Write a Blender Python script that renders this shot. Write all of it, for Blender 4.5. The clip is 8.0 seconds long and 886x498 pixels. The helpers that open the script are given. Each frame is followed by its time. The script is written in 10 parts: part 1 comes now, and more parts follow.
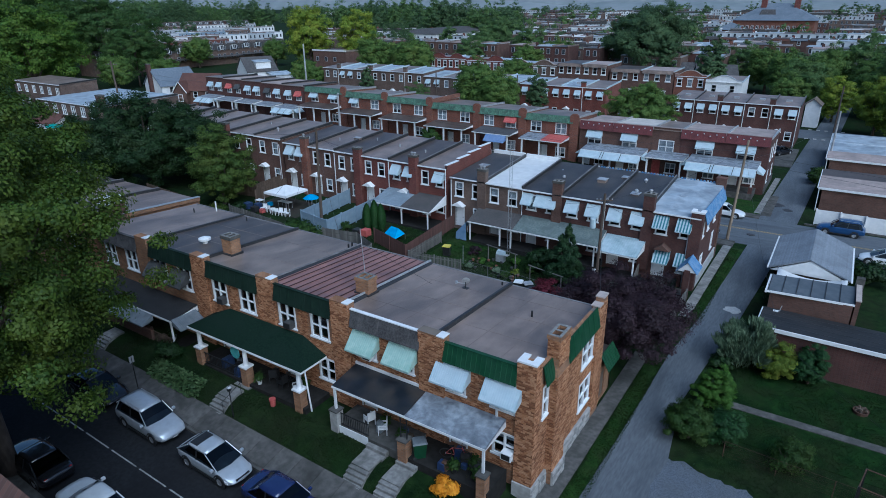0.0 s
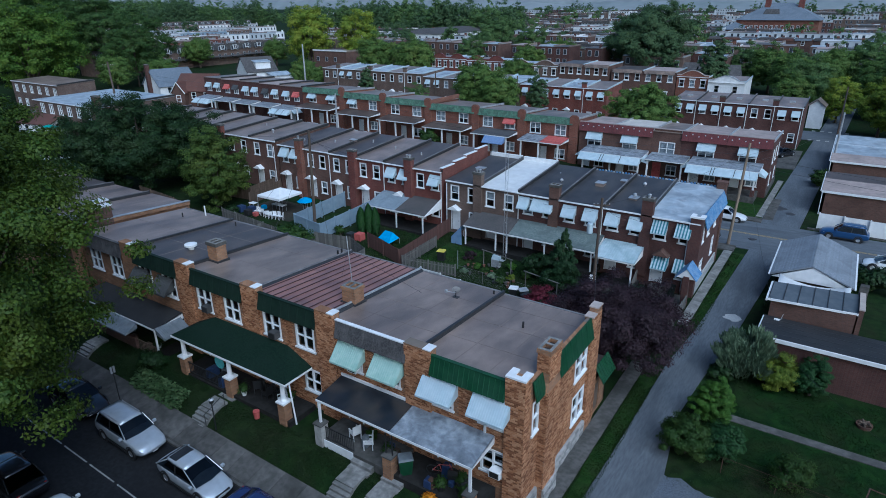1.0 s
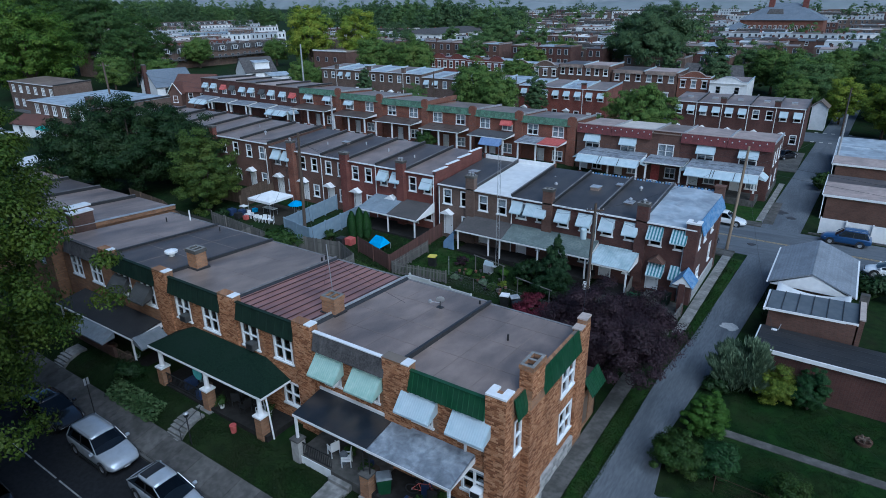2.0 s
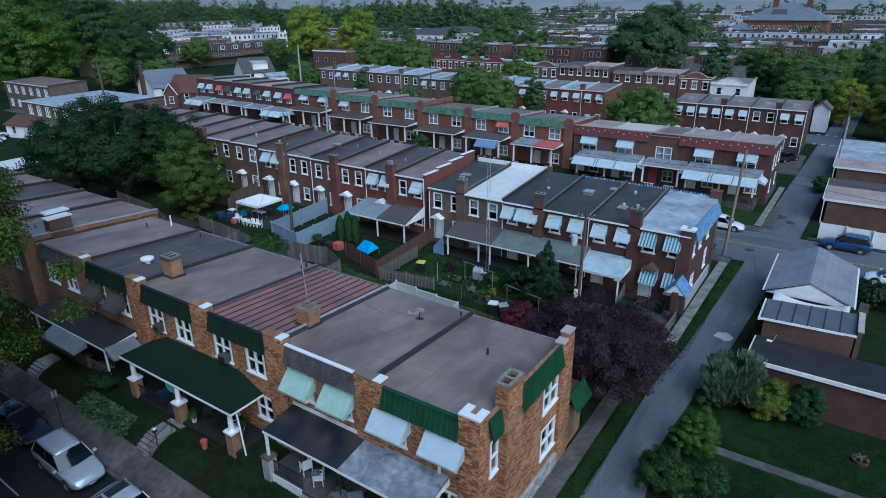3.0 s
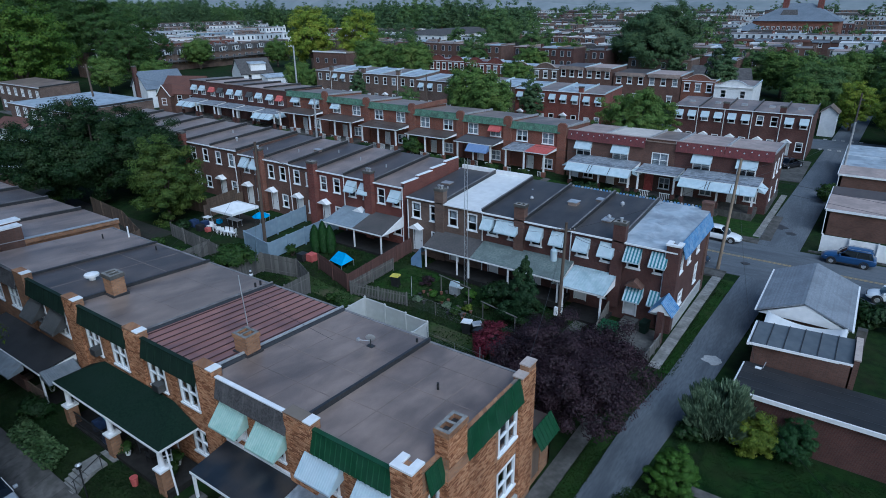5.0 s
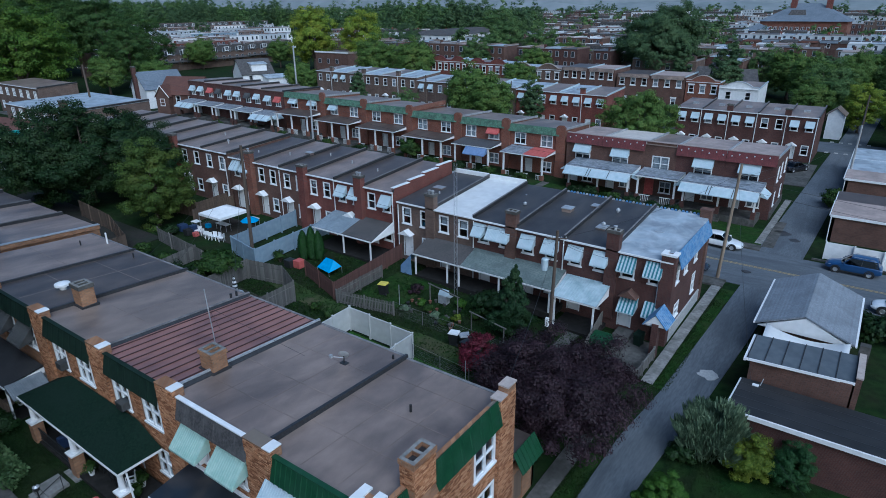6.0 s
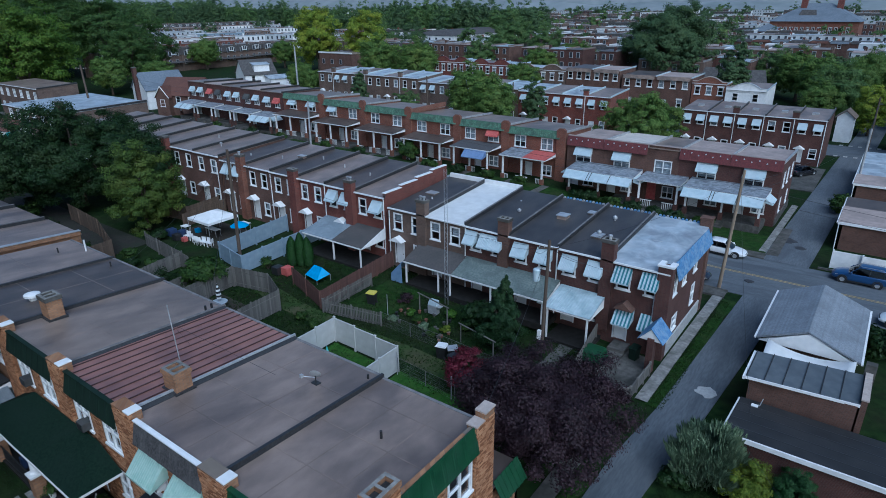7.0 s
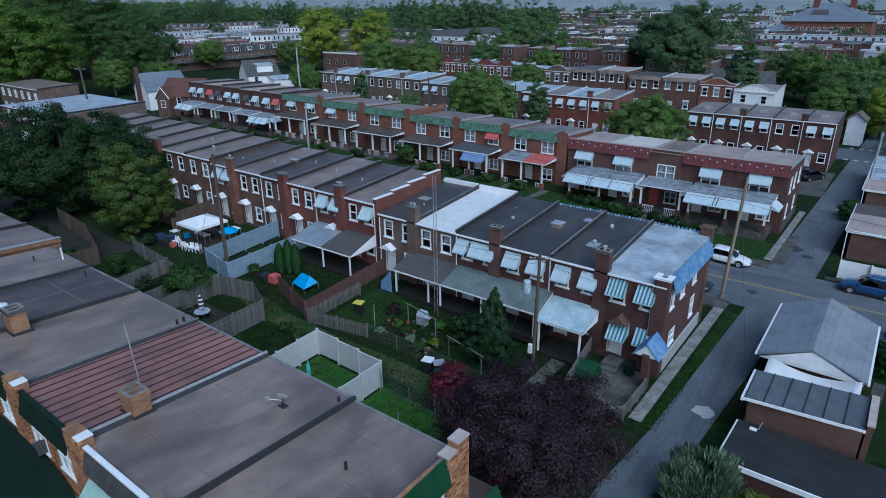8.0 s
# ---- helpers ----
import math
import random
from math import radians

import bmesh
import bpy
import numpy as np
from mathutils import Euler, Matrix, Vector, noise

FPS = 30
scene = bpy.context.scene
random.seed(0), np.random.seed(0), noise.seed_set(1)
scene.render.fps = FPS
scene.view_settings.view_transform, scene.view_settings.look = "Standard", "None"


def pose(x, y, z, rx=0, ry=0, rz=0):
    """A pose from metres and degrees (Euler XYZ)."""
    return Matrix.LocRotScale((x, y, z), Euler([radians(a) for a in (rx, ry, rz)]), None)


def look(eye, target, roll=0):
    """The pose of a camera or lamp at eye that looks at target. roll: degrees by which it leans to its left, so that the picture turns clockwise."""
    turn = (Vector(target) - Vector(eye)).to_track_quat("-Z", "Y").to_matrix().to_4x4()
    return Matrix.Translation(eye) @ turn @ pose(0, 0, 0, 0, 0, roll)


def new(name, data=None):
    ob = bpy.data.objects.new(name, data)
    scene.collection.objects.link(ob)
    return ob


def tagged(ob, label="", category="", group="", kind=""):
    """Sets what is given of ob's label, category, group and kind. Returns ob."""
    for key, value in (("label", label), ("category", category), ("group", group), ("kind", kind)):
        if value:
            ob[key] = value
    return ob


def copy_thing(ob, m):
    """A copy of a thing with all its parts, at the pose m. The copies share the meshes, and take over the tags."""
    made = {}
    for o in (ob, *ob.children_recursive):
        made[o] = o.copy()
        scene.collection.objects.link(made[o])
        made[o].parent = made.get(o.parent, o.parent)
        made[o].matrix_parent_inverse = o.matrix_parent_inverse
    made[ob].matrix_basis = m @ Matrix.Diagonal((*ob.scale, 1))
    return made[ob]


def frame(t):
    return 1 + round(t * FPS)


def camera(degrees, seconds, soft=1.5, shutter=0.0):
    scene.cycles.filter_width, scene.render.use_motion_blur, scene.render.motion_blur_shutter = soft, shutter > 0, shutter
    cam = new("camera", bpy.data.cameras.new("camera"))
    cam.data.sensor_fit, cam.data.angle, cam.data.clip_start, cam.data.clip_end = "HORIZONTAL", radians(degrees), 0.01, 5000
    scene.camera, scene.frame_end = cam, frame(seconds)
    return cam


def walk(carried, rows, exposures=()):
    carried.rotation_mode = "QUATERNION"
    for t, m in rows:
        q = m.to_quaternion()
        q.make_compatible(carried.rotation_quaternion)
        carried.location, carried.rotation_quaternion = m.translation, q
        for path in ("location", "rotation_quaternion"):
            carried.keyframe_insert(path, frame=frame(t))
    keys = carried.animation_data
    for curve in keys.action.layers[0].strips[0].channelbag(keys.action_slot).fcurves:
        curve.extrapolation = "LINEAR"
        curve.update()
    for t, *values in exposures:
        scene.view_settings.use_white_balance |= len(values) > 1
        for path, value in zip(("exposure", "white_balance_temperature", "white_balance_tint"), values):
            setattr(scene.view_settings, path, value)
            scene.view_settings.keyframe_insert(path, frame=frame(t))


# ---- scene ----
cam = camera(71.93, 8.0, 0.9)
# seconds, place in metres, tilt, roll and heading in degrees
PATH = [
    (0.0, 9.553, -22.493, 23.537, 68.076, 0.519, 32.968),
    (0.5, 9.532, -21.810, 23.557, 68.060, 0.537, 33.107),
    (1.0, 9.568, -21.049, 23.570, 68.051, 0.549, 33.262),
    (1.5, 9.656, -20.224, 23.575, 68.046, 0.556, 33.424),
    (2.0, 9.785, -19.346, 23.574, 68.046, 0.559, 33.591),
    (2.5, 9.943, -18.426, 23.567, 68.050, 0.559, 33.762),
    (3.0, 10.120, -17.472, 23.557, 68.057, 0.557, 33.940),
    (3.5, 10.303, -16.489, 23.544, 68.066, 0.554, 34.130),
    (4.0, 10.481, -15.482, 23.530, 68.077, 0.550, 34.336),
    (4.5, 10.645, -14.454, 23.515, 68.088, 0.547, 34.567),
    (5.0, 10.788, -13.407, 23.500, 68.100, 0.546, 34.827),
    (5.5, 10.904, -12.340, 23.487, 68.111, 0.546, 35.122),
    (6.0, 10.993, -11.256, 23.478, 68.120, 0.551, 35.452),
    (6.5, 11.057, -10.152, 23.472, 68.128, 0.559, 35.818),
    (7.0, 11.105, -9.027, 23.471, 68.132, 0.572, 36.216),
    (7.5, 11.149, -7.881, 23.477, 68.134, 0.591, 36.635),
    (8.0, 11.211, -6.711, 23.490, 68.131, 0.617, 37.063),
]
walk(cam, [(t, pose(x, y, z, a, b, c)) for t, x, y, z, a, b, c in PATH], [(0, 0.18, 4615, 3), (3.5, 0.16, 4615, 3), (8, 0.11, 4615, 3)])

# ---------------------------------------------------------------- light
world = bpy.data.worlds.new("dusk_sky")
scene.world = world
world.use_nodes = True
wn, wl = world.node_tree.nodes, world.node_tree.links
sky = wn.new("ShaderNodeTexSky")
sky.sky_type = 'NISHITA'
sky.sun_disc = False
sky.sun_elevation = radians(27)
sky.sun_rotation = radians(126)
sky.air_density, sky.dust_density, sky.ozone_density = 1.0, 4.0, 1.5
wl.new(sky.outputs[0], wn["Background"].inputs[0])
wn["Background"].inputs[1].default_value = 0.086
sun_data = bpy.data.lights.new("sun", 'SUN')
sun_data.energy, sun_data.angle, sun_data.color = 1.9, radians(48), (1.0, 0.94, 0.87)
sun = new("sun", sun_data)
sun.matrix_world = look((36, -26, 66), (0, 0, 0))


# ---------------------------------------------------------------- mesh tools
class MB:
    """Gathers corners and faces for one mesh."""

    def __init__(self):
        self.v, self.f, self.m = [], [], []

    def face(self, pts, m=0):
        n = len(self.v)
        self.v += [tuple(p) for p in pts]
        self.f.append(tuple(range(n, n + len(pts))))
        self.m.append(m)

    def box(self, x0, y0, z0, x1, y1, z1, m=0):
        n = len(self.v)
        self.v += [(x0, y0, z0), (x1, y0, z0), (x1, y1, z0), (x0, y1, z0), (x0, y0, z1), (x1, y0, z1), (x1, y1, z1), (x0, y1, z1)]
        for q in ((0, 3, 2, 1), (4, 5, 6, 7), (0, 1, 5, 4), (1, 2, 6, 5), (2, 3, 7, 6), (3, 0, 4, 7)):
            self.f.append(tuple(n + i for i in q))
            self.m.append(m)
        return self

    def hexa(self, bottom, top, m=0):
        """Bottom and top: four corners each, anticlockwise from above."""
        n = len(self.v)
        self.v += [tuple(p) for p in bottom] + [tuple(p) for p in top]
        for q in ((0, 3, 2, 1), (4, 5, 6, 7), (0, 1, 5, 4), (1, 2, 6, 5), (2, 3, 7, 6), (3, 0, 4, 7)):
            self.f.append(tuple(n + i for i in q))
            self.m.append(m)
        return self

    def sheet(self, a, b, c, d, t, m=0):
        """A slab of thickness t under the quad a b c d (anticlockwise from above)."""
        p = [Vector(q) for q in (a, b, c, d)]
        nrm = (p[1] - p[0]).cross(p[3] - p[0]).normalized() * t
        return self.hexa([q - nrm for q in p], p, m)

    def tube(self, p, q, r0, r1=None, n=8, m=0, caps=True):
        p, q = Vector(p), Vector(q)
        r1 = r0 if r1 is None else r1
        d = (q - p).normalized()
        a = d.orthogonal().normalized()
        b = d.cross(a)
        s = len(self.v)
        for c, r in ((p, r0), (q, r1)):
            for i in range(n):
                w = 2 * math.pi * i / n
                self.v.append(tuple(c + a * (r * math.cos(w)) + b * (r * math.sin(w))))
        for i in range(n):
            j = (i + 1) % n
            self.f.append((s + i, s + j, s + n + j, s + n + i))
            self.m.append(m)
        if caps:
            self.f.append(tuple(s + i for i in reversed(range(n))))
            self.f.append(tuple(s + n + i for i in range(n)))
            self.m += [m, m]
        return self

    def lathe(self, profile, n=12, at=(0, 0, 0), m=0):
        """profile: (radius, height) from bottom to top."""
        s = len(self.v)
        for r, z in profile:
            for i in range(n):
                w = 2 * math.pi * i / n
                self.v.append((at[0] + r * math.cos(w), at[1] + r * math.sin(w), at[2] + z))
        for k in range(len(profile) - 1):
            for i in range(n):
                j = (i + 1) % n
                self.f.append((s + k * n + i, s + k * n + j, s + (k + 1) * n + j, s + (k + 1) * n + i))
                self.m.append(m)
        return self

    def wall(self, o, u, width, height, thick, holes, top=None, m=0):
        """A wall from o along the unit way u, its outside on the right-hand side of u, with holes (u0, z0, u1, z1) cut through it.
        top: the height at the far end, where the top slopes."""
        o, u = Vector(o), Vector(u)
        inn = Vector((-u.y, u.x, 0)) * thick
        top = height if top is None else top
        us = sorted({0.0, width, *[h[0] for h in holes], *[h[2] for h in holes]})
        zs = sorted({0.0, *[h[1] for h in holes], *[h[3] for h in holes]})

        def at(a, z, side):
            return o + u * a + Vector((0, 0, z)) + (inn if side else Vector((0, 0, 0)))

        for i in range(len(us) - 1):
            a, b = us[i], us[i + 1]
            ha, hb = height + (top - height) * a / width, height + (top - height) * b / width
            cols = [(zs[k], zs[k], zs[k + 1], zs[k + 1]) for k in range(len(zs) - 1)] + [(zs[-1], zs[-1], ha, hb)]
            for z0a, z0b, z1a, z1b in cols:
                ca, cz = (a + b) / 2, (z0a + min(z1a, z1b)) / 2
                if any(h[0] < ca < h[2] and h[1] < cz < h[3] for h in holes):
                    continue
                self.face([at(a, z0a, 0), at(b, z0b, 0), at(b, z1b, 0), at(a, z1a, 0)], m)
                self.face([at(b, z0b, 1), at(a, z0a, 1), at(a, z1a, 1), at(b, z1b, 1)], m)
            self.face([at(a, ha, 0), at(b, hb, 0), at(b, hb, 1), at(a, ha, 1)], m)
        self.face([at(0, 0, 1), at(0, 0, 0), at(0, height, 0), at(0, height, 1)], m)
        self.face([at(width, 0, 0), at(width, 0, 1), at(width, top, 1), at(width, top, 0)], m)
        for a, z0, b, z1 in holes:
            self.face([at(a, z0, 0), at(a, z1, 0), at(a, z1, 1), at(a, z0, 1)][::-1], m)
            self.face([at(b, z0, 0), at(b, z1, 0), at(b, z1, 1), at(b, z0, 1)], m)
            self.face([at(a, z0, 0), at(b, z0, 0), at(b, z0, 1), at(a, z0, 1)], m)
            self.face([at(a, z1, 0), at(b, z1, 0), at(b, z1, 1), at(a, z1, 1)][::-1], m)
        return self

    def plate(self, x0, y0, x1, y1, z0, z1, holes, m=0):
        """A level slab with holes (x0, y0, x1, y1) through it."""
        xs = sorted({x0, x1, *[h[0] for h in holes], *[h[2] for h in holes]})
        ys = sorted({y0, y1, *[h[1] for h in holes], *[h[3] for h in holes]})
        full = {(i, j) for i in range(len(xs) - 1) for j in range(len(ys) - 1)
                if not any(h[0] < (xs[i] + xs[i + 1]) / 2 < h[2] and h[1] < (ys[j] + ys[j + 1]) / 2 < h[3] for h in holes)}
        for i, j in full:
            a, b, c, d = xs[i], ys[j], xs[i + 1], ys[j + 1]
            self.face([(a, b, z1), (c, b, z1), (c, d, z1), (a, d, z1)], m)
            self.face([(a, d, z0), (c, d, z0), (c, b, z0), (a, b, z0)], m)
            for k, e in (((i - 1, j), ((a, d), (a, b))), ((i + 1, j), ((c, b), (c, d))), ((i, j - 1), ((a, b), (c, b))), ((i, j + 1), ((c, d), (a, d)))):
                if k not in full:
                    (p, q), (r, t) = e
                    self.face([(p, q, z0), (r, t, z0), (r, t, z1), (p, q, z1)], m)
        return self

    def weld(self):
        """Joins corners that lie in one place."""
        seen, move, v = {}, [], []
        for p in self.v:
            k = (round(p[0], 4), round(p[1], 4), round(p[2], 4))
            if k not in seen:
                seen[k] = len(v)
                v.append(p)
            move.append(seen[k])
        self.v = v
        self.f = [tuple(move[i] for i in f) for f in self.f]
        return self

    def ribbed(self, x0, x1, lo, hi, rib, step, t=0.02, m=None):
        """A ribbed sheet from its lower edge lo = (y, z) to its upper edge hi, between x0 and x1."""
        n = max(4, int((x1 - x0) / step))
        d = Vector((0, hi[0] - lo[0], hi[1] - lo[1])).normalized()
        up = Vector((0, -d.z, d.y))
        if up.z < 0:
            up = -up
        line = []
        for i in range(n):
            a, w = x0 + (x1 - x0) * i / n, (x1 - x0) / n
            line += [(a, 0.0), (a + w * 0.7, 0.0), (a + w * 0.76, rib), (a + w * 0.94, rib)]
        line.append((x1, 0.0))
        for k, ((a, r), (b, q)) in enumerate(zip(line, line[1:])):
            mm = m(k // 4) if m else 0
            A, B = Vector((a, *lo)) + up * r, Vector((b, *lo)) + up * q
            C, D = Vector((b, *hi)) + up * q, Vector((a, *hi)) + up * r
            e = up * t
            self.face([A, B, C, D], mm)
            self.face([D - e, C - e, B - e, A - e], mm)
            self.face([A - e, B - e, B, A], mm)
            self.face([D, C, C - e, D - e], mm)
        for x, flip in ((x0, 1), (x1, 0)):
            q = [Vector((x, *lo)), Vector((x, *hi)), Vector((x, *hi)) - up * t, Vector((x, *lo)) - up * t]
            self.face(q[::-1] if flip else q, 0)
        return self

    def mesh(self, name, mats, smooth=False):
        if len(self.v) < 4000:
            self.weld()
        me = bpy.data.meshes.new(name)
        me.from_pydata(self.v, [], self.f)
        for q in (mats if isinstance(mats, (list, tuple)) else [mats]):
            me.materials.append(q)
        me.polygons.foreach_set("material_index", self.m)
        if smooth:
            me.polygons.foreach_set("use_smooth", [True] * len(self.f))
        me.update()
        return me


def face3(self, x0, x1, y0, y1, z0, z1, m=0):
    """A small gabled roof with its gable to -y."""
    c = (x0 + x1) / 2
    a = [(x0, y0, z0), (x1, y0, z0), (c, y0, z1)]
    b = [(x0, y1, z0), (x1, y1, z0), (c, y1, z1)]
    self.face(a, m)
    self.face(b[::-1], m)
    for i in range(3):
        j = (i + 1) % 3
        self.face([a[j], a[i], b[i], b[j]], m)
    return self


MB.face3 = face3


def part(name, mb, mats, parent=None, label="", smooth=False, bevel=0.0, at=None):
    """One mesh object under a thing or a part; mb may be a mesh that is already made."""
    me = mb if isinstance(mb, bpy.types.Mesh) else mb.mesh(name, mats, smooth)
    ob = new(name, me)
    ob.parent = parent
    if at is not None:
        ob.matrix_basis = at
    if label:
        ob["label"] = label
    if bevel:
        b = ob.modifiers.new("edge", 'BEVEL')
        b.width, b.segments, b.limit_method = bevel, 2, 'ANGLE'
    return ob


def thing(name, label, category, group="", at=None, kind=""):
    ob = new(name)
    ob.empty_display_size = 0.2
    if at is not None:
        ob.matrix_basis = at
    return tagged(ob, label, category, group, kind)


def solid(name, mb, mats, label, category, group="", kind="", smooth=False, bevel=0.0, at=None):
    return tagged(part(name, mb, mats, None, label, smooth, bevel, at), label, category, group, kind)


def clamp(v, a=0.0, b=1.0):
    return max(a, min(b, v))


def smooth01(v):
    v = clamp(v)
    return v * v * (3 - 2 * v)


# the lie of the land
def G(x, y):
    slope = 0.03 + 0.022 * smooth01((y - 6) / 14)
    z = slope * clamp(-x, 0, 26) + 0.012 * clamp(-x - 26, 0, 60)
    z += -0.05 - 0.45 * smooth01((y - 42) / 20)
    if -4.7 < y < 9.8 and x < 0.0:
        z += 0.95 * smooth01((y + 5.3) / 2.0) * smooth01((0.3 - x) / 4.5) * (1 - 0.5 * smooth01((y - 8.8) / 1.5))
    z += 20 * smooth01((y - 420) / 500) * smooth01((-x - 1.25 * y) / 250)
    return z


def alley_x(y):
    return 2.05 + 0.034 * y

# ---------------------------------------------------------------- materials
def mat(name, c1, c2, scale=4.0, rough=0.8, stain=None, stain_scale=0.5, stain_amount=0.5, bump=0.25, metal=0.0, grain=8.0, stretch=(1, 1, 1), spec=0.5, vary=0.0):
    """Two colours mixed by a fine noise, a third by a wide one, and fine relief."""
    m = bpy.data.materials.new(name)
    m.use_nodes = True
    nt = m.node_tree
    n, l = nt.nodes, nt.links
    b = n["Principled BSDF"]
    tc = n.new("ShaderNodeTexCoord")
    mp = n.new("ShaderNodeMapping")
    mp.inputs["Scale"].default_value = stretch
    l.new(tc.outputs["Object"], mp.inputs[0])
    n1 = n.new("ShaderNodeTexNoise")
    n1.inputs["Scale"].default_value, n1.inputs["Detail"].default_value = scale, 6
    l.new(mp.outputs[0], n1.inputs["Vector"])
    r1 = n.new("ShaderNodeValToRGB")
    r1.color_ramp.elements[0].position, r1.color_ramp.elements[1].position = 0.35, 0.65
    r1.color_ramp.elements[0].color, r1.color_ramp.elements[1].color = (*c1, 1), (*c2, 1)
    l.new(n1.outputs[0], r1.inputs[0])
    col = r1.outputs[0]
    if stain is not None:
        n2 = n.new("ShaderNodeTexNoise")
        n2.inputs["Scale"].default_value, n2.inputs["Detail"].default_value, n2.inputs["Distortion"].default_value = stain_scale, 5, 0.6
        l.new(mp.outputs[0], n2.inputs["Vector"])
        r2 = n.new("ShaderNodeValToRGB")
        r2.color_ramp.elements[0].position, r2.color_ramp.elements[1].position = 0.42, 0.7
        r2.color_ramp.elements[0].color, r2.color_ramp.elements[1].color = (0, 0, 0, 1), (stain_amount, stain_amount, stain_amount, 1)
        l.new(n2.outputs[0], r2.inputs[0])
        mx = n.new("ShaderNodeMix")
        mx.data_type = 'RGBA'
        l.new(r2.outputs[0], mx.inputs[0])
        l.new(col, mx.inputs[6])
        mx.inputs[7].default_value = (*stain, 1)
        col = mx.outputs[2]
    if vary:
        oi = n.new("ShaderNodeObjectInfo")
        hs = n.new("ShaderNodeHueSaturation")
        mr = n.new("ShaderNodeMapRange")
        mr.inputs[3].default_value, mr.inputs[4].default_value = 1 - vary, 1 + vary
        l.new(oi.outputs["Random"], mr.inputs[0])
        l.new(mr.outputs[0], hs.inputs["Value"])
        l.new(col, hs.inputs["Color"])
        col = hs.outputs[0]
    l.new(col, b.inputs["Base Color"])
    b.inputs["Roughness"].default_value = rough
    b.inputs["Metallic"].default_value = metal
    b.inputs["Specular IOR Level"].default_value = spec
    if bump:
        n3 = n.new("ShaderNodeTexNoise")
        n3.inputs["Scale"].default_value, n3.inputs["Detail"].default_value = scale * grain, 4
        l.new(mp.outputs[0], n3.inputs["Vector"])
        bp = n.new("ShaderNodeBump")
        bp.inputs["Strength"].default_value, bp.inputs["Distance"].default_value = bump, 0.02
        l.new(n3.outputs[0], bp.inputs["Height"])
        l.new(bp.outputs[0], b.inputs["Normal"])
    return m


def loose_brick_mat(name, c1, c2, c3):
    """Bricks that are geometry: each takes its own tone."""
    m = bpy.data.materials.new(name)
    m.use_nodes = True
    n, l = m.node_tree.nodes, m.node_tree.links
    b = n["Principled BSDF"]
    ge, oi, ad, fr = n.new("ShaderNodeNewGeometry"), n.new("ShaderNodeObjectInfo"), n.new("ShaderNodeMath"), n.new("ShaderNodeMath")
    l.new(ge.outputs["Random Per Island"], ad.inputs[0])
    l.new(oi.outputs["Random"], ad.inputs[1])
    fr.operation = 'FRACT'
    l.new(ad.outputs[0], fr.inputs[0])
    rp = n.new("ShaderNodeValToRGB")
    e = rp.color_ramp.elements
    e[0].color, e[1].color = (*c1, 1), (*c2, 1)
    e.new(0.5).color = (*c3, 1)
    e.new(0.12).color = (*[q * 0.72 for q in c1], 1)
    l.new(fr.outputs[0], rp.inputs[0])
    tc, ns = n.new("ShaderNodeTexCoord"), n.new("ShaderNodeTexNoise")
    ns.inputs["Scale"].default_value, ns.inputs["Detail"].default_value = 0.6, 6
    l.new(tc.outputs["Object"], ns.inputs["Vector"])
    r2 = n.new("ShaderNodeValToRGB")
    r2.color_ramp.elements[0].position, r2.color_ramp.elements[1].position = 0.3, 0.7
    r2.color_ramp.elements[0].color, r2.color_ramp.elements[1].color = (0.68, 0.66, 0.66, 1), (1.12, 1.1, 1.06, 1)
    l.new(ns.outputs[0], r2.inputs[0])
    mx = n.new("ShaderNodeMix")
    mx.data_type, mx.blend_type = 'RGBA', 'MULTIPLY'
    mx.inputs[0].default_value = 1.0
    l.new(rp.outputs[0], mx.inputs[6])
    l.new(r2.outputs[0], mx.inputs[7])
    l.new(mx.outputs[2], b.inputs["Base Color"])
    b.inputs["Roughness"].default_value = 0.9
    b.inputs["Specular IOR Level"].default_value = 0.2
    return m


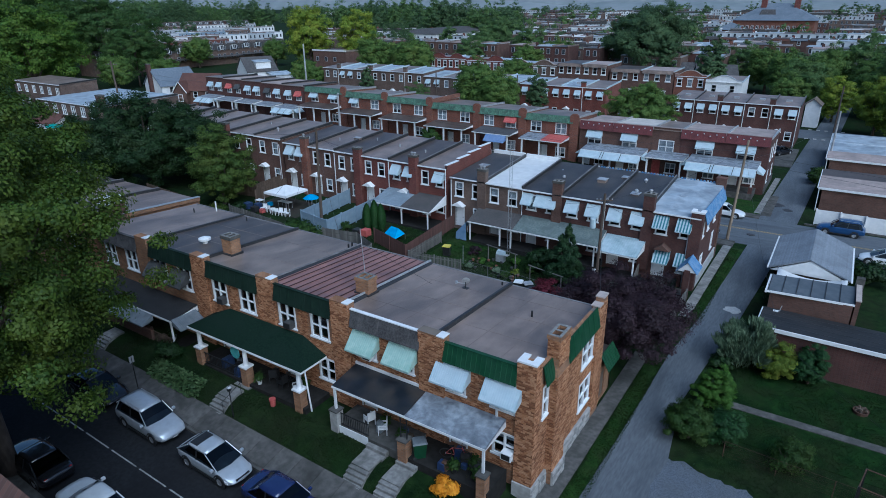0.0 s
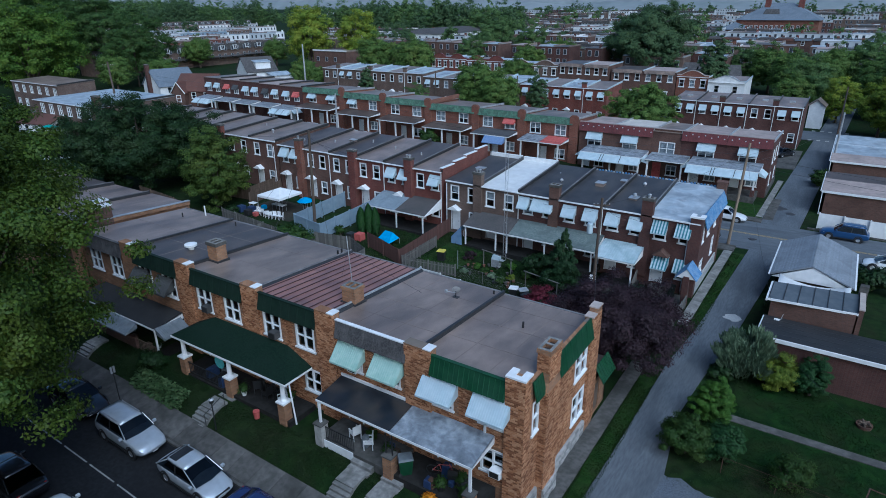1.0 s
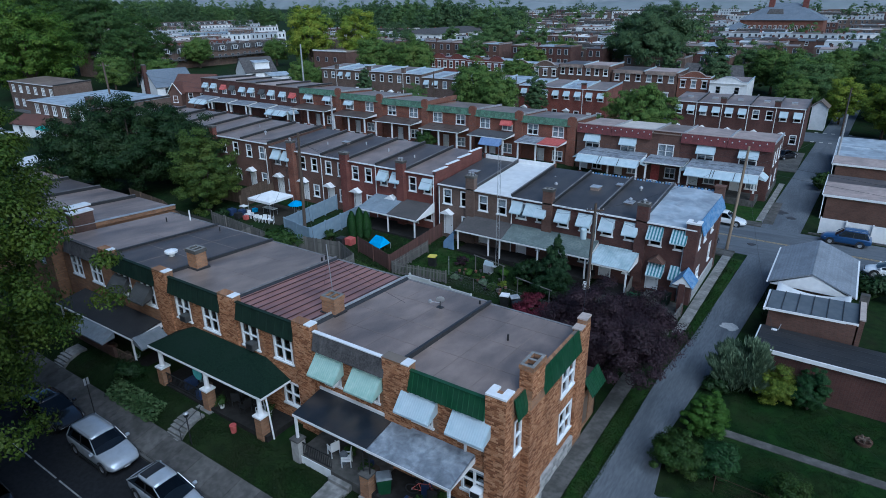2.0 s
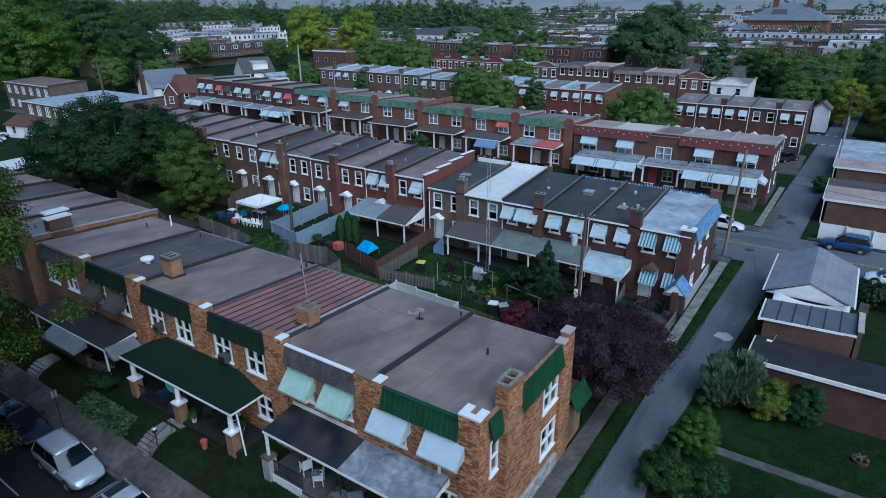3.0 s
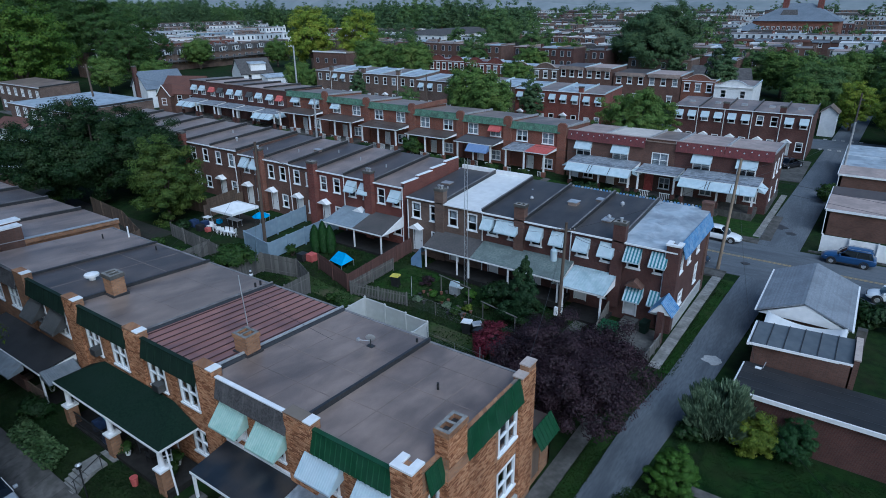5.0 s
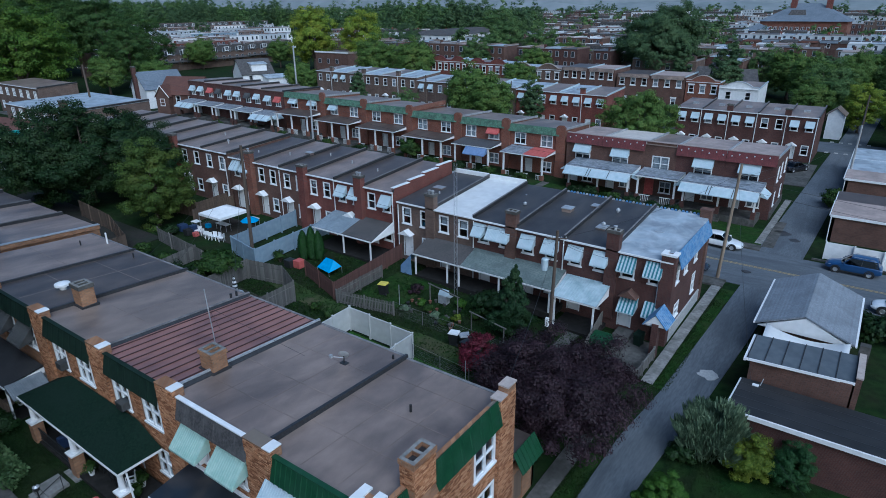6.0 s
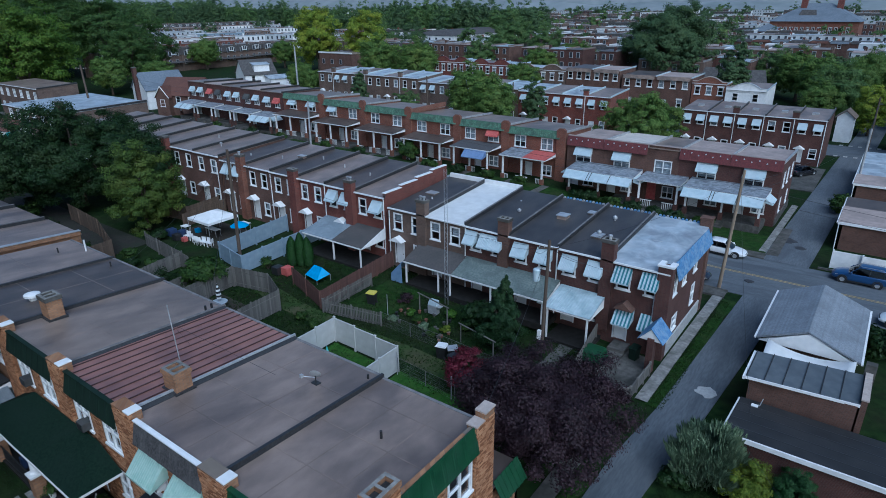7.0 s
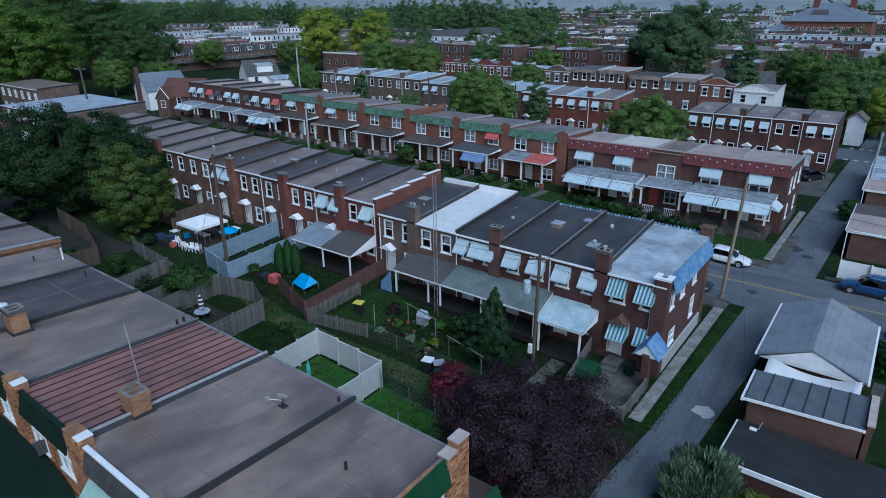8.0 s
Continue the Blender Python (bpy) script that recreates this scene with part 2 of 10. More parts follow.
def brick_mat(name, c1, c2, mortar, width=0.22, row=0.075, rough=0.85):
    """Bricks laid along x or y and up z."""
    m = bpy.data.materials.new(name)
    m.use_nodes = True
    n, l = m.node_tree.nodes, m.node_tree.links
    b = n["Principled BSDF"]
    tc, sp, ad, cb = n.new("ShaderNodeTexCoord"), n.new("ShaderNodeSeparateXYZ"), n.new("ShaderNodeMath"), n.new("ShaderNodeCombineXYZ")
    l.new(tc.outputs["Object"], sp.inputs[0])
    l.new(sp.outputs[0], ad.inputs[0])
    l.new(sp.outputs[1], ad.inputs[1])
    l.new(ad.outputs[0], cb.inputs[0])
    l.new(sp.outputs[2], cb.inputs[1])
    bt = n.new("ShaderNodeTexBrick")
    bt.inputs["Scale"].default_value = 1.0
    bt.inputs["Brick Width"].default_value, bt.inputs["Row Height"].default_value = width, row
    bt.inputs["Mortar Size"].default_value, bt.inputs["Mortar Smooth"].default_value = 0.008, 0.3
    bt.inputs["Color1"].default_value, bt.inputs["Color2"].default_value, bt.inputs["Mortar"].default_value = (*c1, 1), (*c2, 1), (*mortar, 1)
    l.new(cb.outputs[0], bt.inputs["Vector"])
    ns = n.new("ShaderNodeTexNoise")
    ns.inputs["Scale"].default_value, ns.inputs["Detail"].default_value = 0.7, 5
    l.new(tc.outputs["Object"], ns.inputs["Vector"])
    rp = n.new("ShaderNodeValToRGB")
    rp.color_ramp.elements[0].position, rp.color_ramp.elements[1].position = 0.3, 0.75
    rp.color_ramp.elements[0].color, rp.color_ramp.elements[1].color = (0.72, 0.7, 0.7, 1), (1.12, 1.1, 1.08, 1)
    l.new(ns.outputs[0], rp.inputs[0])
    mx = n.new("ShaderNodeMix")
    mx.data_type, mx.blend_type = 'RGBA', 'MULTIPLY'
    mx.inputs[0].default_value = 1.0
    l.new(bt.outputs[0], mx.inputs[6])
    l.new(rp.outputs[0], mx.inputs[7])
    l.new(mx.outputs[2], b.inputs["Base Color"])
    b.inputs["Roughness"].default_value = rough
    b.inputs["Specular IOR Level"].default_value = 0.3
    bp = n.new("ShaderNodeBump")
    bp.inputs["Strength"].default_value, bp.inputs["Distance"].default_value = 0.5, 0.02
    l.new(bt.outputs["Fac"], bp.inputs["Height"])
    bp.invert = True
    l.new(bp.outputs[0], b.inputs["Normal"])
    return m


def glass_mat(name, tint, rough=0.03):
    m = bpy.data.materials.new(name)
    m.use_nodes = True
    b = m.node_tree.nodes["Principled BSDF"]
    b.inputs["Base Color"].default_value = (*tint, 1)
    b.inputs["Roughness"].default_value = rough
    b.inputs["Transmission Weight"].default_value = 1.0
    b.inputs["IOR"].default_value = 1.5
    return m


def leaf_mat(name, c1, c2, c3, rough=0.6):
    """Leaves: colour by clump and by leaf, some light through them."""
    m = bpy.data.materials.new(name)
    m.use_nodes = True
    n, l = m.node_tree.nodes, m.node_tree.links
    b = n["Principled BSDF"]
    ge = n.new("ShaderNodeNewGeometry")
    rp = n.new("ShaderNodeValToRGB")
    rp.color_ramp.elements[0].color, rp.color_ramp.elements[1].color = (*c1, 1), (*c2, 1)
    l.new(ge.outputs["Random Per Island"], rp.inputs[0])
    tc, ns = n.new("ShaderNodeTexCoord"), n.new("ShaderNodeTexNoise")
    ns.inputs["Scale"].default_value, ns.inputs["Detail"].default_value = 0.45, 3
    l.new(tc.outputs["Object"], ns.inputs["Vector"])
    r2 = n.new("ShaderNodeValToRGB")
    r2.color_ramp.elements[0].position, r2.color_ramp.elements[1].position = 0.45, 0.72
    r2.color_ramp.elements[1].color = (0.8, 0.8, 0.8, 1)
    l.new(ns.outputs[0], r2.inputs[0])
    mx = n.new("ShaderNodeMix")
    mx.data_type = 'RGBA'
    l.new(r2.outputs[0], mx.inputs[0])
    l.new(rp.outputs[0], mx.inputs[6])
    mx.inputs[7].default_value = (*c3, 1)
    l.new(mx.outputs[2], b.inputs["Base Color"])
    b.inputs["Roughness"].default_value = rough
    b.inputs["Specular IOR Level"].default_value = 0.25
    tr = n.new("ShaderNodeBsdfTranslucent")
    l.new(mx.outputs[2], tr.inputs[0])
    ms = n.new("ShaderNodeMixShader")
    ms.inputs[0].default_value = 0.25
    l.new(b.outputs[0], ms.inputs[1])
    l.new(tr.outputs[0], ms.inputs[2])
    l.new(ms.outputs[0], n["Material Output"].inputs[0])
    return m


def paint_mat(name, c, rough=0.3, coat=0.6, metal=0.0):
    m = mat(name, c, tuple(q * 0.9 for q in c), 3.0, rough, bump=0.0, metal=metal)
    m.node_tree.nodes["Principled BSDF"].inputs["Coat Weight"].default_value = coat
    m.node_tree.nodes["Principled BSDF"].inputs["Coat Roughness"].default_value = 0.05
    return m


M_verge = mat("verge_grass", (0.0115, 0.0317, 0.00576), (0.0259, 0.0576, 0.0104), 2.2, 0.95, (0.0346, 0.0403, 0.0173), 0.6, 0.6, 1.0, grain=14, spec=0.1)
M_grass = mat("grass_ground", (0.00645, 0.0169, 0.00446), (0.0169, 0.0347, 0.0084), 1.6, 0.95, (0.0223, 0.0208, 0.0119), 0.3, 0.6, 1.0, grain=14, spec=0.1)
M_backlawn = mat("bright_back_lawn", (0.0223, 0.0632, 0.00893), (0.0446, 0.108, 0.0179), 2.0, 0.95, (0.0372, 0.067, 0.0149), 0.6, 0.6, 1.0, grain=18, spec=0.1)
M_lawn = mat("mown_lawn", (0.00584, 0.02, 0.00418), (0.0151, 0.0402, 0.00751), 1.6, 0.95, (0.02, 0.0251, 0.00919), 0.45, 0.6, 1.0, grain=25, spec=0.1)
M_soil = mat("bare_soil", (0.022, 0.0167, 0.0123), (0.0396, 0.0308, 0.022), 3, 0.95, (0.0176, 0.0264, 0.011), 0.8, 0.7, 0.6)
# bare soil again, with the lot's shade put into a darker colour
M_lot = mat("shade_painted_earth", (0.012, 0.011, 0.009), (0.024, 0.021, 0.016), 3, 0.95, (0.012, 0.02, 0.008), 0.8, 0.7, 0.6)
# far darker than the alley: the street's shade is put into the asphalt colour
M_asphalt = mat("shade_darkened_asphalt", (0.0153, 0.0161, 0.0179), (0.0238, 0.0247, 0.0272), 5, 0.9, (0.011, 0.011, 0.0127), 0.25, 0.7, 0.3, grain=14, spec=.2)
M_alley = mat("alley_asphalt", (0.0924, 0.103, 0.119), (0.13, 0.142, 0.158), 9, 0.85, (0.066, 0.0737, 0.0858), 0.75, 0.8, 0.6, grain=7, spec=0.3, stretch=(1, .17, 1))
M_street2 = mat("cross_street_asphalt", (0.0924, 0.103, 0.119), (0.13, 0.142, 0.158), 9, 0.85, (0.066, 0.0737, 0.0858), 0.75, 0.8, 0.6, grain=7, spec=0.3, stretch=(.17, 1, 1))
M_patch = mat("tar_patch", (0.03, 0.03, 0.033), (0.04, 0.04, 0.044), 6, 0.7, bump=0.2)
M_pale = mat("pale_cement_patch", (0.35, 0.35, 0.35), (0.45, 0.45, 0.44), 6, 0.85, bump=0.3)
M_concrete = mat("weathered_concrete", (0.0763, 0.0734, 0.0685), (0.122, 0.117, 0.109), 3, 0.9, (0.0428, 0.0428, 0.0379), 0.6, 0.85, 0.3, spec=0.2)
# near black because the shade under the porch roofs is put into the colour
M_porchfloor = mat("shade_darkened_porch_floor", (0.0154, 0.0144, 0.0134), (0.0264, 0.025, 0.023), 3, 0.85, (0.0168, 0.0158, 0.0154), 0.7, 0.7, 0.2, spec=0.2)
M_paint_line = mat("worn_road_paint", (0.45, 0.45, 0.42), (0.16, 0.16, 0.16), 6, 0.7, bump=0.1)
M_yellow_line = mat("worn_yellow_paint", (0.45, 0.33, 0.12), (0.2, 0.17, 0.1), 6, 0.7, bump=0.1)
M_tan = brick_mat("tan_brick_wall", (0.36, 0.2, 0.105), (0.24, 0.125, 0.065), (0.2, 0.17, 0.14), 0.3, 0.095)
M_mortar = mat("mortar", (0.2, 0.165, 0.135), (0.26, 0.215, 0.175), 8, 0.9, (0.12, 0.1, 0.085), 0.6, 0.5)
M_brick = brick_mat("red_brick_wall", (0.2, 0.062, 0.045), (0.14, 0.045, 0.035), (0.17, 0.12, 0.1))
M_brick_brown = brick_mat("brown_brick_wall", (0.145, 0.08, 0.06), (0.1, 0.058, 0.046), (0.13, 0.1, 0.085))
M_brick_dark = brick_mat("dark_red_brick_wall", (0.105, 0.047, 0.039), (0.075, 0.036, 0.032), (0.11, 0.085, 0.075))
M_brick_orange = brick_mat("orange_brick_wall", (0.22, 0.088, 0.055), (0.16, 0.065, 0.045), (0.2, 0.15, 0.12))
M_brick_red = brick_mat("bright_red_brick_wall", (0.17, 0.055, 0.043), (0.125, 0.043, 0.036), (0.2, 0.12, 0.1))
M_brick_grey = brick_mat("grey_brown_brick_wall", (0.16, 0.11, 0.085), (0.115, 0.08, 0.064), (0.16, 0.14, 0.125))
M_stone = mat("rough_foundation_stone", (0.3, 0.29, 0.27), (0.42, 0.41, 0.39), 2.5, 0.9, (0.2, 0.19, 0.18), 0.8, 0.6, 0.8)
M_white = mat("white_paint", (0.72, 0.73, 0.74), (0.8, 0.8, 0.8), 3, 0.5, (0.55, 0.55, 0.54), 0.9, 0.4, 0.05)
M_whitemetal = mat("pale_awning_aluminium", (0.36, 0.45, 0.5), (0.46, 0.54, 0.58), 2, 0.45, (0.42, 0.47, 0.51), 0.8, 0.6, 0.05)
M_mint = mat("faded_mint_awning", (0.28, 0.42, 0.36), (0.38, 0.5, 0.44), 3, 0.5, (0.3, 0.42, 0.38), 0.9, 0.7, 0.08)
M_green = mat("dark_green_metal", (0.0085, 0.0425, 0.017), (0.0145, 0.0595, 0.0238), 2, 0.55, (0.0298, 0.0723, 0.0425), 0.9, 0.5, 0.1, spec=0.3)
M_greenroof = mat("green_asphalt_shingle", (0.0049, 0.0142, 0.00882), (0.0108, 0.0235, 0.0152), 9, 0.92, (0.0108, 0.0216, 0.0157), 0.5, 0.7, 0.7, spec=0.12)
M_oxide = mat("verdigris_cornice", (0.06, 0.13, 0.085), (0.12, 0.21, 0.145), 7, 0.7, (0.035, 0.055, 0.042), 1.8, 0.8, 0.4)
M_redshingle = mat("red_shingle_cornice", (0.1, 0.026, 0.03), (0.15, 0.036, 0.038), 6, 0.8, (0.07, 0.026, 0.026), 1.2, 0.6, 0.4)
M_slate = mat("dark_slate_cornice", (0.045, 0.043, 0.044), (0.085, 0.08, 0.08), 10, 0.85, (0.14, 0.135, 0.13), 1.6, 0.5, 0.6, spec=0.2)
M_blue = mat("blue_shingle", (0.06, 0.15, 0.32), (0.12, 0.24, 0.42), 6, 0.6, (0.3, 0.38, 0.48), 1.5, 0.5, 0.3)
# the next three felts are warmed and lightened to carry the dusk sky's sheen
M_roof_brown = mat("brown_grey_roof_felt", (0.185, 0.142, 0.115), (0.25, 0.192, 0.156), 1.3, 0.42, (0.085, 0.067, 0.058), 0.4, 0.75, 0.22, grain=60, spec=0.55, stretch=(1, .5, 1))
M_roof_grey = mat("grey_roof_felt", (0.188, 0.144, 0.119), (0.265, 0.203, 0.168), 1.4, 0.4, (0.082, 0.064, 0.057), 0.42, 0.8, 0.2, grain=60, spec=0.6, stretch=(1, .5, 1))
M_roof_dark = mat("black_roof_felt", (0.068, 0.052, 0.043), (0.105, 0.081, 0.067), 1.2, 0.45, (0.04, 0.033, 0.03), 0.4, 0.75, 0.22, grain=40, spec=0.6, stretch=(1, .5, 1))
M_roof_black = mat("weathered_black_felt", (0.032, 0.029, 0.029), (0.052, 0.047, 0.046), 1.2, 0.5, (0.075, 0.066, 0.06), 0.5, 0.7, 0.25, grain=40, spec=0.6, stretch=(1, .5, 1))
M_roof_white = mat("white_roof_coating", (0.58, 0.58, 0.57), (0.68, 0.68, 0.67), 1.5, 0.5, (0.55, 0.56, 0.57), 0.4, 0.6, 0.1)
M_roof_silver = mat("silver_roof_coating", (0.33, 0.38, 0.43), (0.46, 0.5, 0.54), 1.2, 0.45, (0.17, 0.19, 0.22), 0.6, 0.9, 0.12)
M_roof_red = mat("red_standing_seam_metal", (0.235, 0.11, 0.082), (0.3, 0.142, 0.106), 0.8, 0.38, (0.11, 0.055, 0.047), 0.4, 0.8, 0.05, spec=0.9)
M_roof_pink = mat("pinkish_roof_gravel", (0.3, 0.24, 0.22), (0.38, 0.31, 0.28), 2, 0.85, (0.2, 0.17, 0.16), 0.4, 0.7, 0.3)
M_seam = mat("black_seam_tar", (0.02, 0.02, 0.022), (0.035, 0.035, 0.037), 8, 0.5, bump=0.2)
M_flash = mat("grey_metal_flashing", (0.4, 0.41, 0.43), (0.52, 0.53, 0.55), 4, 0.4, (0.25, 0.25, 0.26), 1.0, 0.6, 0.1, metal=0.4)
M_porch_black = mat("black_rubber_roof", (0.012, 0.016, 0.022), (0.02, 0.025, 0.033), 1.2, 0.28, (0.085, 0.068, 0.052), 0.55, 0.5, 0.1)
M_porch_silver = mat("worn_silver_roof", (0.19, 0.215, 0.25), (0.33, 0.36, 0.4), 3.2, 0.45, (0.09, 0.1, 0.12), 1.3, 0.9, 0.15)
M_glass = glass_mat("window_glass", (0.55, 0.6, 0.65))
M_blind = mat("window_blind", (0.42, 0.45, 0.48), (0.52, 0.55, 0.58), 4, 0.7, bump=0.05)
M_carglass = glass_mat("car_glass", (0.05, 0.065, 0.08), 0.02)
M_black = mat("black_metal", (0.015, 0.015, 0.016), (0.025, 0.025, 0.026), 5, 0.45, bump=0.05)
M_rubber = mat("tyre_rubber", (0.018, 0.018, 0.018), (0.028, 0.028, 0.028), 8, 0.8, bump=0.1)
M_rim = mat("wheel_alloy", (0.5, 0.5, 0.51), (0.6, 0.6, 0.61), 5, 0.3, bump=0.0, metal=0.8)
M_wood_grey = mat("weathered_grey_boards", (0.103, 0.0975, 0.0906), (0.164, 0.155, 0.144), 3, 0.85, (0.0949, 0.0949, 0.0776), 0.7, 0.6, 0.4, stretch=(1, 1, 0.15), vary=.28)
M_wood_red = mat("red_brown_stained_boards", (0.088, 0.044, 0.036), (0.12, 0.06, 0.048), 3, 0.8, (0.064, 0.036, 0.032), 0.8, 0.6, 0.3, stretch=(1, 1, 0.15), vary=.2)
M_wood_brown = mat("brown_boards", (0.09, 0.0638, 0.045), (0.128, 0.09, 0.0638), 3, 0.85, (0.0675, 0.0525, 0.0375), 0.7, 0.6, 0.4, stretch=(1, 1, 0.15), vary=.25)
M_pole = mat("utility_pole_wood", (0.066, 0.0492, 0.0372), (0.096, 0.072, 0.054), 3, 0.85, (0.072, 0.054, 0.042), 0.6, 0.6, 0.4, stretch=(4, 4, 0.2))
M_vinyl = mat("pale_grey_vinyl", (0.48, 0.48, 0.47), (0.55, 0.55, 0.54), 2, 0.5, (0.4, 0.4, 0.38), 0.6, 0.5, 0.05)
M_bluegrey = mat("blue_grey_panel", (0.2, 0.27, 0.34), (0.26, 0.33, 0.4), 2, 0.6, (0.16, 0.2, 0.25), 0.6, 0.5, 0.1)
M_bark = mat("tree_bark", (0.06, 0.045, 0.035), (0.11, 0.085, 0.065), 6, 0.9, bump=0.8, stretch=(1, 1, 0.3))
L_near = leaf_mat("street_tree_leaves", (0.0261, 0.057, 0.00577), (0.0742, 0.114, 0.0116), (0.0959, 0.122, 0.0116))
L_dark = leaf_mat("dark_tree_leaves", (0.00864, 0.0259, 0.00648), (0.023, 0.0504, 0.0115), (0.0288, 0.049, 0.0108))
L_light = leaf_mat("yellow_green_leaves", (0.0667, 0.113, 0.0103), (0.154, 0.194, 0.0185), (0.194, 0.205, 0.0185))
L_lime = leaf_mat("lime_tree_leaves", (0.1, 0.17, 0.0155), (0.231, 0.291, 0.0277), (0.291, 0.307, 0.0277))
L_purple = leaf_mat("purple_leaves", (0.014, 0.009, 0.012), (0.042, 0.022, 0.03), (0.056, 0.031, 0.04))
L_red = leaf_mat("crimson_leaves", (0.0878, 0.0117, 0.0244), (0.176, 0.0244, 0.0439), (0.0488, 0.0292, 0.0195))
L_mid = leaf_mat("green_leaves", (0.0194, 0.0484, 0.00781), (0.0446, 0.0842, 0.014), (0.057, 0.0819, 0.0125))
L_sage = leaf_mat("grey_green_leaves", (0.063, 0.105, 0.0577), (0.199, 0.263, 0.157), (0.105, 0.126, 0.063))
L_bright = leaf_mat("bright_green_leaves", (0.0334, 0.0864, 0.00845), (0.0836, 0.162, 0.0168), (0.0714, 0.142, 0.0264))
L_cypress = leaf_mat("cypress_leaves", (0.0119, 0.0408, 0.00765), (0.0272, 0.0748, 0.0136), (0.0204, 0.0553, 0.011))
L_flower = leaf_mat("orange_flowers", (0.7, 0.28, 0.01), (0.85, 0.42, 0.02), (0.8, 0.36, 0.015))
L_evergreen = leaf_mat("evergreen_needles", (0.011, 0.032, 0.01), (0.026, 0.058, 0.018), (0.036, 0.06, 0.018))
L_wood = leaf_mat("wood_edge_leaves", (0.0376, 0.0871, 0.00884), (0.0944, 0.163, 0.0169), (0.119, 0.169, 0.0169))
L_wood2 = leaf_mat("wood_leaves", (0.0281, 0.0675, 0.015), (0.0619, 0.112, 0.0244), (0.075, 0.108, 0.0206))
L_thuja = leaf_mat("thuja_leaves", (0.012, 0.04, 0.012), (0.035, 0.09, 0.022), (0.045, 0.09, 0.024))
L_olive = leaf_mat("olive_leaves", (0.036, 0.0706, 0.0116), (0.09, 0.134, 0.0215), (0.108, 0.134, 0.0215))
# these two leaf colours are paler and bluer, with distance haze mixed in
L_far = leaf_mat("hazed_distant_leaves", (0.0594, 0.112, 0.0343), (0.112, 0.185, 0.0554), (0.132, 0.178, 0.0475))
L_far2 = leaf_mat("hazed_dark_leaves", (0.0423, 0.082, 0.0344), (0.082, 0.132, 0.0529), (0.0926, 0.132, 0.0463))
M_roof_white2 = mat("cream_roof_coating", (0.5, 0.46, 0.42), (0.6, 0.55, 0.5), 1.5, 0.6, (0.4, 0.36, 0.33), 0.4, 0.6, 0.1)
M_shingle_dark2 = mat("charcoal_porch_shingle", (0.055, 0.055, 0.06), (0.08, 0.08, 0.085), 7, 0.85, bump=.4)
M_blueawn2 = mat("slate_blue_canvas", (0.12, 0.18, 0.32), (0.16, 0.23, 0.4), 3, 0.7, (0.2, 0.26, 0.4), 1, 0.5, 0.05)
M_redawn = mat("faded_red_awning", (0.36, 0.07, 0.065), (0.46, 0.12, 0.1), 3, 0.6, bump=0.05)
M_siding = mat("pale_house_siding", (0.42, 0.45, 0.48), (0.52, 0.55, 0.58), 3, 0.6, (0.36, 0.38, 0.4), 0.6, 0.5, 0.1, stretch=(1, 1, 8))
M_roof_greyblue = mat("blue_grey_slate_roof", (0.111, 0.136, 0.17), (0.162, 0.187, 0.221), 3, 0.7, (0.085, 0.102, 0.128), 0.3, 0.6, 0.3)
M_roof_rust = mat("brown_red_shingle_roof", (0.0868, 0.0372, 0.0279), (0.118, 0.0527, 0.0372), 5, 0.85, (0.062, 0.031, 0.0248), 0.4, 0.6, 0.4)
M_greendark = mat("very_dark_green_metal", (0.0072, 0.0162, 0.0108), (0.0108, 0.0243, 0.0153), 2, 0.7, (0.018, 0.0315, 0.0234), 0.9, 0.4, 0.08, spec=0.2)
M_seamred = mat("dark_red_seam_metal", (0.05, 0.026, 0.025), (0.065, 0.035, 0.032), 2, 0.5, bump=0.05)
M_darkawn = mat("dark_grey_awning", (0.035, 0.036, 0.036), (0.055, 0.056, 0.056), 3, 0.5, (0.09, 0.09, 0.09), 0.9, 0.5, 0.08)
M_shingle_grey = mat("grey_green_shingle", (0.1, 0.13, 0.125), (0.17, 0.2, 0.19), 7, 0.85, (0.08, 0.1, 0.1), 0.8, 0.7, 0.5)
M_shingle_blue = mat("blue_grey_shingle", (0.16, 0.2, 0.24), (0.25, 0.29, 0.33), 7, 0.8, (0.12, 0.15, 0.18), 0.8, 0.6, 0.5)
M_tarp = mat("bright_blue_tarp", (0.02, 0.23, 0.5), (0.03, 0.3, 0.6), 3, 0.45, bump=0.1)
M_stripe = mat("teal_awning_stripe", (0.03, 0.13, 0.16), (0.05, 0.18, 0.21), 3, 0.5, bump=0.05)
M_shingle_blue2 = mat("worn_grey_roof_shingle", (0.17, 0.19, 0.22), (0.24, 0.26, 0.29), 8, 0.8, (0.13, 0.14, 0.16), 0.6, 0.6, 0.5, vary=.1)
M_metalroof = mat("dark_grey_metal_roof", (0.08, 0.092, 0.104), (0.112, 0.124, 0.136), 2, 0.5, (0.064, 0.072, 0.08), 0.6, 0.6, 0.08)
M_pinkstone = mat("pinkish_coping_stone", (0.36, 0.304, 0.272), (0.44, 0.376, 0.336), 4, 0.8, bump=.3)
M_gravel = mat("blue_grey_gravel", (0.065, 0.078, 0.1), (0.14, 0.155, 0.185), 16, 0.9, (0.09, 0.1, 0.11), 0.8, 0.7, 0.8)
M_rust = mat("rusty_iron", (0.06, 0.03, 0.021), (0.096, 0.051, 0.03), 8, 0.85, bump=.4)
M_shingle_dark = mat("dark_brown_shingle", (0.06, 0.055, 0.055), (0.09, 0.083, 0.08), 7, 0.85, (0.05, 0.05, 0.05), 0.8, 0.6, 0.5)
M_blueawn = mat("blue_awning", (0.13, 0.21, 0.34), (0.18, 0.27, 0.4), 3, 0.55, (0.2, 0.3, 0.5), 1, 0.5, 0.05)
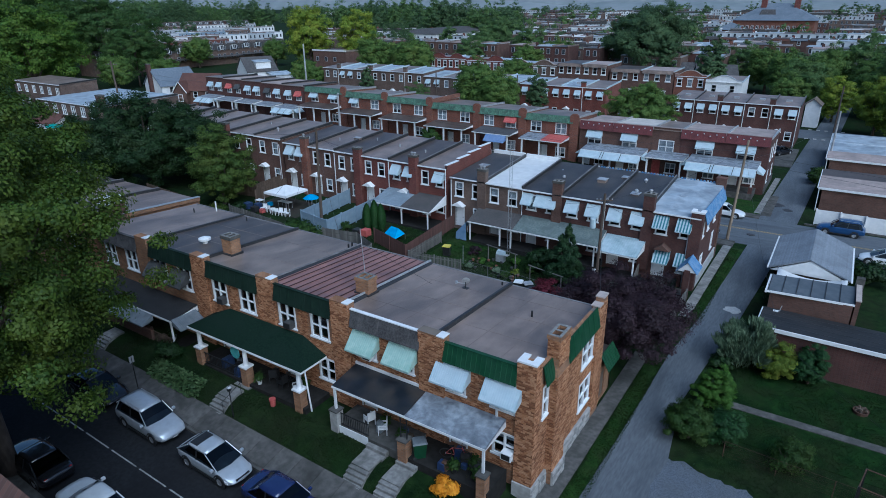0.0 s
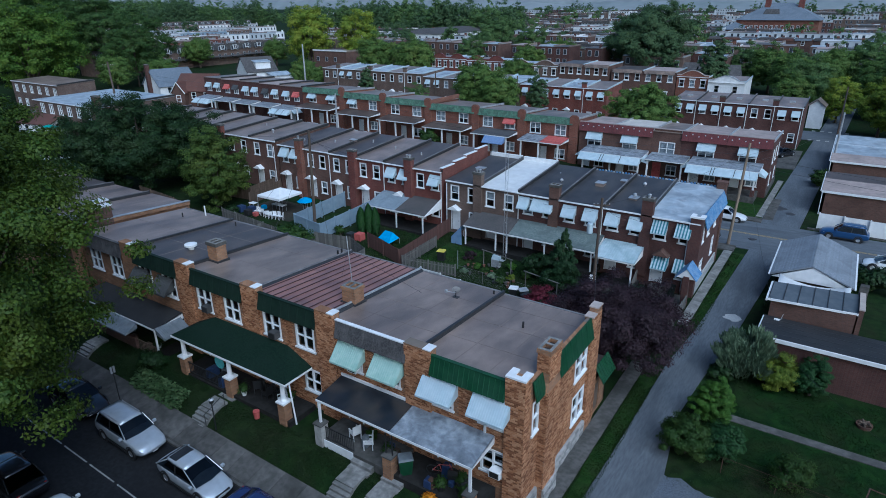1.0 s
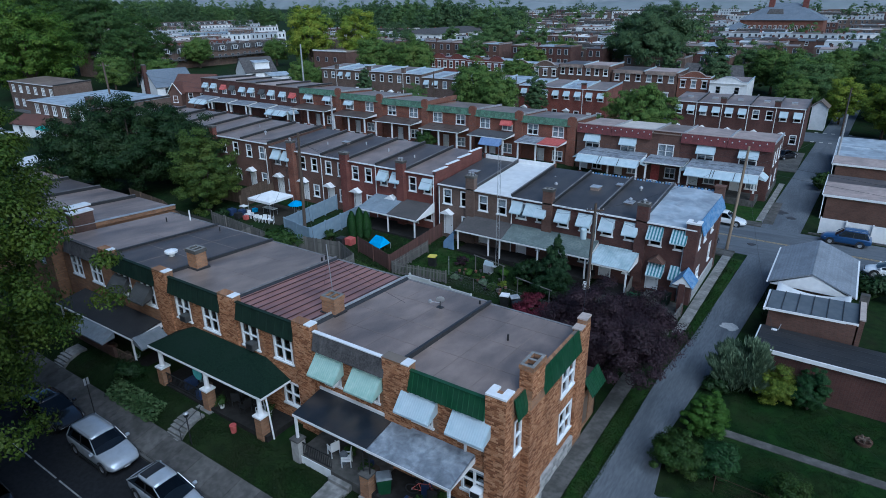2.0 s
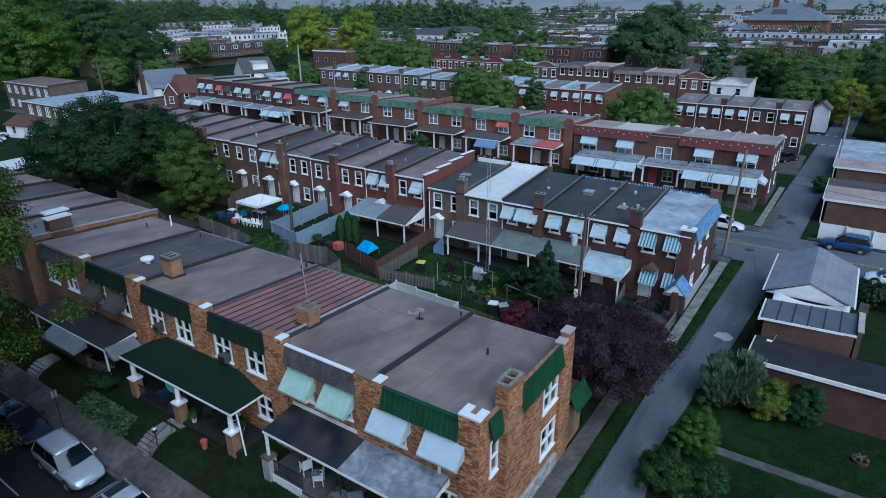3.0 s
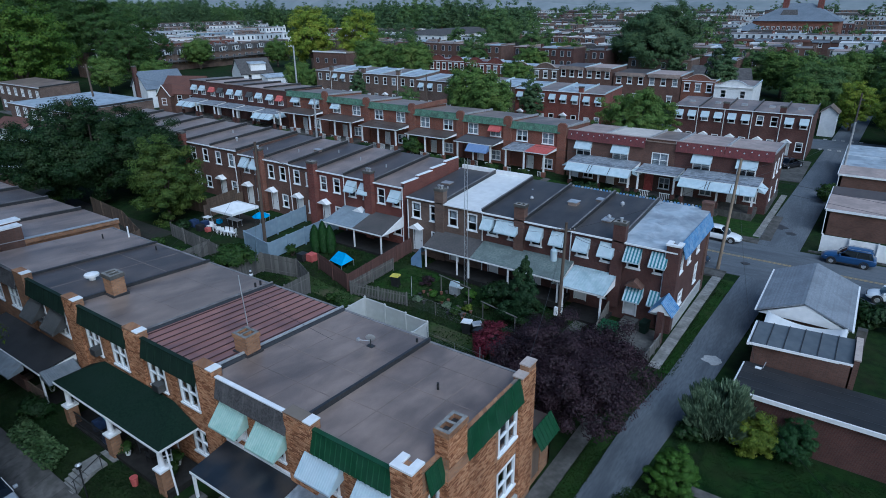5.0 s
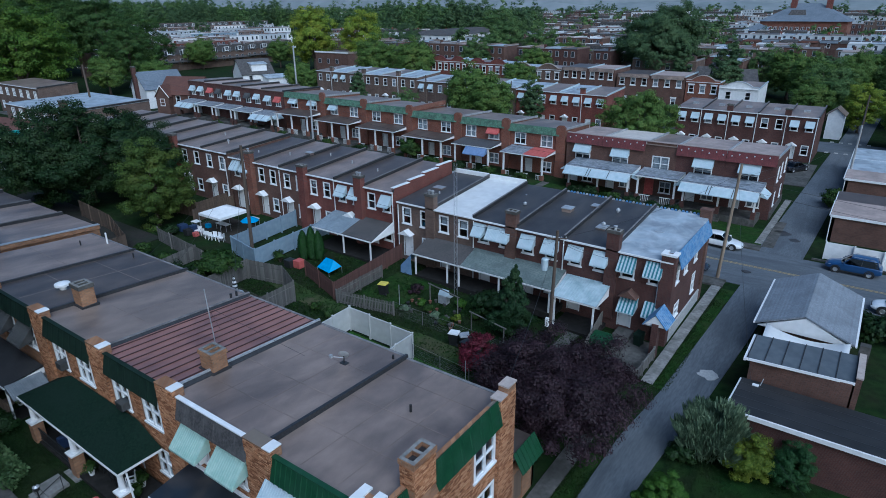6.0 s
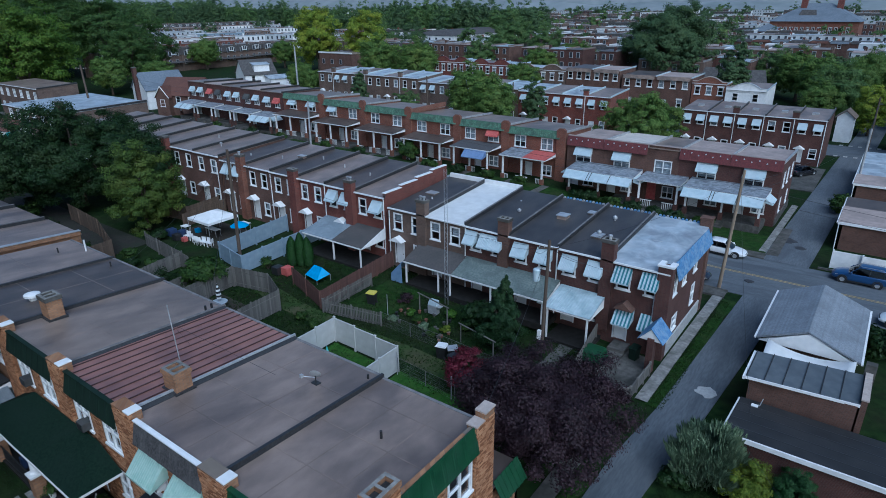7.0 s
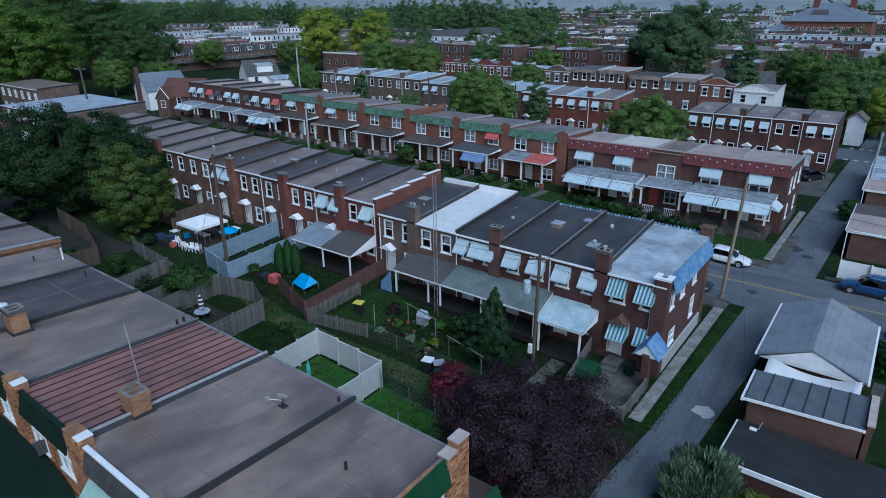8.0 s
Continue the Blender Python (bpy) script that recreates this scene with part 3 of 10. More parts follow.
M_tan_brick = loose_brick_mat("tan_face_brick", (0.235, 0.105, 0.05), (0.48, 0.28, 0.155), (0.36, 0.175, 0.085))
M_greyawn = mat("blue_grey_awning_metal", (0.128, 0.149, 0.17), (0.187, 0.208, 0.23), 3, 0.45, (0.102, 0.111, 0.119), 0.9, 0.6, 0.08)
L_grass = leaf_mat("grass_blades", (0.00565, 0.0191, 0.00354), (0.0142, 0.0396, 0.00565), (0.0212, 0.0298, 0.00849))
M_kerbfelt = mat("grey_roof_kerb_felt", (0.15, 0.145, 0.145), (0.22, 0.21, 0.21), 3, 0.7, (0.09, 0.085, 0.085), 0.8, 0.7, 0.1)
M_tarroof = mat("dark_tarred_roof", (0.0179, 0.0179, 0.0184), (0.0263, 0.0263, 0.0273), 1.2, 0.65, (0.0368, 0.0347, 0.0341), 0.4, 0.7, 0.25, grain=40, spec=0.35)
M_tealmetal = mat("pale_blue_ribbed_metal", (0.33, 0.42, 0.46), (0.44, 0.52, 0.56), 2, 0.5, (0.22, 0.3, 0.33), 0.8, 0.7, 0.08)
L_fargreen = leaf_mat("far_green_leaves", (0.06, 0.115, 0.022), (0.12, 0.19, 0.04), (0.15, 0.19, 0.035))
L_verge = leaf_mat("verge_blades", (0.00952, 0.0286, 0.00382), (0.0239, 0.0525, 0.00669), (0.0286, 0.043, 0.00952))
M_steps = mat("pale_worn_step_concrete", (0.18, 0.176, 0.167), (0.279, 0.27, 0.257), 4, 0.9, (0.09, 0.09, 0.081), 0.9, 0.8, 0.3, spec=0.2)
M_pole_pale = mat("bleached_pole_wood", (0.2, 0.155, 0.11), (0.28, 0.22, 0.155), 3, 0.85, (0.14, 0.105, 0.075), 0.6, 0.6, 0.4, stretch=(4, 4, 0.2))
M_block = loose_brick_mat("rough_foundation_block", (0.33, 0.33, 0.325), (0.45, 0.445, 0.43), (0.39, 0.385, 0.37))
# slab concrete, lowered in tone to carry the shade of street trees
M_paving = mat("shade_darkened_slab_concrete", (0.072, 0.0691, 0.0645), (0.115, 0.109, 0.102), 3, 0.9, (0.0403, 0.0403, 0.0357), 0.6, 0.85, 0.3, spec=0.2, vary=.16)
M_track = mat("worn_grass_track", (0.024, 0.048, 0.0128), (0.048, 0.072, 0.0224), 2.0, 0.95, (0.08, 0.068, 0.044), 0.5, 0.8, 0.9, grain=14, spec=0.1)

# ---------------------------------------------------------------- ground, streets, alley
def ground():
    xs = [-1500, -900, -600, -420, -300, -240, -190] + [x for x in range(-150, -60, 8)] + [x * 1.0 for x in range(-60, 20)] + [24, 30, 40, 60, 90, 140, 220, 400, 800, 1500]
    ys = [-300, -120, -60, -35, -25] + [y * 0.8 for y in range(-25, 42)] + [y for y in range(34, 130, 4)] + [140, 170, 220, 300, 420, 600, 900, 1400, 2200, 3200]
    mb = MB()
    mb.v = [(x, y, G(x, y) - 0.04) for y in ys for x in xs]
    n = len(xs)
    mb.f = [(j * n + i, j * n + i + 1, (j + 1) * n + i + 1, (j + 1) * n + i) for j in range(len(ys) - 1) for i in range(n - 1)]
    mb.m = [0] * len(mb.f)
    return solid("ground", mb, M_grass, "dark green grass and weedy earth between the houses", "ground", kind="structure", smooth=True)


def strip(name, mats, label, category, line, width, lift, step=2.0, drop=None, kind="structure"):
    """A paved band along a polyline of (x, y), lying on the land. drop: the depth of its edges."""
    mb = MB()
    pts = []
    for (x0, y0), (x1, y1) in zip(line, line[1:]):
        n = max(1, int(math.hypot(x1 - x0, y1 - y0) / step))
        pts += [(x0 + (x1 - x0) * k / n, y0 + (y1 - y0) * k / n) for k in range(n)]
    pts.append(line[-1])
    rows = []
    for i, (x, y) in enumerate(pts):
        a, b = pts[max(0, i - 1)], pts[min(len(pts) - 1, i + 1)]
        d = Vector((b[0] - a[0], b[1] - a[1])).normalized()
        nx, ny = d.y, -d.x
        w = width(y) if callable(width) else width
        z = max(G(x + nx * w / 2, y + ny * w / 2), G(x - nx * w / 2, y - ny * w / 2), G(x, y)) if lift > 0.1 else None
        l = (x - nx * w / 2, y - ny * w / 2)
        r = (x + nx * w / 2, y + ny * w / 2)
        rows.append([(*l, G(*l) + lift), (x, y, G(x, y) + lift + 0.02), (*r, G(*r) + lift)])
    drop = 0.3 if drop is None else drop
    for a, b in zip(rows, rows[1:]):
        mb.face([a[0], a[1], b[1], b[0]])
        mb.face([a[1], a[2], b[2], b[1]])
        lo = [(p[0], p[1], p[2] - drop) for p in (a[0], a[2], b[0], b[2])]
        mb.face([a[0], b[0], lo[2], lo[0]])
        mb.face([a[2], lo[1], lo[3], b[2]])
    return solid(name, mb, mats, label, category, kind=kind)


def slab(name, x0, y0, x1, y1, lift, mats, label, category, kind="structure", nx=1, ny=1):
    """A paved rectangle that follows the land."""
    mb = MB()
    for i in range(nx):
        for j in range(ny):
            a0, a1 = x0 + (x1 - x0) * i / nx, x0 + (x1 - x0) * (i + 1) / nx
            b0, b1 = y0 + (y1 - y0) * j / ny, y0 + (y1 - y0) * (j + 1) / ny
            q = [(a0, b0), (a1, b0), (a1, b1), (a0, b1)]
            mb.hexa([(a, b, G(a, b) - 0.25) for a, b in q], [(a, b, G(a, b) + lift) for a, b in q])
    return solid(name, mb, mats, label, category, kind=kind)


ALLEY = [(-6.3, 1.9, 5.3), (1.4, 2.0, 5.3), (7, 2.2, 5.1), (12.5, 2.3, 4.45), (18, 2.35, 4.9), (24, 2.95, 5.6), (34, 3.4, 6.3), (44.5, 3.8, 6.9)]


def alley_edges(y):
    for (a, l0, r0), (b, l1, r1) in zip(ALLEY, ALLEY[1:]):
        if y <= b:
            u = (y - a) / (b - a)
            return l0 + (l1 - l0) * u, r0 + (r1 - r0) * u
    return ALLEY[-1][1:]


def alley_mid(y):
    return sum(alley_edges(y)) / 2


def alley_wide(y):
    l, r = alley_edges(y)
    return r - l


ground()
strip("road_front", M_asphalt, "asphalt residential street with shade in its colour and a faded centre line", "road", [(-260, -9.9), (60, -9.9)], 7.4, 0.0)
strip("road_alley", M_alley, "worn grey asphalt back alley with tyre tracks", "alley", [(alley_mid(y), y) for y in (-6.3, 1.4, 4, 7, 9, 12.5, 15, 18, 21, 24, 29, 34, 44.5)], alley_wide, 0.015)
strip("road_alley_far", M_alley, "grey asphalt alley going on behind the garages", "alley", [(alley_x(y) + 1.5, y) for y in (54.6, 70, 100, 118, 150, 240)], 4.2, 0.015)
strip("road_cross", M_street2, "grey asphalt cross street with a worn yellow centre line", "road", [(-150, 49.5), (80, 49.5)], 10.4, 0.0)
strip("road_far", M_street2, "far grey asphalt street between rows of houses", "road", [(-150, 114), (80, 114)], 9.2, 0.03)
strip("pavement_front", M_concrete, "pale weathered concrete pavement beside the street", "pavement", [(-200, -5.3), (1.6, -5.3)], 1.6, 0.16, 1.5)
strip("pavement_south", M_concrete, "pale concrete pavement on the far side of the street", "pavement", [(-200, -14.5), (60, -14.5)], 1.6, 0.16, 3)
strip("pavement_cross_south", M_concrete, "concrete pavement along the cross street", "pavement", [(-150, 43.4), (2.6, 43.4)], 1.4, 0.12, 3)
strip("pavement_cross_north", M_concrete, "concrete pavement below the front lawns", "pavement", [(-150, 55.6), (3.6, 55.6)], 1.4, 0.12, 3)
strip("pavement_alley", M_concrete, "narrow concrete path along the brick side wall", "path", [(0.62, -4.4), (0.68, 9), (0.7, 17.2)], 1.0, 0.05, 1.5)
strip("pavement_alley_rear", M_steps, "concrete path beside the end house", "path", [(1.9, 24.4), (2.1, 42.8)], .8, 0.06, 1.5)


def dashes():
    mb = MB()
    x = -60.0
    while x < 10:
        q = [(x, -9.72), (x + 2.3, -9.72), (x + 2.3, -9.64), (x, -9.64)]
        mb.face([(a, b, G(a, b) + 0.03) for a, b in q])
        x += 2.6
    solid("road_marking_front", mb, M_paint_line, "faded white dashed centre line on asphalt", "road marking", kind="structure")
    mb = MB()
    for y in (49.35, 49.6):
        x = -90.0
        while x < 40:
            mb.face([(a, b, G(a, b) + 0.035) for a, b in ((x, y), (x + 2, y), (x + 2, y + 0.12), (x, y + 0.12))])
            x += 2
    bars = MB()
    for x in (4.2, 5.6, 7.0, 8.4, 9.8):
        for y in (109.2, 118.8):
            bars.face([(a, b, G(a, b) + .08) for a, b in ((x, y - .5), (x + .6, y - .5), (x + .6, y + .5), (x, y + .5))])
    solid("road_marking_crossing", bars, M_paint_line, "white crossing bars on the far street", "road marking", kind="structure")
    solid("road_marking_cross", mb, M_yellow_line, "worn yellow double line along the cross street", "road marking", kind="structure")


dashes()


def kerb(name, x0, x1, y, step=3.0):
    mb = MB()
    x = x0
    while x < x1 - 0.01:
        b = min(x + step, x1)
        mb.hexa([(x, y - .08, G(x, y) - .2), (b - .015, y - .08, G(b, y) - .2), (b - .015, y + .08, G(b, y) - .2), (x, y + .08, G(x, y) - .2)],
                [(x, y - .08, G(x, y) + .15), (b - .015, y - .08, G(b, y) + .15), (b - .015, y + .08, G(b, y) + .15), (x, y + .08, G(x, y) + .15)])
        x = b
    solid(name, mb, M_concrete, "grey concrete kerb stones along the street", "kerb", kind="structure")


kerb("kerb_front", -120, 1.2, -6.2)
kerb("kerb_south", -120, 50, -13.62)
kerb("kerb_cross_south", -120, 2.6, 44.25)
kerb("kerb_cross_north", -120, 3.6, 54.75)
kerb("kerb_cross_north_east", 8.2, 40, 55.3)


def paving(parent):
    """Single slabs of the front pavement, each with its joint."""
    x, k = -46.0, 0
    rng = random.Random(5)
    while x < 1.0:
        w = 1.5 + rng.uniform(-.05, .05)
        e = [rng.uniform(0, .012) for _ in range(4)]
        q = [(x, -6.06), (x + w - .025, -6.06), (x + w - .025, -4.55), (x, -4.55)]
        part("slab", MB().hexa([(a, b, G(a, b) + .1) for a, b in q], [(a, b, G(a, b) + .192 + d) for (a, b), d in zip(q, e)]), M_paving, parent)
        x += w


paving([o for o in scene.objects if o.name == "pavement_front"][0])


def closing_row():
    """Plain unseen opposite side, added to close and shade the street behind the camera."""
    for x0, x1 in ((-140, -60), (-59, -2), (4, 60)):
        mb = MB().box(x0, -30, -1, x1, -17.8, 11.0)
        solid("wall_south", mb, M_brick_brown, "plain unseen brick block added to close and shade the street", "wall", kind="structure")


closing_row()

# ---------------------------------------------------------------- parts of houses
WINDOWS = {}


def window(parent, x, y, z, w, h, face=0, mullion=1, sill=True, blind=0.0, tw=0.24):
    """A white sash window in a hole; x, y, z: the middle of its sill line on the wall's outside. face: degrees the wall is turned
    (0 looks to -y, 90 to +x)."""
    key = (round(w, 2), round(h, 2), mullion, sill)
    if key not in WINDOWS:
        t, e = 0.052, 0.07
        holes = []
        for k in range(mullion + 1):
            a, b = -w / 2 + w * k / (mullion + 1), -w / 2 + w * (k + 1) / (mullion + 1)
            for c, d in ((t, h * 0.5 - 0.028), (h * 0.5 + 0.028, h - t)):
                holes.append((a + t + w / 2 + e, c, b - t + w / 2 + e, d))
        f = MB().wall((-w / 2 - e, -0.03, 0), (1, 0, 0), w + 2 * e, h + e, 0.13, holes)
        g = MB().box(-w / 2 + 0.03, 0.05, 0.03, w / 2 - 0.03, 0.058, h - 0.03)
        s = MB().box(-w / 2 - 0.14, -0.09, -0.1, w / 2 + 0.14, 0.08, 0.0)
        WINDOWS[key] = (f.mesh("window", M_white), g.mesh("pane", M_glass), s.mesh("window_sill", M_white))
    fm, gm, sm = WINDOWS[key]
    ob = part("window", fm, None, parent, at=pose(x, y, z, 0, 0, face))
    pane = part("pane", gm, None, ob)
    pane.visible_shadow = False
    if sill:
        part("window_sill", sm, None, ob)
    if blind:
        part("blind", MB().box(-w / 2 + 0.08, 0.19, h * (1 - blind), w / 2 - 0.08, 0.2, h - 0.07), M_blind, ob, "pale window blind")
    return ob


def door(parent, x, y, z, w, h, mats, face=0):
    ob = part("door", MB().box(-w / 2, 0.08, 0, w / 2, 0.14, h).box(-w / 2 - 0.1, -0.03, 0, -w / 2, 0.1, h + 0.1).box(w / 2, -0.03, 0, w / 2 + 0.1, 0.1, h + 0.1).box(-w / 2, -0.03, h, w / 2, 0.1, h + 0.1)
              .box(-w / 2 + 0.12, 0.06, 0.12, w / 2 - 0.12, 0.085, h * 0.45).box(-w / 2 + 0.12, 0.06, h * 0.52, w / 2 - 0.12, 0.085, h - 0.15), mats, parent, at=pose(x, y, z, 0, 0, face))
    part("handle", MB().box(w / 2 - 0.12, 0.0, h * 0.46, w / 2 - 0.07, 0.06, h * 0.5), M_black, ob, "dark metal handle")
    return ob


AWNINGS = {}


def awning(parent, x, y, z, w, drop, out, mats, face=0, stripes=None, label=""):
    """A ribbed metal awning; z: the top edge on the wall."""
    key = (round(w, 2), drop, out, mats.name, stripes.name if stripes else "")
    if key not in AWNINGS:
        mb = MB().ribbed(-w / 2, w / 2, (-out, -drop), (0, 0), 0.012, 0.125, 0.012, (lambda k: k % 2) if stripes else None)
        for q in (-w / 2, w / 2):
            mb.face([(q, 0, 0), (q, -out, -drop), (q, -out, -drop - 0.1), (q, 0, -drop * 0.85)])
        mb.face([(-w / 2, -out, -drop), (w / 2, -out, -drop), (w / 2, -out, -drop - 0.1), (-w / 2, -out, -drop - 0.1)])
        AWNINGS[key] = mb.mesh("awning", [mats, stripes] if stripes else [mats])
    return part("awning", AWNINGS[key], None, parent, label, at=pose(x, y, z, 0, 0, face))


def chimney(parent, x, y, z0, z1, w, d, mats, pots=2, cap=M_concrete):
    mb = MB().box(x - w / 2, y - d / 2, z0, x + w / 2, y + d / 2, z1)
    c = part("chimney", mb, mats, parent)
    e = .05
    flues = [(x - w / 2 + .12, y - d / 2 + .12, x + w / 2 - .12, y + d / 2 - .12)]
    if w > 0.75:
        flues = [(x - w / 2 + .12, y - d / 2 + .12, x - .06, y + d / 2 - .12), (x + .06, y - d / 2 + .12, x + w / 2 - .12, y + d / 2 - .12)]
    elif d > 0.75:
        flues = [(x - w / 2 + .12, y - d / 2 + .12, x + w / 2 - .12, y - .06), (x - w / 2 + .12, y + .06, x + w / 2 - .12, y + d / 2 - .12)]
    k = MB().plate(x - w / 2 - e, y - d / 2 - e, x + w / 2 + e, y + d / 2 + e, z1, z1 + .22, flues)
    # a black plate below the openings paints the darkness inside the flues
    part("flue_lining", MB().plate(x - w / 2 + .06, y - d / 2 + .06, x + w / 2 - .06, y + d / 2 - .06, z1 + .002, z1 + .03, []), M_seam, c, "black plate in place of the flue's dark depth")
    part("chimney_cap", k, cap, c, "worn chimney cap")
    part("mortar_bed", MB().plate(x - w / 2 - .02, y - d / 2 - .02, x + w / 2 + .02, y + d / 2 + .02, z1 + .223, z1 + .25, flues), M_steps, c, "pale mortar round the flues")
    for i in range(pots):
        px = x + (i - (pots - 1) / 2) * 0.35
        part("chimney_pot", MB().lathe([(.1, 0), (.1, .3), (.16, .34), (.16, .42), (.02, .48)], 8, (px, y, z1 + 0.1)), M_flash, c, "metal chimney pot")
    return c


def vent(x, y, z, h=0.4, r=0.07, mats=None, hood=False):
    prof = [(r, -0.1), (r, h), (r * 0.2, h)] if not hood else [(r, -0.1), (r, h * .5), (r * 2.2, h * .55), (r * 2.2, h * .8), (r * .4, h), (0.01, h)]
    return solid("roof_vent", MB().lathe(prof, 10, (x, y, z)), mats or M_flash, "small grey metal vent pipe on the flat roof", "roof vent", "roof vents", smooth=False)


def hatch(x, y, z, w=0.8, d=0.8, h=0.3):
    t = thing("roof_hatch", "weathered square hatch box on the flat roof", "roof hatch", "roof hatches")
    part("box", MB().box(x - w / 2, y - d / 2, z - .1, x + w / 2, y + d / 2, z + h), M_roof_grey, t)
    part("lid", MB().box(x - w / 2 - .06, y - d / 2 - .06, z + h, x + w / 2 + .06, y + d / 2 + .06, z + h + .07), M_flash, t, "pale metal lid")
    return t


def house(label, x0, x1, y0, y1, zg, za, zb, wall, roof, wins=(), doors=(), sides=(), divider=M_seam, gutter=M_white, group="row houses", cornice=None, cornice_h=0.0, east=None, floor=None, thick=0.28, blinds=True, overhang=0.12):
    """A flat-roofed row house between x0 and x1, its near wall at y0; zg: the ground, za and zb: the roof at y0 and y1.
    wins: (x, sill height over zg, width, height, mullions, blind); sides: the same along y on the east wall."""
    t = thing("row_house", label, "row house", group, at=pose(0, 0, 0))
    base = zg - 0.8
    holes = [(w[0] - w[2] / 2 - x0, zg + w[1] - base, w[0] + w[2] / 2 - x0, zg + w[1] + w[3] - base) for w in wins]
    holes += [(d[0] - d[2] / 2 - x0, zg + d[1] - base, d[0] + d[2] / 2 - x0, zg + d[1] + d[3] - base) for d in doors]
    part("wall", MB().wall((x0, y0, base), (1, 0, 0), x1 - x0, za - base, thick, holes), wall, t)
    if blinds:
        wins = [w if len(w) > 5 else (*w[:4], w[4] if len(w) > 4 else 0, ((0.95, 0.6, 0.95, 0.45, 0.95, 0.7, 0.95) if group == 'street row houses' else (0.0, 0.45, 0.0, 0.3, 0.0, 0.95, 0.6))[int(abs(w[0] * 7 + w[1] * 3)) % 7]) for w in wins]
    shell = MB()
    sh = [(s[0] - s[2] / 2 - y0 - thick, zg + s[1] - base, s[0] + s[2] / 2 - y0 - thick, zg + s[1] + s[3] - base) for s in sides]
    shell.wall((x1, y0 + thick, base), (0, 1, 0), y1 - y0 - 2 * thick, za - base, thick, sh, zb - base)
    shell.wall((x1, y1, base), (-1, 0, 0), x1 - x0, zb - base, thick, [])
    shell.wall((x0, y1 - thick, base), (0, -1, 0), y1 - y0 - 2 * thick, zb - base, thick, [], za - base)
    part("side_wall", shell, east or wall, t)
    ov = overhang
    part("roof", MB().sheet((x0 + .004, y0 - ov, za + .12), (x1 - .004, y0 - ov, za + .12), (x1 - .004, y1 + ov, zb + .12), (x0 + .004, y1 + ov, zb + .12), .12), roof, t)
    if divider:
        d = 0.08
        part("parapet", MB().hexa([(x1 - d, y0 - .05, za + .1), (x1 + d, y0 - .05, za + .1), (x1 + d, y1, zb + .1), (x1 - d, y1, zb + .1)],
                                  [(x1 - d, y0 - .05, za + .34), (x1 + d, y0 - .05, za + .34), (x1 + d, y1, zb + .4), (x1 - d, y1, zb + .4)]), divider, t)
        if divider is M_seam:
            part("kerb_cap", MB().hexa([(x1 - d - .02, y0 - .07, za + .344), (x1 + d * .2, y0 - .07, za + .344), (x1 + d * .2, y1, zb + .404), (x1 - d - .02, y1, zb + .404)],
                                       [(x1 - d - .02, y0 - .07, za + .38), (x1 + d * .2, y0 - .07, za + .38), (x1 + d * .2, y1, zb + .44), (x1 - d - .02, y1, zb + .44)]), M_kerbfelt, t, "paler worn edge of the kerb")
    if gutter:
        part("gutter", MB().box(x0 + .01, y0 - ov - .14, za + .02, x1 - .01, y0 - ov - .004, za + .13), gutter, t)
    if cornice:
        wide = cornice is M_redshingle
        e = .02 if wide else .3
        mb = MB().ribbed(x0 + e, x1 - e, (y0 - .36, za - cornice_h), (y0 - .06, za + (.42 if wide else .3)), .012 if wide else .035, .32, .04)
        part("cornice", mb, cornice, t)
    for w in wins:
        window(t, w[0], y0, zg + w[1], w[2], w[3], 0, w[4] if len(w) > 4 else 0, True, w[5] if len(w) > 5 else 0.0)
    for d in doors:
        door(t, d[0], y0, zg + d[1], d[2], d[3], d[4] if len(d) > 4 else M_white)
    for s in sides:
        window(t, x1, s[0], zg + s[1], s[2], s[3], 90, s[4] if len(s) > 4 else 0, True, s[5] if len(s) > 5 else 0.0)
    return t


def post(mb, x, y, z0, z1, r=0.09):
    mb.box(x - r, y - r, z0, x + r, y + r, z1)


def porch_roof(parent, x0, x1, y0, y1, z0, z1, mats, fascia=M_white, hip=False, soffit=True):
    """A lean-to roof: y0, z0 its front edge, y1, z1 where it meets the wall."""
    mb = MB()
    if hip:
        k = (y1 - y0) * 0.85
        mb.face([(x0, y0, z0), (x1, y0, z0), (x1 - k, y1, z1), (x0 + k, y1, z1)])
        mb.face([(x1, y0, z0), (x1, y1, z0), (x1 - k, y1, z1)])
        mb.face([(x0, y1, z0), (x0, y0, z0), (x0 + k, y1, z1)])
        mb.face([(x0, y1, z0), (x1, y1, z0), (x1, y0, z0), (x0, y0, z0)])
    else:
        mb.sheet((x0, y0, z0), (x1, y0, z0), (x1, y1, z1), (x0, y1, z1), 0.08)
    r = part("porch_roof", mb, mats, parent)
    f = MB().box(x0, y0 - .035, z0 - .14, x1, y0 - .004, z0 - .01)
    for x in (x0, x1 - .03):
        f.hexa([(x, y0, z0 - .14), (x + .03, y0, z0 - .14), (x + .03, y1, z0 - .14), (x, y1, z0 - .14)],
               [(x, y0, z0 - .01), (x + .03, y0, z0 - .01), (x + .03, y1, (z0 if hip else z1) - .01), (x, y1, (z0 if hip else z1) - .01)])
    part("fascia", f, fascia, r, "pale fascia board")
    return r

# ---------------------------------------------------------------- the near row (fronts to the street, roofs under the camera)
NEAR_EDGES = [0.0, -5.95, -12.15, -18.25, -24.7, -31.05, -37.35]
NEAR_LIFT = [0.0, .16, .2, .2, .26, .26]


def near_roof(i, y):
    """The height of roof i of the near row at y."""
    a, b = 7.5 + NEAR_LIFT[i], 7.0 + .6 * NEAR_LIFT[i]
    return a + (b - a) * y / 9.1


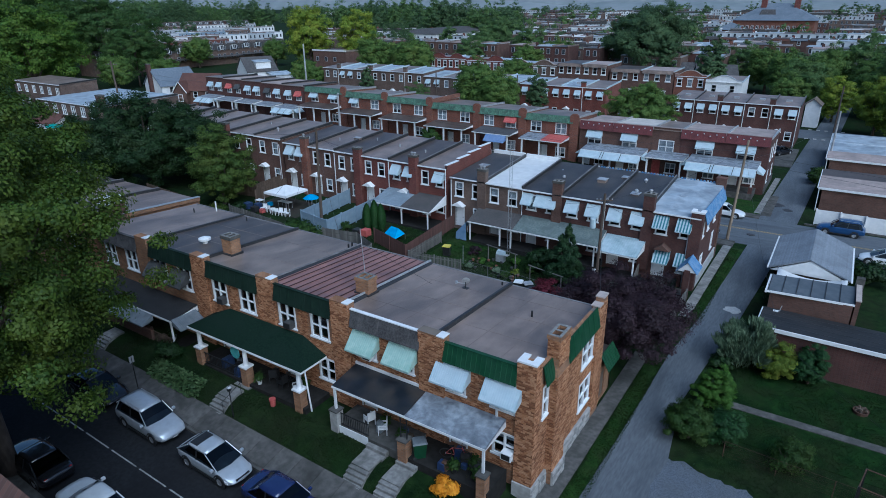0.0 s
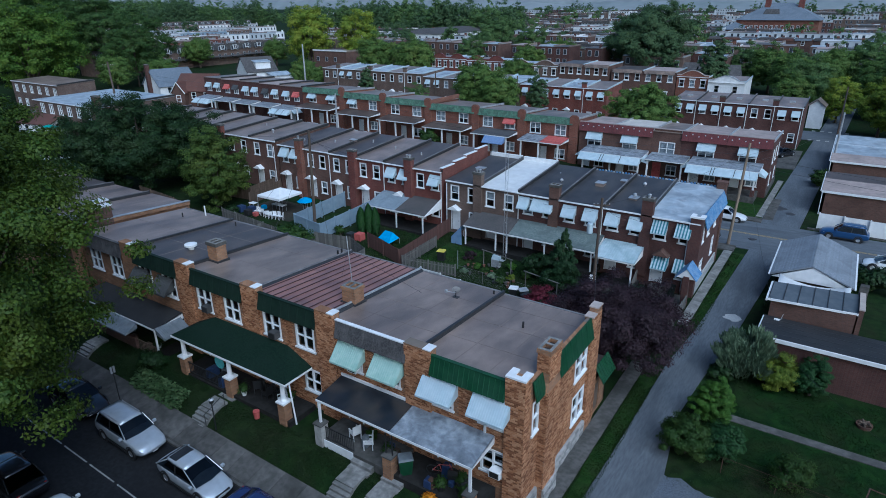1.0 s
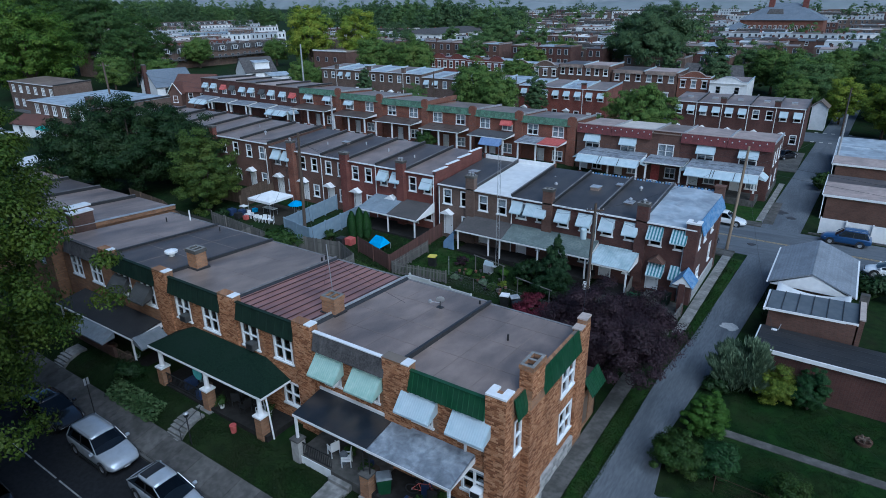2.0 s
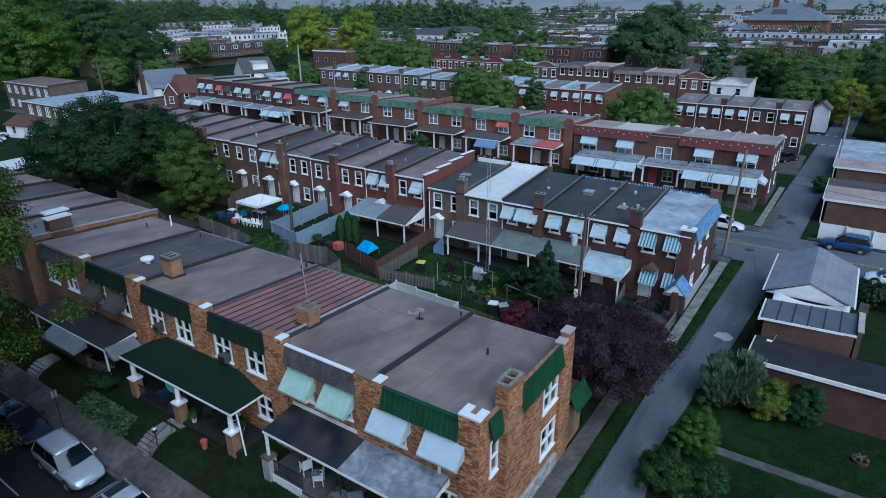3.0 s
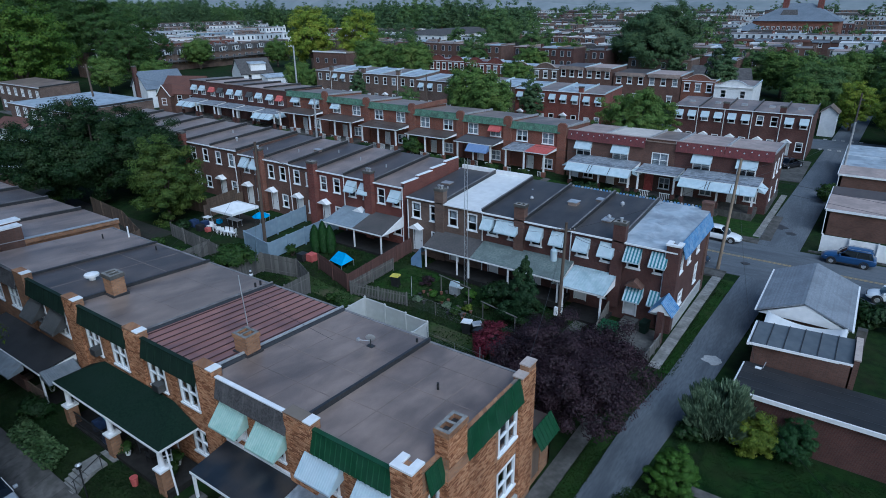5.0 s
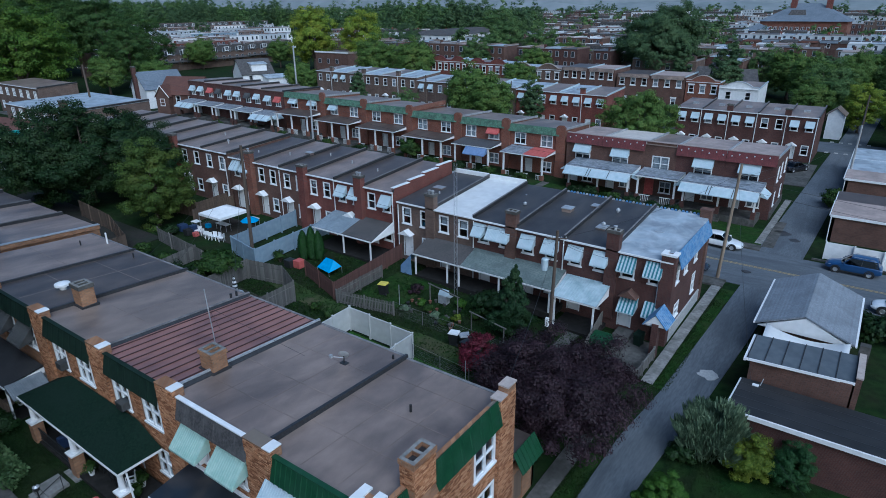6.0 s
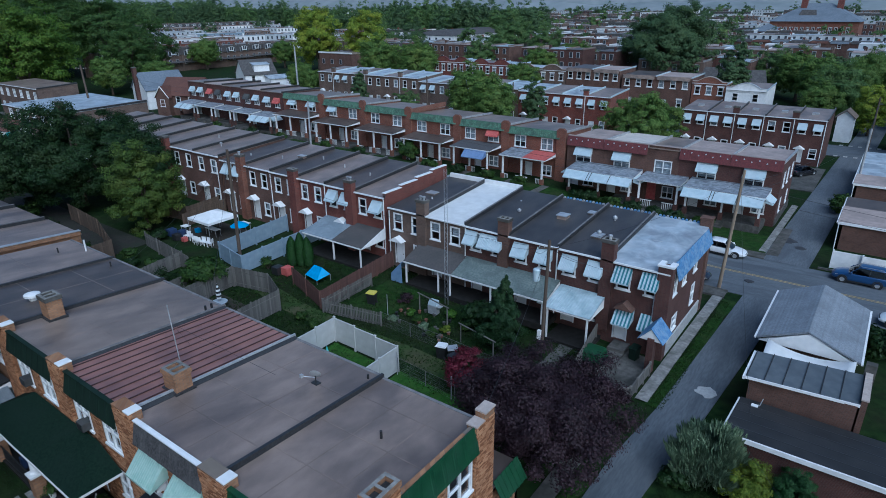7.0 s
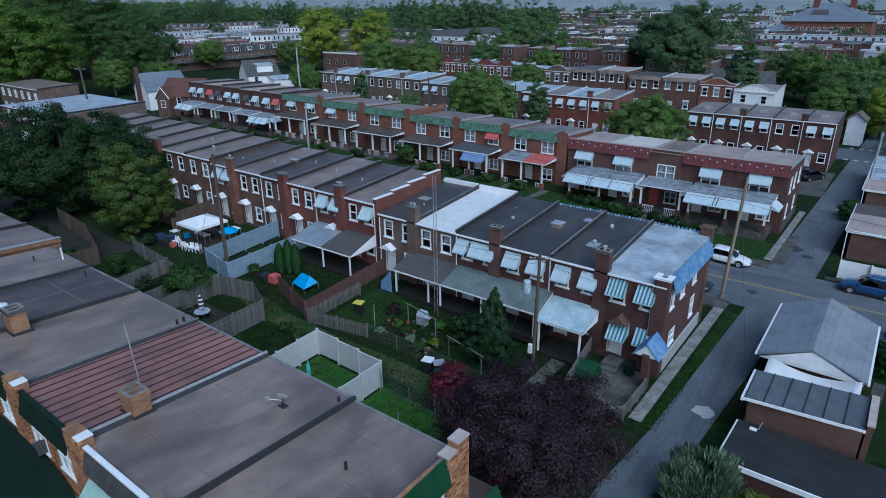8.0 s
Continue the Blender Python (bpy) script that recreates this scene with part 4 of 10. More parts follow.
def coping(parent, x0, y0, x1, y1, z, mats=M_white):
    return part("coping", MB().box(x0 - .03, y0 - .03, z, x1 + .03, y1 + .03, z + .07), mats, parent, "chipped white coping stone", bevel=.012)


def near_row():
    roofs = [M_roof_grey, M_roof_grey, M_roof_red, M_roof_brown, M_roof_dark, M_roof_grey]
    corn = [M_green, M_slate, M_greendark, M_greendark, M_greendark, M_slate]
    tags = ["tan brick end house with green metal cornice and grey felt roof", "tan brick row house with slate cornice and mint awnings", "tan brick row house under a red seamed metal roof",
            "tan brick row house with a dark green cornice", "tan brick row house with black roof and dark awnings", "tan brick row house with a pale grey flat roof"]
    out = []
    for i in range(6):
        x1, x0 = NEAR_EDGES[i], NEAR_EDGES[i + 1]
        c = (x0 + x1) / 2
        zg = 1.3
        up = [(c - 1.35, 3.9, 1.34, 1.6, 1, 0), (c + 1.35, 3.9, 1.34, 1.6, 1, 0)]
        low = [(c + 1.7, 1.1, 1.25, 1.45, 1, 0)]
        if i == 0:
            up = [(-4.55, 3.62, 1.3, 1.4, 1, 0), (-1.65, 3.62, 1.3, 1.4, 1, 0)]
            low = [(-1.55, 0.85, 1.3, 1.35, 1, .3)]
        if i == 1:
            up = [(-10.3, 3.75, 1.25, 1.4, 1, 0), (-7.75, 3.75, 1.25, 1.4, 1, 0)]
        sides = [(7.0, 3.1, 1.6, 1.72, 1), (6.95, .25, 1.6, 1.75, 1), (1.2, 3.2, .62, 1.75, 0)] if i == 0 else []
        h = house(tags[i], x0 + .003, x1 - .003, 0.0, 9.1, zg, near_roof(i, 0) - .12, near_roof(i, 9.1) - .12, M_tan, roofs[i], up + low, [(c - 1.3, .3, .95, 2.05, M_white)], sides, divider=None, gutter=None, group="near row houses", blinds=False, overhang=-.02 if i else -.02)
        zf, zb = near_roof(i, 0), near_roof(i, 9.1)
        part("cornice", MB().ribbed(x0 + .85, x1 - (.62 if i else .95), (-.3, zf - .82), (-.05, zf + .14), .035 if i == 0 else .012, .26 if i == 0 else .6, .05), corn[i], h)
        part("cornice_cap", MB().box(x0 + .8, -.09, zf + .145, x1 - .6, .12, zf + .21), M_white if i == 1 else corn[i], h)
        part("back_edge", MB().box(x0 + .02, 8.98, zb - .05, x1 - .02, 9.14, zb + .03), M_kerbfelt, h, "thin grey edge along the back of the roof")
        out.append(h)
        # front piers between the houses
        if i < 5:
            w0, w1 = (x0 - .7, x0 + .85) if i == 0 else (x0 - .6, x0 + .7)
            p = part("pier", MB().box(w0, -.16, .8, w1, -.004, zf + .42).box(w0, -.004, zf - .3, w1, .42, zf + .42), M_tan, h)
            coping(p, w1 - .4, -.14, w1, .4, zf + .424)
            part("pier_cap", MB().box(w0 - .02, -.18, zf + .424, w1 - .45, .42, zf + .48), M_tan, p)
    # roof dividers: black felt kerbs and a bright flashing beside the red roof
    for i, m, hgt in ((1, M_seam, .1), (2, M_flash, .2), (3, M_kerbfelt, .17), (4, M_seam, .16), (5, M_seam, .14)):
        x, f, b = NEAR_EDGES[i], near_roof(i, .3), near_roof(i, 9.1)
        e = .05 if m is not M_seam else .075
        part("roof_kerb", MB().hexa([(x - e - .02, .3, f - .2), (x + e + .02, .3, f - .2), (x + e + .02, 9.15, b - .2), (x - e - .02, 9.15, b - .2)],
                                    [(x - e, .3, f + hgt), (x + e, .3, f + hgt), (x + e, 9.15, b + hgt), (x - e, 9.15, b + hgt)]), m, out[i - 1])
        if m is not M_seam:
            part("roof_kerb", MB().hexa([(x + .075, .3, f - .2), (x + .3, .3, f - .2), (x + .3, 9.1, b - .2), (x + .075, 9.1, b - .2)],
                                        [(x + .075, .3, f + .12), (x + .24, .3, f), (x + .24, 9.1, b), (x + .075, 9.1, b + .12)]), M_seam, out[i - 1], "black tar fillet")
    # standing seams of the red roof
    for k in range(10):
        x = NEAR_EDGES[3] + .45 + k * .58
        f, b = near_roof(2, .1), near_roof(2, 9.0)
        part("roof_seam", MB().hexa([(x - .03, .1, f - .03), (x + .03, .1, f - .03), (x + .03, 9.0, b - .03), (x - .03, 9.0, b - .03)],
                                    [(x - .02, .1, f + .05), (x + .02, .1, f + .05), (x + .02, 9.0, b + .05), (x - .02, 9.0, b + .05)]), M_seamred, out[2])
    # felt laps on the grey roofs
    for i, ys in ((0, (2.6, 5.0, 7.3)), (1, (2.0, 4.1, 6.6)), (3, (3.2, 6.4)), (4, (3.0, 6.1)), (5, (4.6,))):
        x1, x0 = NEAR_EDGES[i] - .15, NEAR_EDGES[i + 1] + .15
        for y in ys:
            a, b = near_roof(i, y), near_roof(i, y + .1)
            part("felt_lap", MB().hexa([(x0, y, a - .02), (x1, y + .1, b - .02), (x1, y + .16, b - .02), (x0, y + .06, a - .02)],
                                       [(x0, y, a + .008), (x1, y + .1, b + .008), (x1, y + .16, b + .003), (x0, y + .06, a + .003)]), M_roof_brown, out[i])
    for i, x in ((0, -2.2), (0, -4.1), (1, -8.3), (1, -10.4), (3, -21.2), (4, -28.0)):
        f, b = near_roof(i, .4), near_roof(i, 8.8)
        part("felt_lap", MB().hexa([(x, .4, f - .02), (x + .06, .4, f - .02), (x + .2, 8.8, b - .02), (x + .14, 8.8, b - .02)], [(x, .4, f + .007), (x + .06, .4, f + .004), (x + .2, 8.8, b + .004), (x + .14, 8.8, b + .007)]), M_roof_brown, out[i])
    chimney(out[1], -12.35, 2.6, 6.8, 8.35, .95, .8, M_tan, 0, M_tan)
    part("chimney_foot", MB().box(-12.92, 2.1, 6.8, -11.78, 3.1, 7.62), M_seam, out[1], "black tar flashing round the chimney")
    chimney(out[3], -24.2, 2.4, 6.8, 8.7, .95, .8, M_tan, 0, M_concrete)
    part("chimney_foot", MB().box(-24.76, 1.9, 6.8, -23.64, 2.9, 7.68), M_seam, out[3], "black tar flashing round the chimney")
    return out


NEAR = near_row()


def end_house():
    """What stands out from the end house on the alley side."""
    h = NEAR[0]
    p = part("pier", MB().wall((-.95, -.16, .0), (1, 0, 0), .99, 8.0, .6, [], ), M_tan, h)
    part("coping", MB().plate(-.97, -.18, .06, .5, 8.0, 8.09, [(-.62, .12, -.3, .63)]), M_white, p, "white coping stone")
    part("corner_foundation", MB().box(-1.0, -.24, -.2, .1, .66, .95), M_stone, h, "rough pale foundation stone", bevel=.03)
    part("chimney_breast", MB().box(.004, 1.55, -.2, .42, 3.05, 6.6).hexa([(.0, 1.55, 6.6), (.42, 1.55, 6.6), (.42, 3.05, 6.6), (.0, 3.05, 6.6)], [(-.25, 1.7, 7.1), (.38, 1.7, 7.1), (.38, 2.9, 7.1), (-.25, 2.9, 7.1)]), M_tan, h)
    chimney(h, .06, 2.3, 7.1, 8.55, .64, 1.25, M_tan, 0, M_tan)
    # side cornices
    for a, b, lo in ((.64, 1.66, 6.55), (2.95, 8.0, 6.35)):
        mb = MB().ribbed(a, b, (-.3, lo), (-.06, 7.58), .012, .7, .05)
        part("side_cornice", mb, M_green, h, "green metal side cornice", at=pose(0, 0, 0, 0, 0, 90))
    part("side_parapet", MB().hexa([(-.2, .3, 6.5), (-.004, .3, 6.5), (-.004, 8.0, 6.3), (-.2, 8.0, 6.3)], [(-.2, .3, 7.66), (-.004, .3, 7.66), (-.004, 8.0, 7.5), (-.2, 8.0, 7.5)]), M_tan, h)
    part("back_pier", MB().box(-.3, 7.95, -.2, .16, 9.3, 7.55).box(-.3, 8.55, 7.55, .16, 9.3, 7.85), M_tan, h)
    part("coping", MB().box(-.34, 7.92, 7.555, .2, 8.545, 7.63).box(-.34, 8.57, 7.855, .2, 9.34, 7.93), M_pinkstone, h, "crumbling pale coping")
    f = part("foundation", MB().box(.004, .67, -.4, .14, 1.54, .9).box(.004, 3.06, -.4, .14, 7.99, .82).box(.43, 1.5, -.4, .52, 3.1, .85), M_stone, h, "rough white-grey foundation stones")
    # rear entry with its ribbed green hood
    t = part("rear_entry", MB().wall((.0, 9.32, -.4), (0, 1, 0), 2.6, 2.9, .2, [(.5, .55, 1.4, 2.5)]).wall((-1.6, 11.92, -.4), (0, -1, 0), 2.6, 2.9, .2, []).wall((0, 11.92, -.4), (-1, 0, 0), 1.6, 2.9, .2, []), M_tan, h)
    part("entry_roof", MB().sheet((-1.7, 9.32, 3.35), (.1, 9.32, 3.35), (.1, 12.0, 2.95), (-1.7, 12.0, 2.95), .1), M_roof_dark, t)
    part("hood", MB().ribbed(9.6, 11.7, (-.6, 2.5), (-.02, 3.5), .05, .3, .03), M_green, t, "ribbed green metal hood", at=pose(0, 0, 0, 0, 0, 90))
    part("door", MB().box(-.12, 9.84, .1, -.05, 10.7, 2.1), M_wood_brown, t)


end_house()


def porches():
    a = thing("front_porch", "wide porch with black and silver roof on white posts", "porch", "front porches")
    porch_roof(a, -11.15, -6.22, -2.15, -.005, 4.1, 4.42, M_porch_black)
    porch_roof(a, -6.2, -1.5, -2.15, -.005, 4.08, 4.42, M_porch_silver)
    part("wall_flashing", MB().box(-11.15, -.12, 4.43, -6.3, -.01, 4.58), M_white, a, "white flashing board on the wall")
    part("downpipe", MB().box(-2.05, -.14, 4.45, -1.95, -.04, 4.95), M_white, a)
    part("floor", MB().box(-11.2, -2.2, .6, -6.25, -.17, 1.62), M_concrete, a, "grey concrete porch floor")
    part("plinth", MB().box(-10.75, -2.24, .7, -8.7, -2.203, 1.66), M_white, a, "peeling white painted porch plinth")
    part("floor", MB().box(-6.15, -2.2, .2, -1.3, -.17, 1.5), M_porchfloor, a, "boarded porch floor with the roof's shade in its colour")
    for x, z0, z1, s, m in ((-11.0, .9, 2.55, .26, M_stone), (-6.3, .9, 2.55, .27, M_tan), (-1.6, .2, 2.5, .24, M_tan)):
        p = part("pedestal", MB().box(x - s, -2.38, z0, x + s, -2.38 + 2 * s, z1), m, a)
        part("cap", MB().box(x - s - .05, -2.43, z1, x + s + .05, -2.33 + 2 * s, z1 + .08), M_concrete, p)
    for x, m in ((-11.0, M_white), (-1.6, M_white)):
        mb = MB()
        post(mb, x, -2.1, 2.62, 3.9, .06)
        part("post", mb, m, a)
    for dx in (-.2, .2):
        part("post", MB().box(-6.3 + dx - .025, -2.15, 2.63, -6.3 + dx + .025, -2.1, 3.88), M_black, a, "black wrought iron post")
    for k in range(5):
        part("post_scroll", MB().tube((-6.5, -2.12, 2.75 + k * .22), (-6.1, -2.12, 2.9 + k * .22), .015, n=5), M_black, a, "iron scroll")
    rail = part("railing", MB().box(-10.7, -2.13, 2.42, -8.7, -2.08, 2.47).box(-10.7, -2.13, 1.72, -8.7, -2.08, 1.76), M_black, a, "black iron railing")
    for k in range(16):
        x = -10.66 + k * .13
        part("baluster", MB().box(x - .01, -2.12, 1.76, x + .01, -2.09, 2.42), M_black, rail)
    steps(a, -8.65, -7.3, -2.2, 1.62, 3, .19, .3)
    steps(a, -6.65, -5.4, -2.2, 1.45, 3, .18, .3)

    b = thing("front_porch", "green shingle hipped porch roof on white tapered columns", "porch", "front porches")
    porch_roof(b, -23.6, -13.35, -2.3, -.17, 4.22, 5.05, M_greenroof, M_white, True)
    part("floor", MB().box(-23.5, -2.2, .7, -13.4, -.17, 1.62), M_porchfloor, b, "grey porch floor with the roof's shade in its colour")
    for x in (-22.9, -18.5, -13.9):
        p = part("pedestal", MB().box(x - .27, -2.3, .8, x + .27, -1.76, 2.75), M_tan, b)
        part("cap", MB().box(x - .33, -2.36, 2.75, x + .33, -1.7, 2.85), M_white, p)
        part("column", MB().lathe([(.19, 0), (.19, .07), (.15, .1), (.12, 1.02), (.12, 1.08), (.16, 1.11), (.16, 1.18)], 14, (x, -2.03, 2.855)), M_white, b)
    part("downpipe", MB().tube((-13.45, -1.9, 4.0), (-13.2, -1.9, 1.4), .05, n=6), M_white, b)
    rail = part("railing", MB().box(-22.6, -2.1, 2.42, -19.4, -2.05, 2.47).box(-22.6, -2.1, 1.75, -19.4, -2.05, 1.79), M_black, b, "dark iron railing")
    for k in range(22):
        x = -22.5 + k * .145
        part("baluster", MB().box(x - .01, -2.09, 1.79, x + .01, -2.06, 2.42), M_black, rail)
    part("low_wall", MB().box(-22.6, -2.32, .8, -19.5, -2.21, 1.4), M_concrete, b)
    steps(b, -19.35, -18.0, -2.2, 1.62, 4, .17, .3)

    c = thing("front_porch", "black flat porch roof with blue-grey side awnings", "porch", "front porches")
    porch_roof(c, -34.8, -25.4, -2.3, -.17, 4.05, 4.35, M_tarroof)
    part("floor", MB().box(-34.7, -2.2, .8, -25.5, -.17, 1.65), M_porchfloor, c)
    part("porch_wall", MB().box(-34.5, -2.25, 1.6, -28.2, -2.05, 2.5), M_brick_brown, c)
    for x in (-25.7, -30.2, -34.5):
        part("post", MB().box(x - .05, -2.2, 1.65, x + .05, -2.1, 3.85), M_white, c)
    awning(c, -25.42, -1.3, 4.1, 1.9, .55, .9, M_greyawn, 90)
    awning(c, -29.5, -2.34, 3.95, 4.2, .45, .9, M_greyawn)
    rail = part("railing", MB().box(-28.1, -2.15, 2.4, -25.8, -2.1, 2.46), M_wood_brown, c, "brown wooden railing")
    for k in range(15):
        x = -28.0 + k * .155
        part("baluster", MB().box(x - .02, -2.14, 1.66, x + .02, -2.11, 2.4), M_wood_brown, rail)
    # windows' awnings
    for x in (-4.55, -1.65):
        awning(NEAR[0], x, -.02, 6.68, 2.0, .95, .85, M_whitemetal, label="pale blue-white ribbed awning")
    for x in (-10.3, -7.75):
        awning(NEAR[1], x, -.02, 6.68, 1.85, .95, .85, M_mint, label="faded mint green awning")
    for x in (-29.6, -26.9):
        awning(NEAR[4], x, -.02, 6.6, 1.7, .95, .85, M_darkawn, label="dark grey awning with pale sides")
    for hs, x, z in ((0, -1.3, 2.2), (3, -22.5, 5.25), (2, -16.3, 5.25), (1, -10.1, 5.1)):
        t = part("air_conditioner", MB().box(x - .3, -.4, z, x + .3, .1, z + .42), M_darkawn if hs > 1 else M_white, NEAR[hs], "window air conditioner", bevel=.02)
        part("grille", MB().box(x - .24, -.41, z + .05, x + .24, -.402, z + .37), M_black, t)


def steps(parent, x0, x1, y, z, n, rise, tread):
    for k in range(n):
        part("step", MB().box(x0, y - tread * (k + 1), z - rise * (k + 2) - .25, x1, y - tread * k - .003, z - rise * (k + 1)), M_steps, parent, bevel=.015)


porches()


def garden_steps():
    """Walks and lower flights from the pavement to the porches."""
    for x0, x1, zt in ((-8.6, -7.4, 1.05), (-6.6, -5.45, .95), (-19.3, -18.1, 1.15), (-32.0, -30.8, 1.3)):
        t = thing("garden_steps", "worn concrete walk and steps up from the pavement", "steps", "garden steps")
        c = (x0 + x1) / 2
        lo = G(c, -5.2) + .17
        zt = max(zt, G(c, -3.2) + .07)
        part("walk", MB().hexa([(x0, -3.75, zt - .6), (x1, -3.75, zt - .6), (x1, -2.75, zt - .6), (x0, -2.75, zt - .6)], [(x0, -3.75, zt - .02), (x1, -3.75, zt - .02), (x1, -2.75, zt + .03), (x0, -2.75, zt + .03)]), M_steps, t, "cracked concrete walk")
        n = 4
        for k in range(n):
            z = max(zt - (zt - lo) * (k + 1) / (n + .4), G(c, -3.87 - .22 * k) + .16)
            part("step", MB().box(x0 - .02, -3.76 - .22 * (k + 1), z - .5, x1 + .02, -3.755 - .22 * k, z), M_steps, t, bevel=.015)
    # bank wall and a rail
    t = thing("hand_rail", "thin black iron hand rail beside the steps", "hand rail")
    for x, y in ((-17.9, -3.1), (-17.9, -4.5)):
        part("post", MB().tube((x, y, G(x, y)), (x, y, G(x, y) + .95), .02, n=6), M_black, t)
    part("rail", MB().tube((-17.9, -3.0, G(-17.9, -3.1) + .95), (-17.9, -4.6, G(-17.9, -4.5) + .95), .025, n=6), M_black, t)
    t = thing("garden_lamp", "black garden lamp post with a pale lantern top", "lamp post")
    x, y = -17.3, -4.3
    part("pole", MB().tube((x, y, G(x, y) - .1), (x, y, G(x, y) + 1.75), .035, n=8), M_black, t)
    part("lantern", MB().lathe([(.06, 0), (.13, .06), (.15, .24), (.03, .36)], 8, (x, y, G(x, y) + 1.75)), M_black, t)
    part("lantern_top", MB().lathe([(.16, 0), (.16, .02), (.05, .1)], 8, (x, y, G(x, y) + 2.0)), M_flash, t, "pale lantern cap")
    t = thing("street_sign", "thin dark sign pole at the kerb", "sign pole")
    part("pole", MB().tube((-24.3, -5.9, G(-24.3, -5.9)), (-24.3, -5.9, G(-24.3, -5.9) + 2.9), .03, n=6), M_black, t)
    part("sign_plate", MB().box(-24.31, -6.05, G(-24.3, -5.9) + 2.45, -24.29, -5.75, G(-24.3, -5.9) + 2.9), M_flash, t, "grey back of a small sign")


garden_steps()


def left_block():
    """The taller block at the end of the near row."""
    h = house("tan brick house with higher grey roof and twin chimney caps", -44.4, -38.6, -.3, 10.3, 1.5, 7.6, 6.9, M_tan, M_roof_grey, [(-43.2, 3.8, 1.2, 1.6, 1, 0), (-40, 3.8, 1.2, 1.6, 1, 0)], [], group="near row houses", divider=None, gutter=None)
    part("parapet", MB().hexa([(-38.75, -.3, 7.6), (-38.45, -.3, 7.6), (-38.45, 10.3, 6.95), (-38.75, 10.3, 6.95)], [(-38.75, -.3, 7.95), (-38.45, -.3, 7.95), (-38.45, 10.3, 7.25), (-38.75, 10.3, 7.25)]), M_tan, h)
    part("coping", MB().hexa([(-38.79, -.34, 7.954), (-38.42, -.34, 7.954), (-38.42, 10.34, 7.254), (-38.79, 10.34, 7.254)], [(-38.79, -.34, 8.01), (-38.42, -.34, 8.01), (-38.42, 10.34, 7.31), (-38.79, 10.34, 7.31)]), M_flash, h, "pale metal coping on the side wall")
    part("pier", MB().box(-44.6, -.6, .5, -43.8, -.31, 8.3), M_tan, h)
    part("pier", MB().box(-38.95, -.62, .5, -37.9, .2, 8.35), M_tan, h)
    for k in range(2):
        c = part("chimney", MB().box(-40.1 + k * .84, 2.0 - k * .3, 7.2, -39.28 + k * .84, 3.6 - k * .3, 8.95 - k * .2), M_brick_brown, h)
        part("chimney_cap", MB().box(-40.2 + k * .86, 1.9 - k * .3, 8.954 - k * .2, -39.3 + k * .86, 3.7 - k * .3, 9.07 - k * .2), M_white, c, "white chimney cap")
    x1 = -44.45
    for i in range(4):
        house("tan brick house with a black flat roof", x1 - 6, x1, -.2, 10.2, 1.6, 7.55, 6.9, M_tan, M_roof_dark if i % 2 else M_roof_grey, [(x1 - 4.5, 3.8, 1.2, 1.6, 1, 0), (x1 - 1.6, 3.8, 1.2, 1.6, 1, 0)], [], group="near row houses", divider=M_seam, gutter=None)
        x1 -= 6.02


left_block()


def roof_things():
    t = thing("satellite_dish", "grey satellite dish on a short roof mast", "satellite dish")
    part("mast", MB().tube((-7.9, 6.7, 7.0), (-7.9, 6.7, 7.65), .03, n=6).box(-8.1, 6.55, 7.12, -7.7, 6.85, 7.27), M_black, t)
    d = MB()
    for k in range(4):
        r0, r1 = .065 * k + .001, .065 * (k + 1)
        for i in range(14):
            a, b = 2 * math.pi * i / 14, 2 * math.pi * (i + 1) / 14
            d.face([(r0 * math.cos(a), r0 * math.sin(a) * 1.2, r0 * r0 * .6), (r1 * math.cos(a), r1 * math.sin(a) * 1.2, r1 * r1 * .6), (r1 * math.cos(b), r1 * math.sin(b) * 1.2, r1 * r1 * .6), (r0 * math.cos(b), r0 * math.sin(b) * 1.2, r0 * r0 * .6)])
    part("dish", d, M_flash, t, at=pose(-7.85, 6.65, 7.75, 62, 0, 215))
    part("arm", MB().tube((-7.9, 6.7, 7.55), (-8.25, 6.2, 7.75), .02, n=5).box(-8.32, 6.12, 7.7, -8.18, 6.26, 7.85), M_flash, t)
    vent(-2.9, 5.6, 7.2, .35, .06, M_black)
    vent(-27.4, 2.6, 7.55, .55, .2, M_white, True)
    vent(-33.9, 8.6, 7.15, .9, .06, M_white)
    vent(-35.0, 7.2, 7.25, .4, .05, M_black)
    vent(-29.6, 8.2, 7.2, .35, .05, M_black)
    vent(-6.3, 8.5, 7.1, .25, .06, M_black)
    vent(-18.6, 8.1, 7.2, .3, .07, M_black)
    vent(-18.6, 8.5, 7.2, .3, .07, M_black)
    t = thing("radio_mast", "thin weathered metal aerial mast beside the chimney", "aerial")
    part("mast", MB().tube((-12.75, 3.1, 7.4), (-13.0, 3.1, 11.3), .025, n=6), M_flash, t)
    part("stay", MB().tube((-12.95, 3.1, 10.4), (-15.6, 5.2, 7.4), .008, n=4), M_black, t)
    part("stay", MB().tube((-12.95, 3.1, 10.4), (-9.9, 6.0, 7.3), .008, n=4), M_black, t)


roof_things()

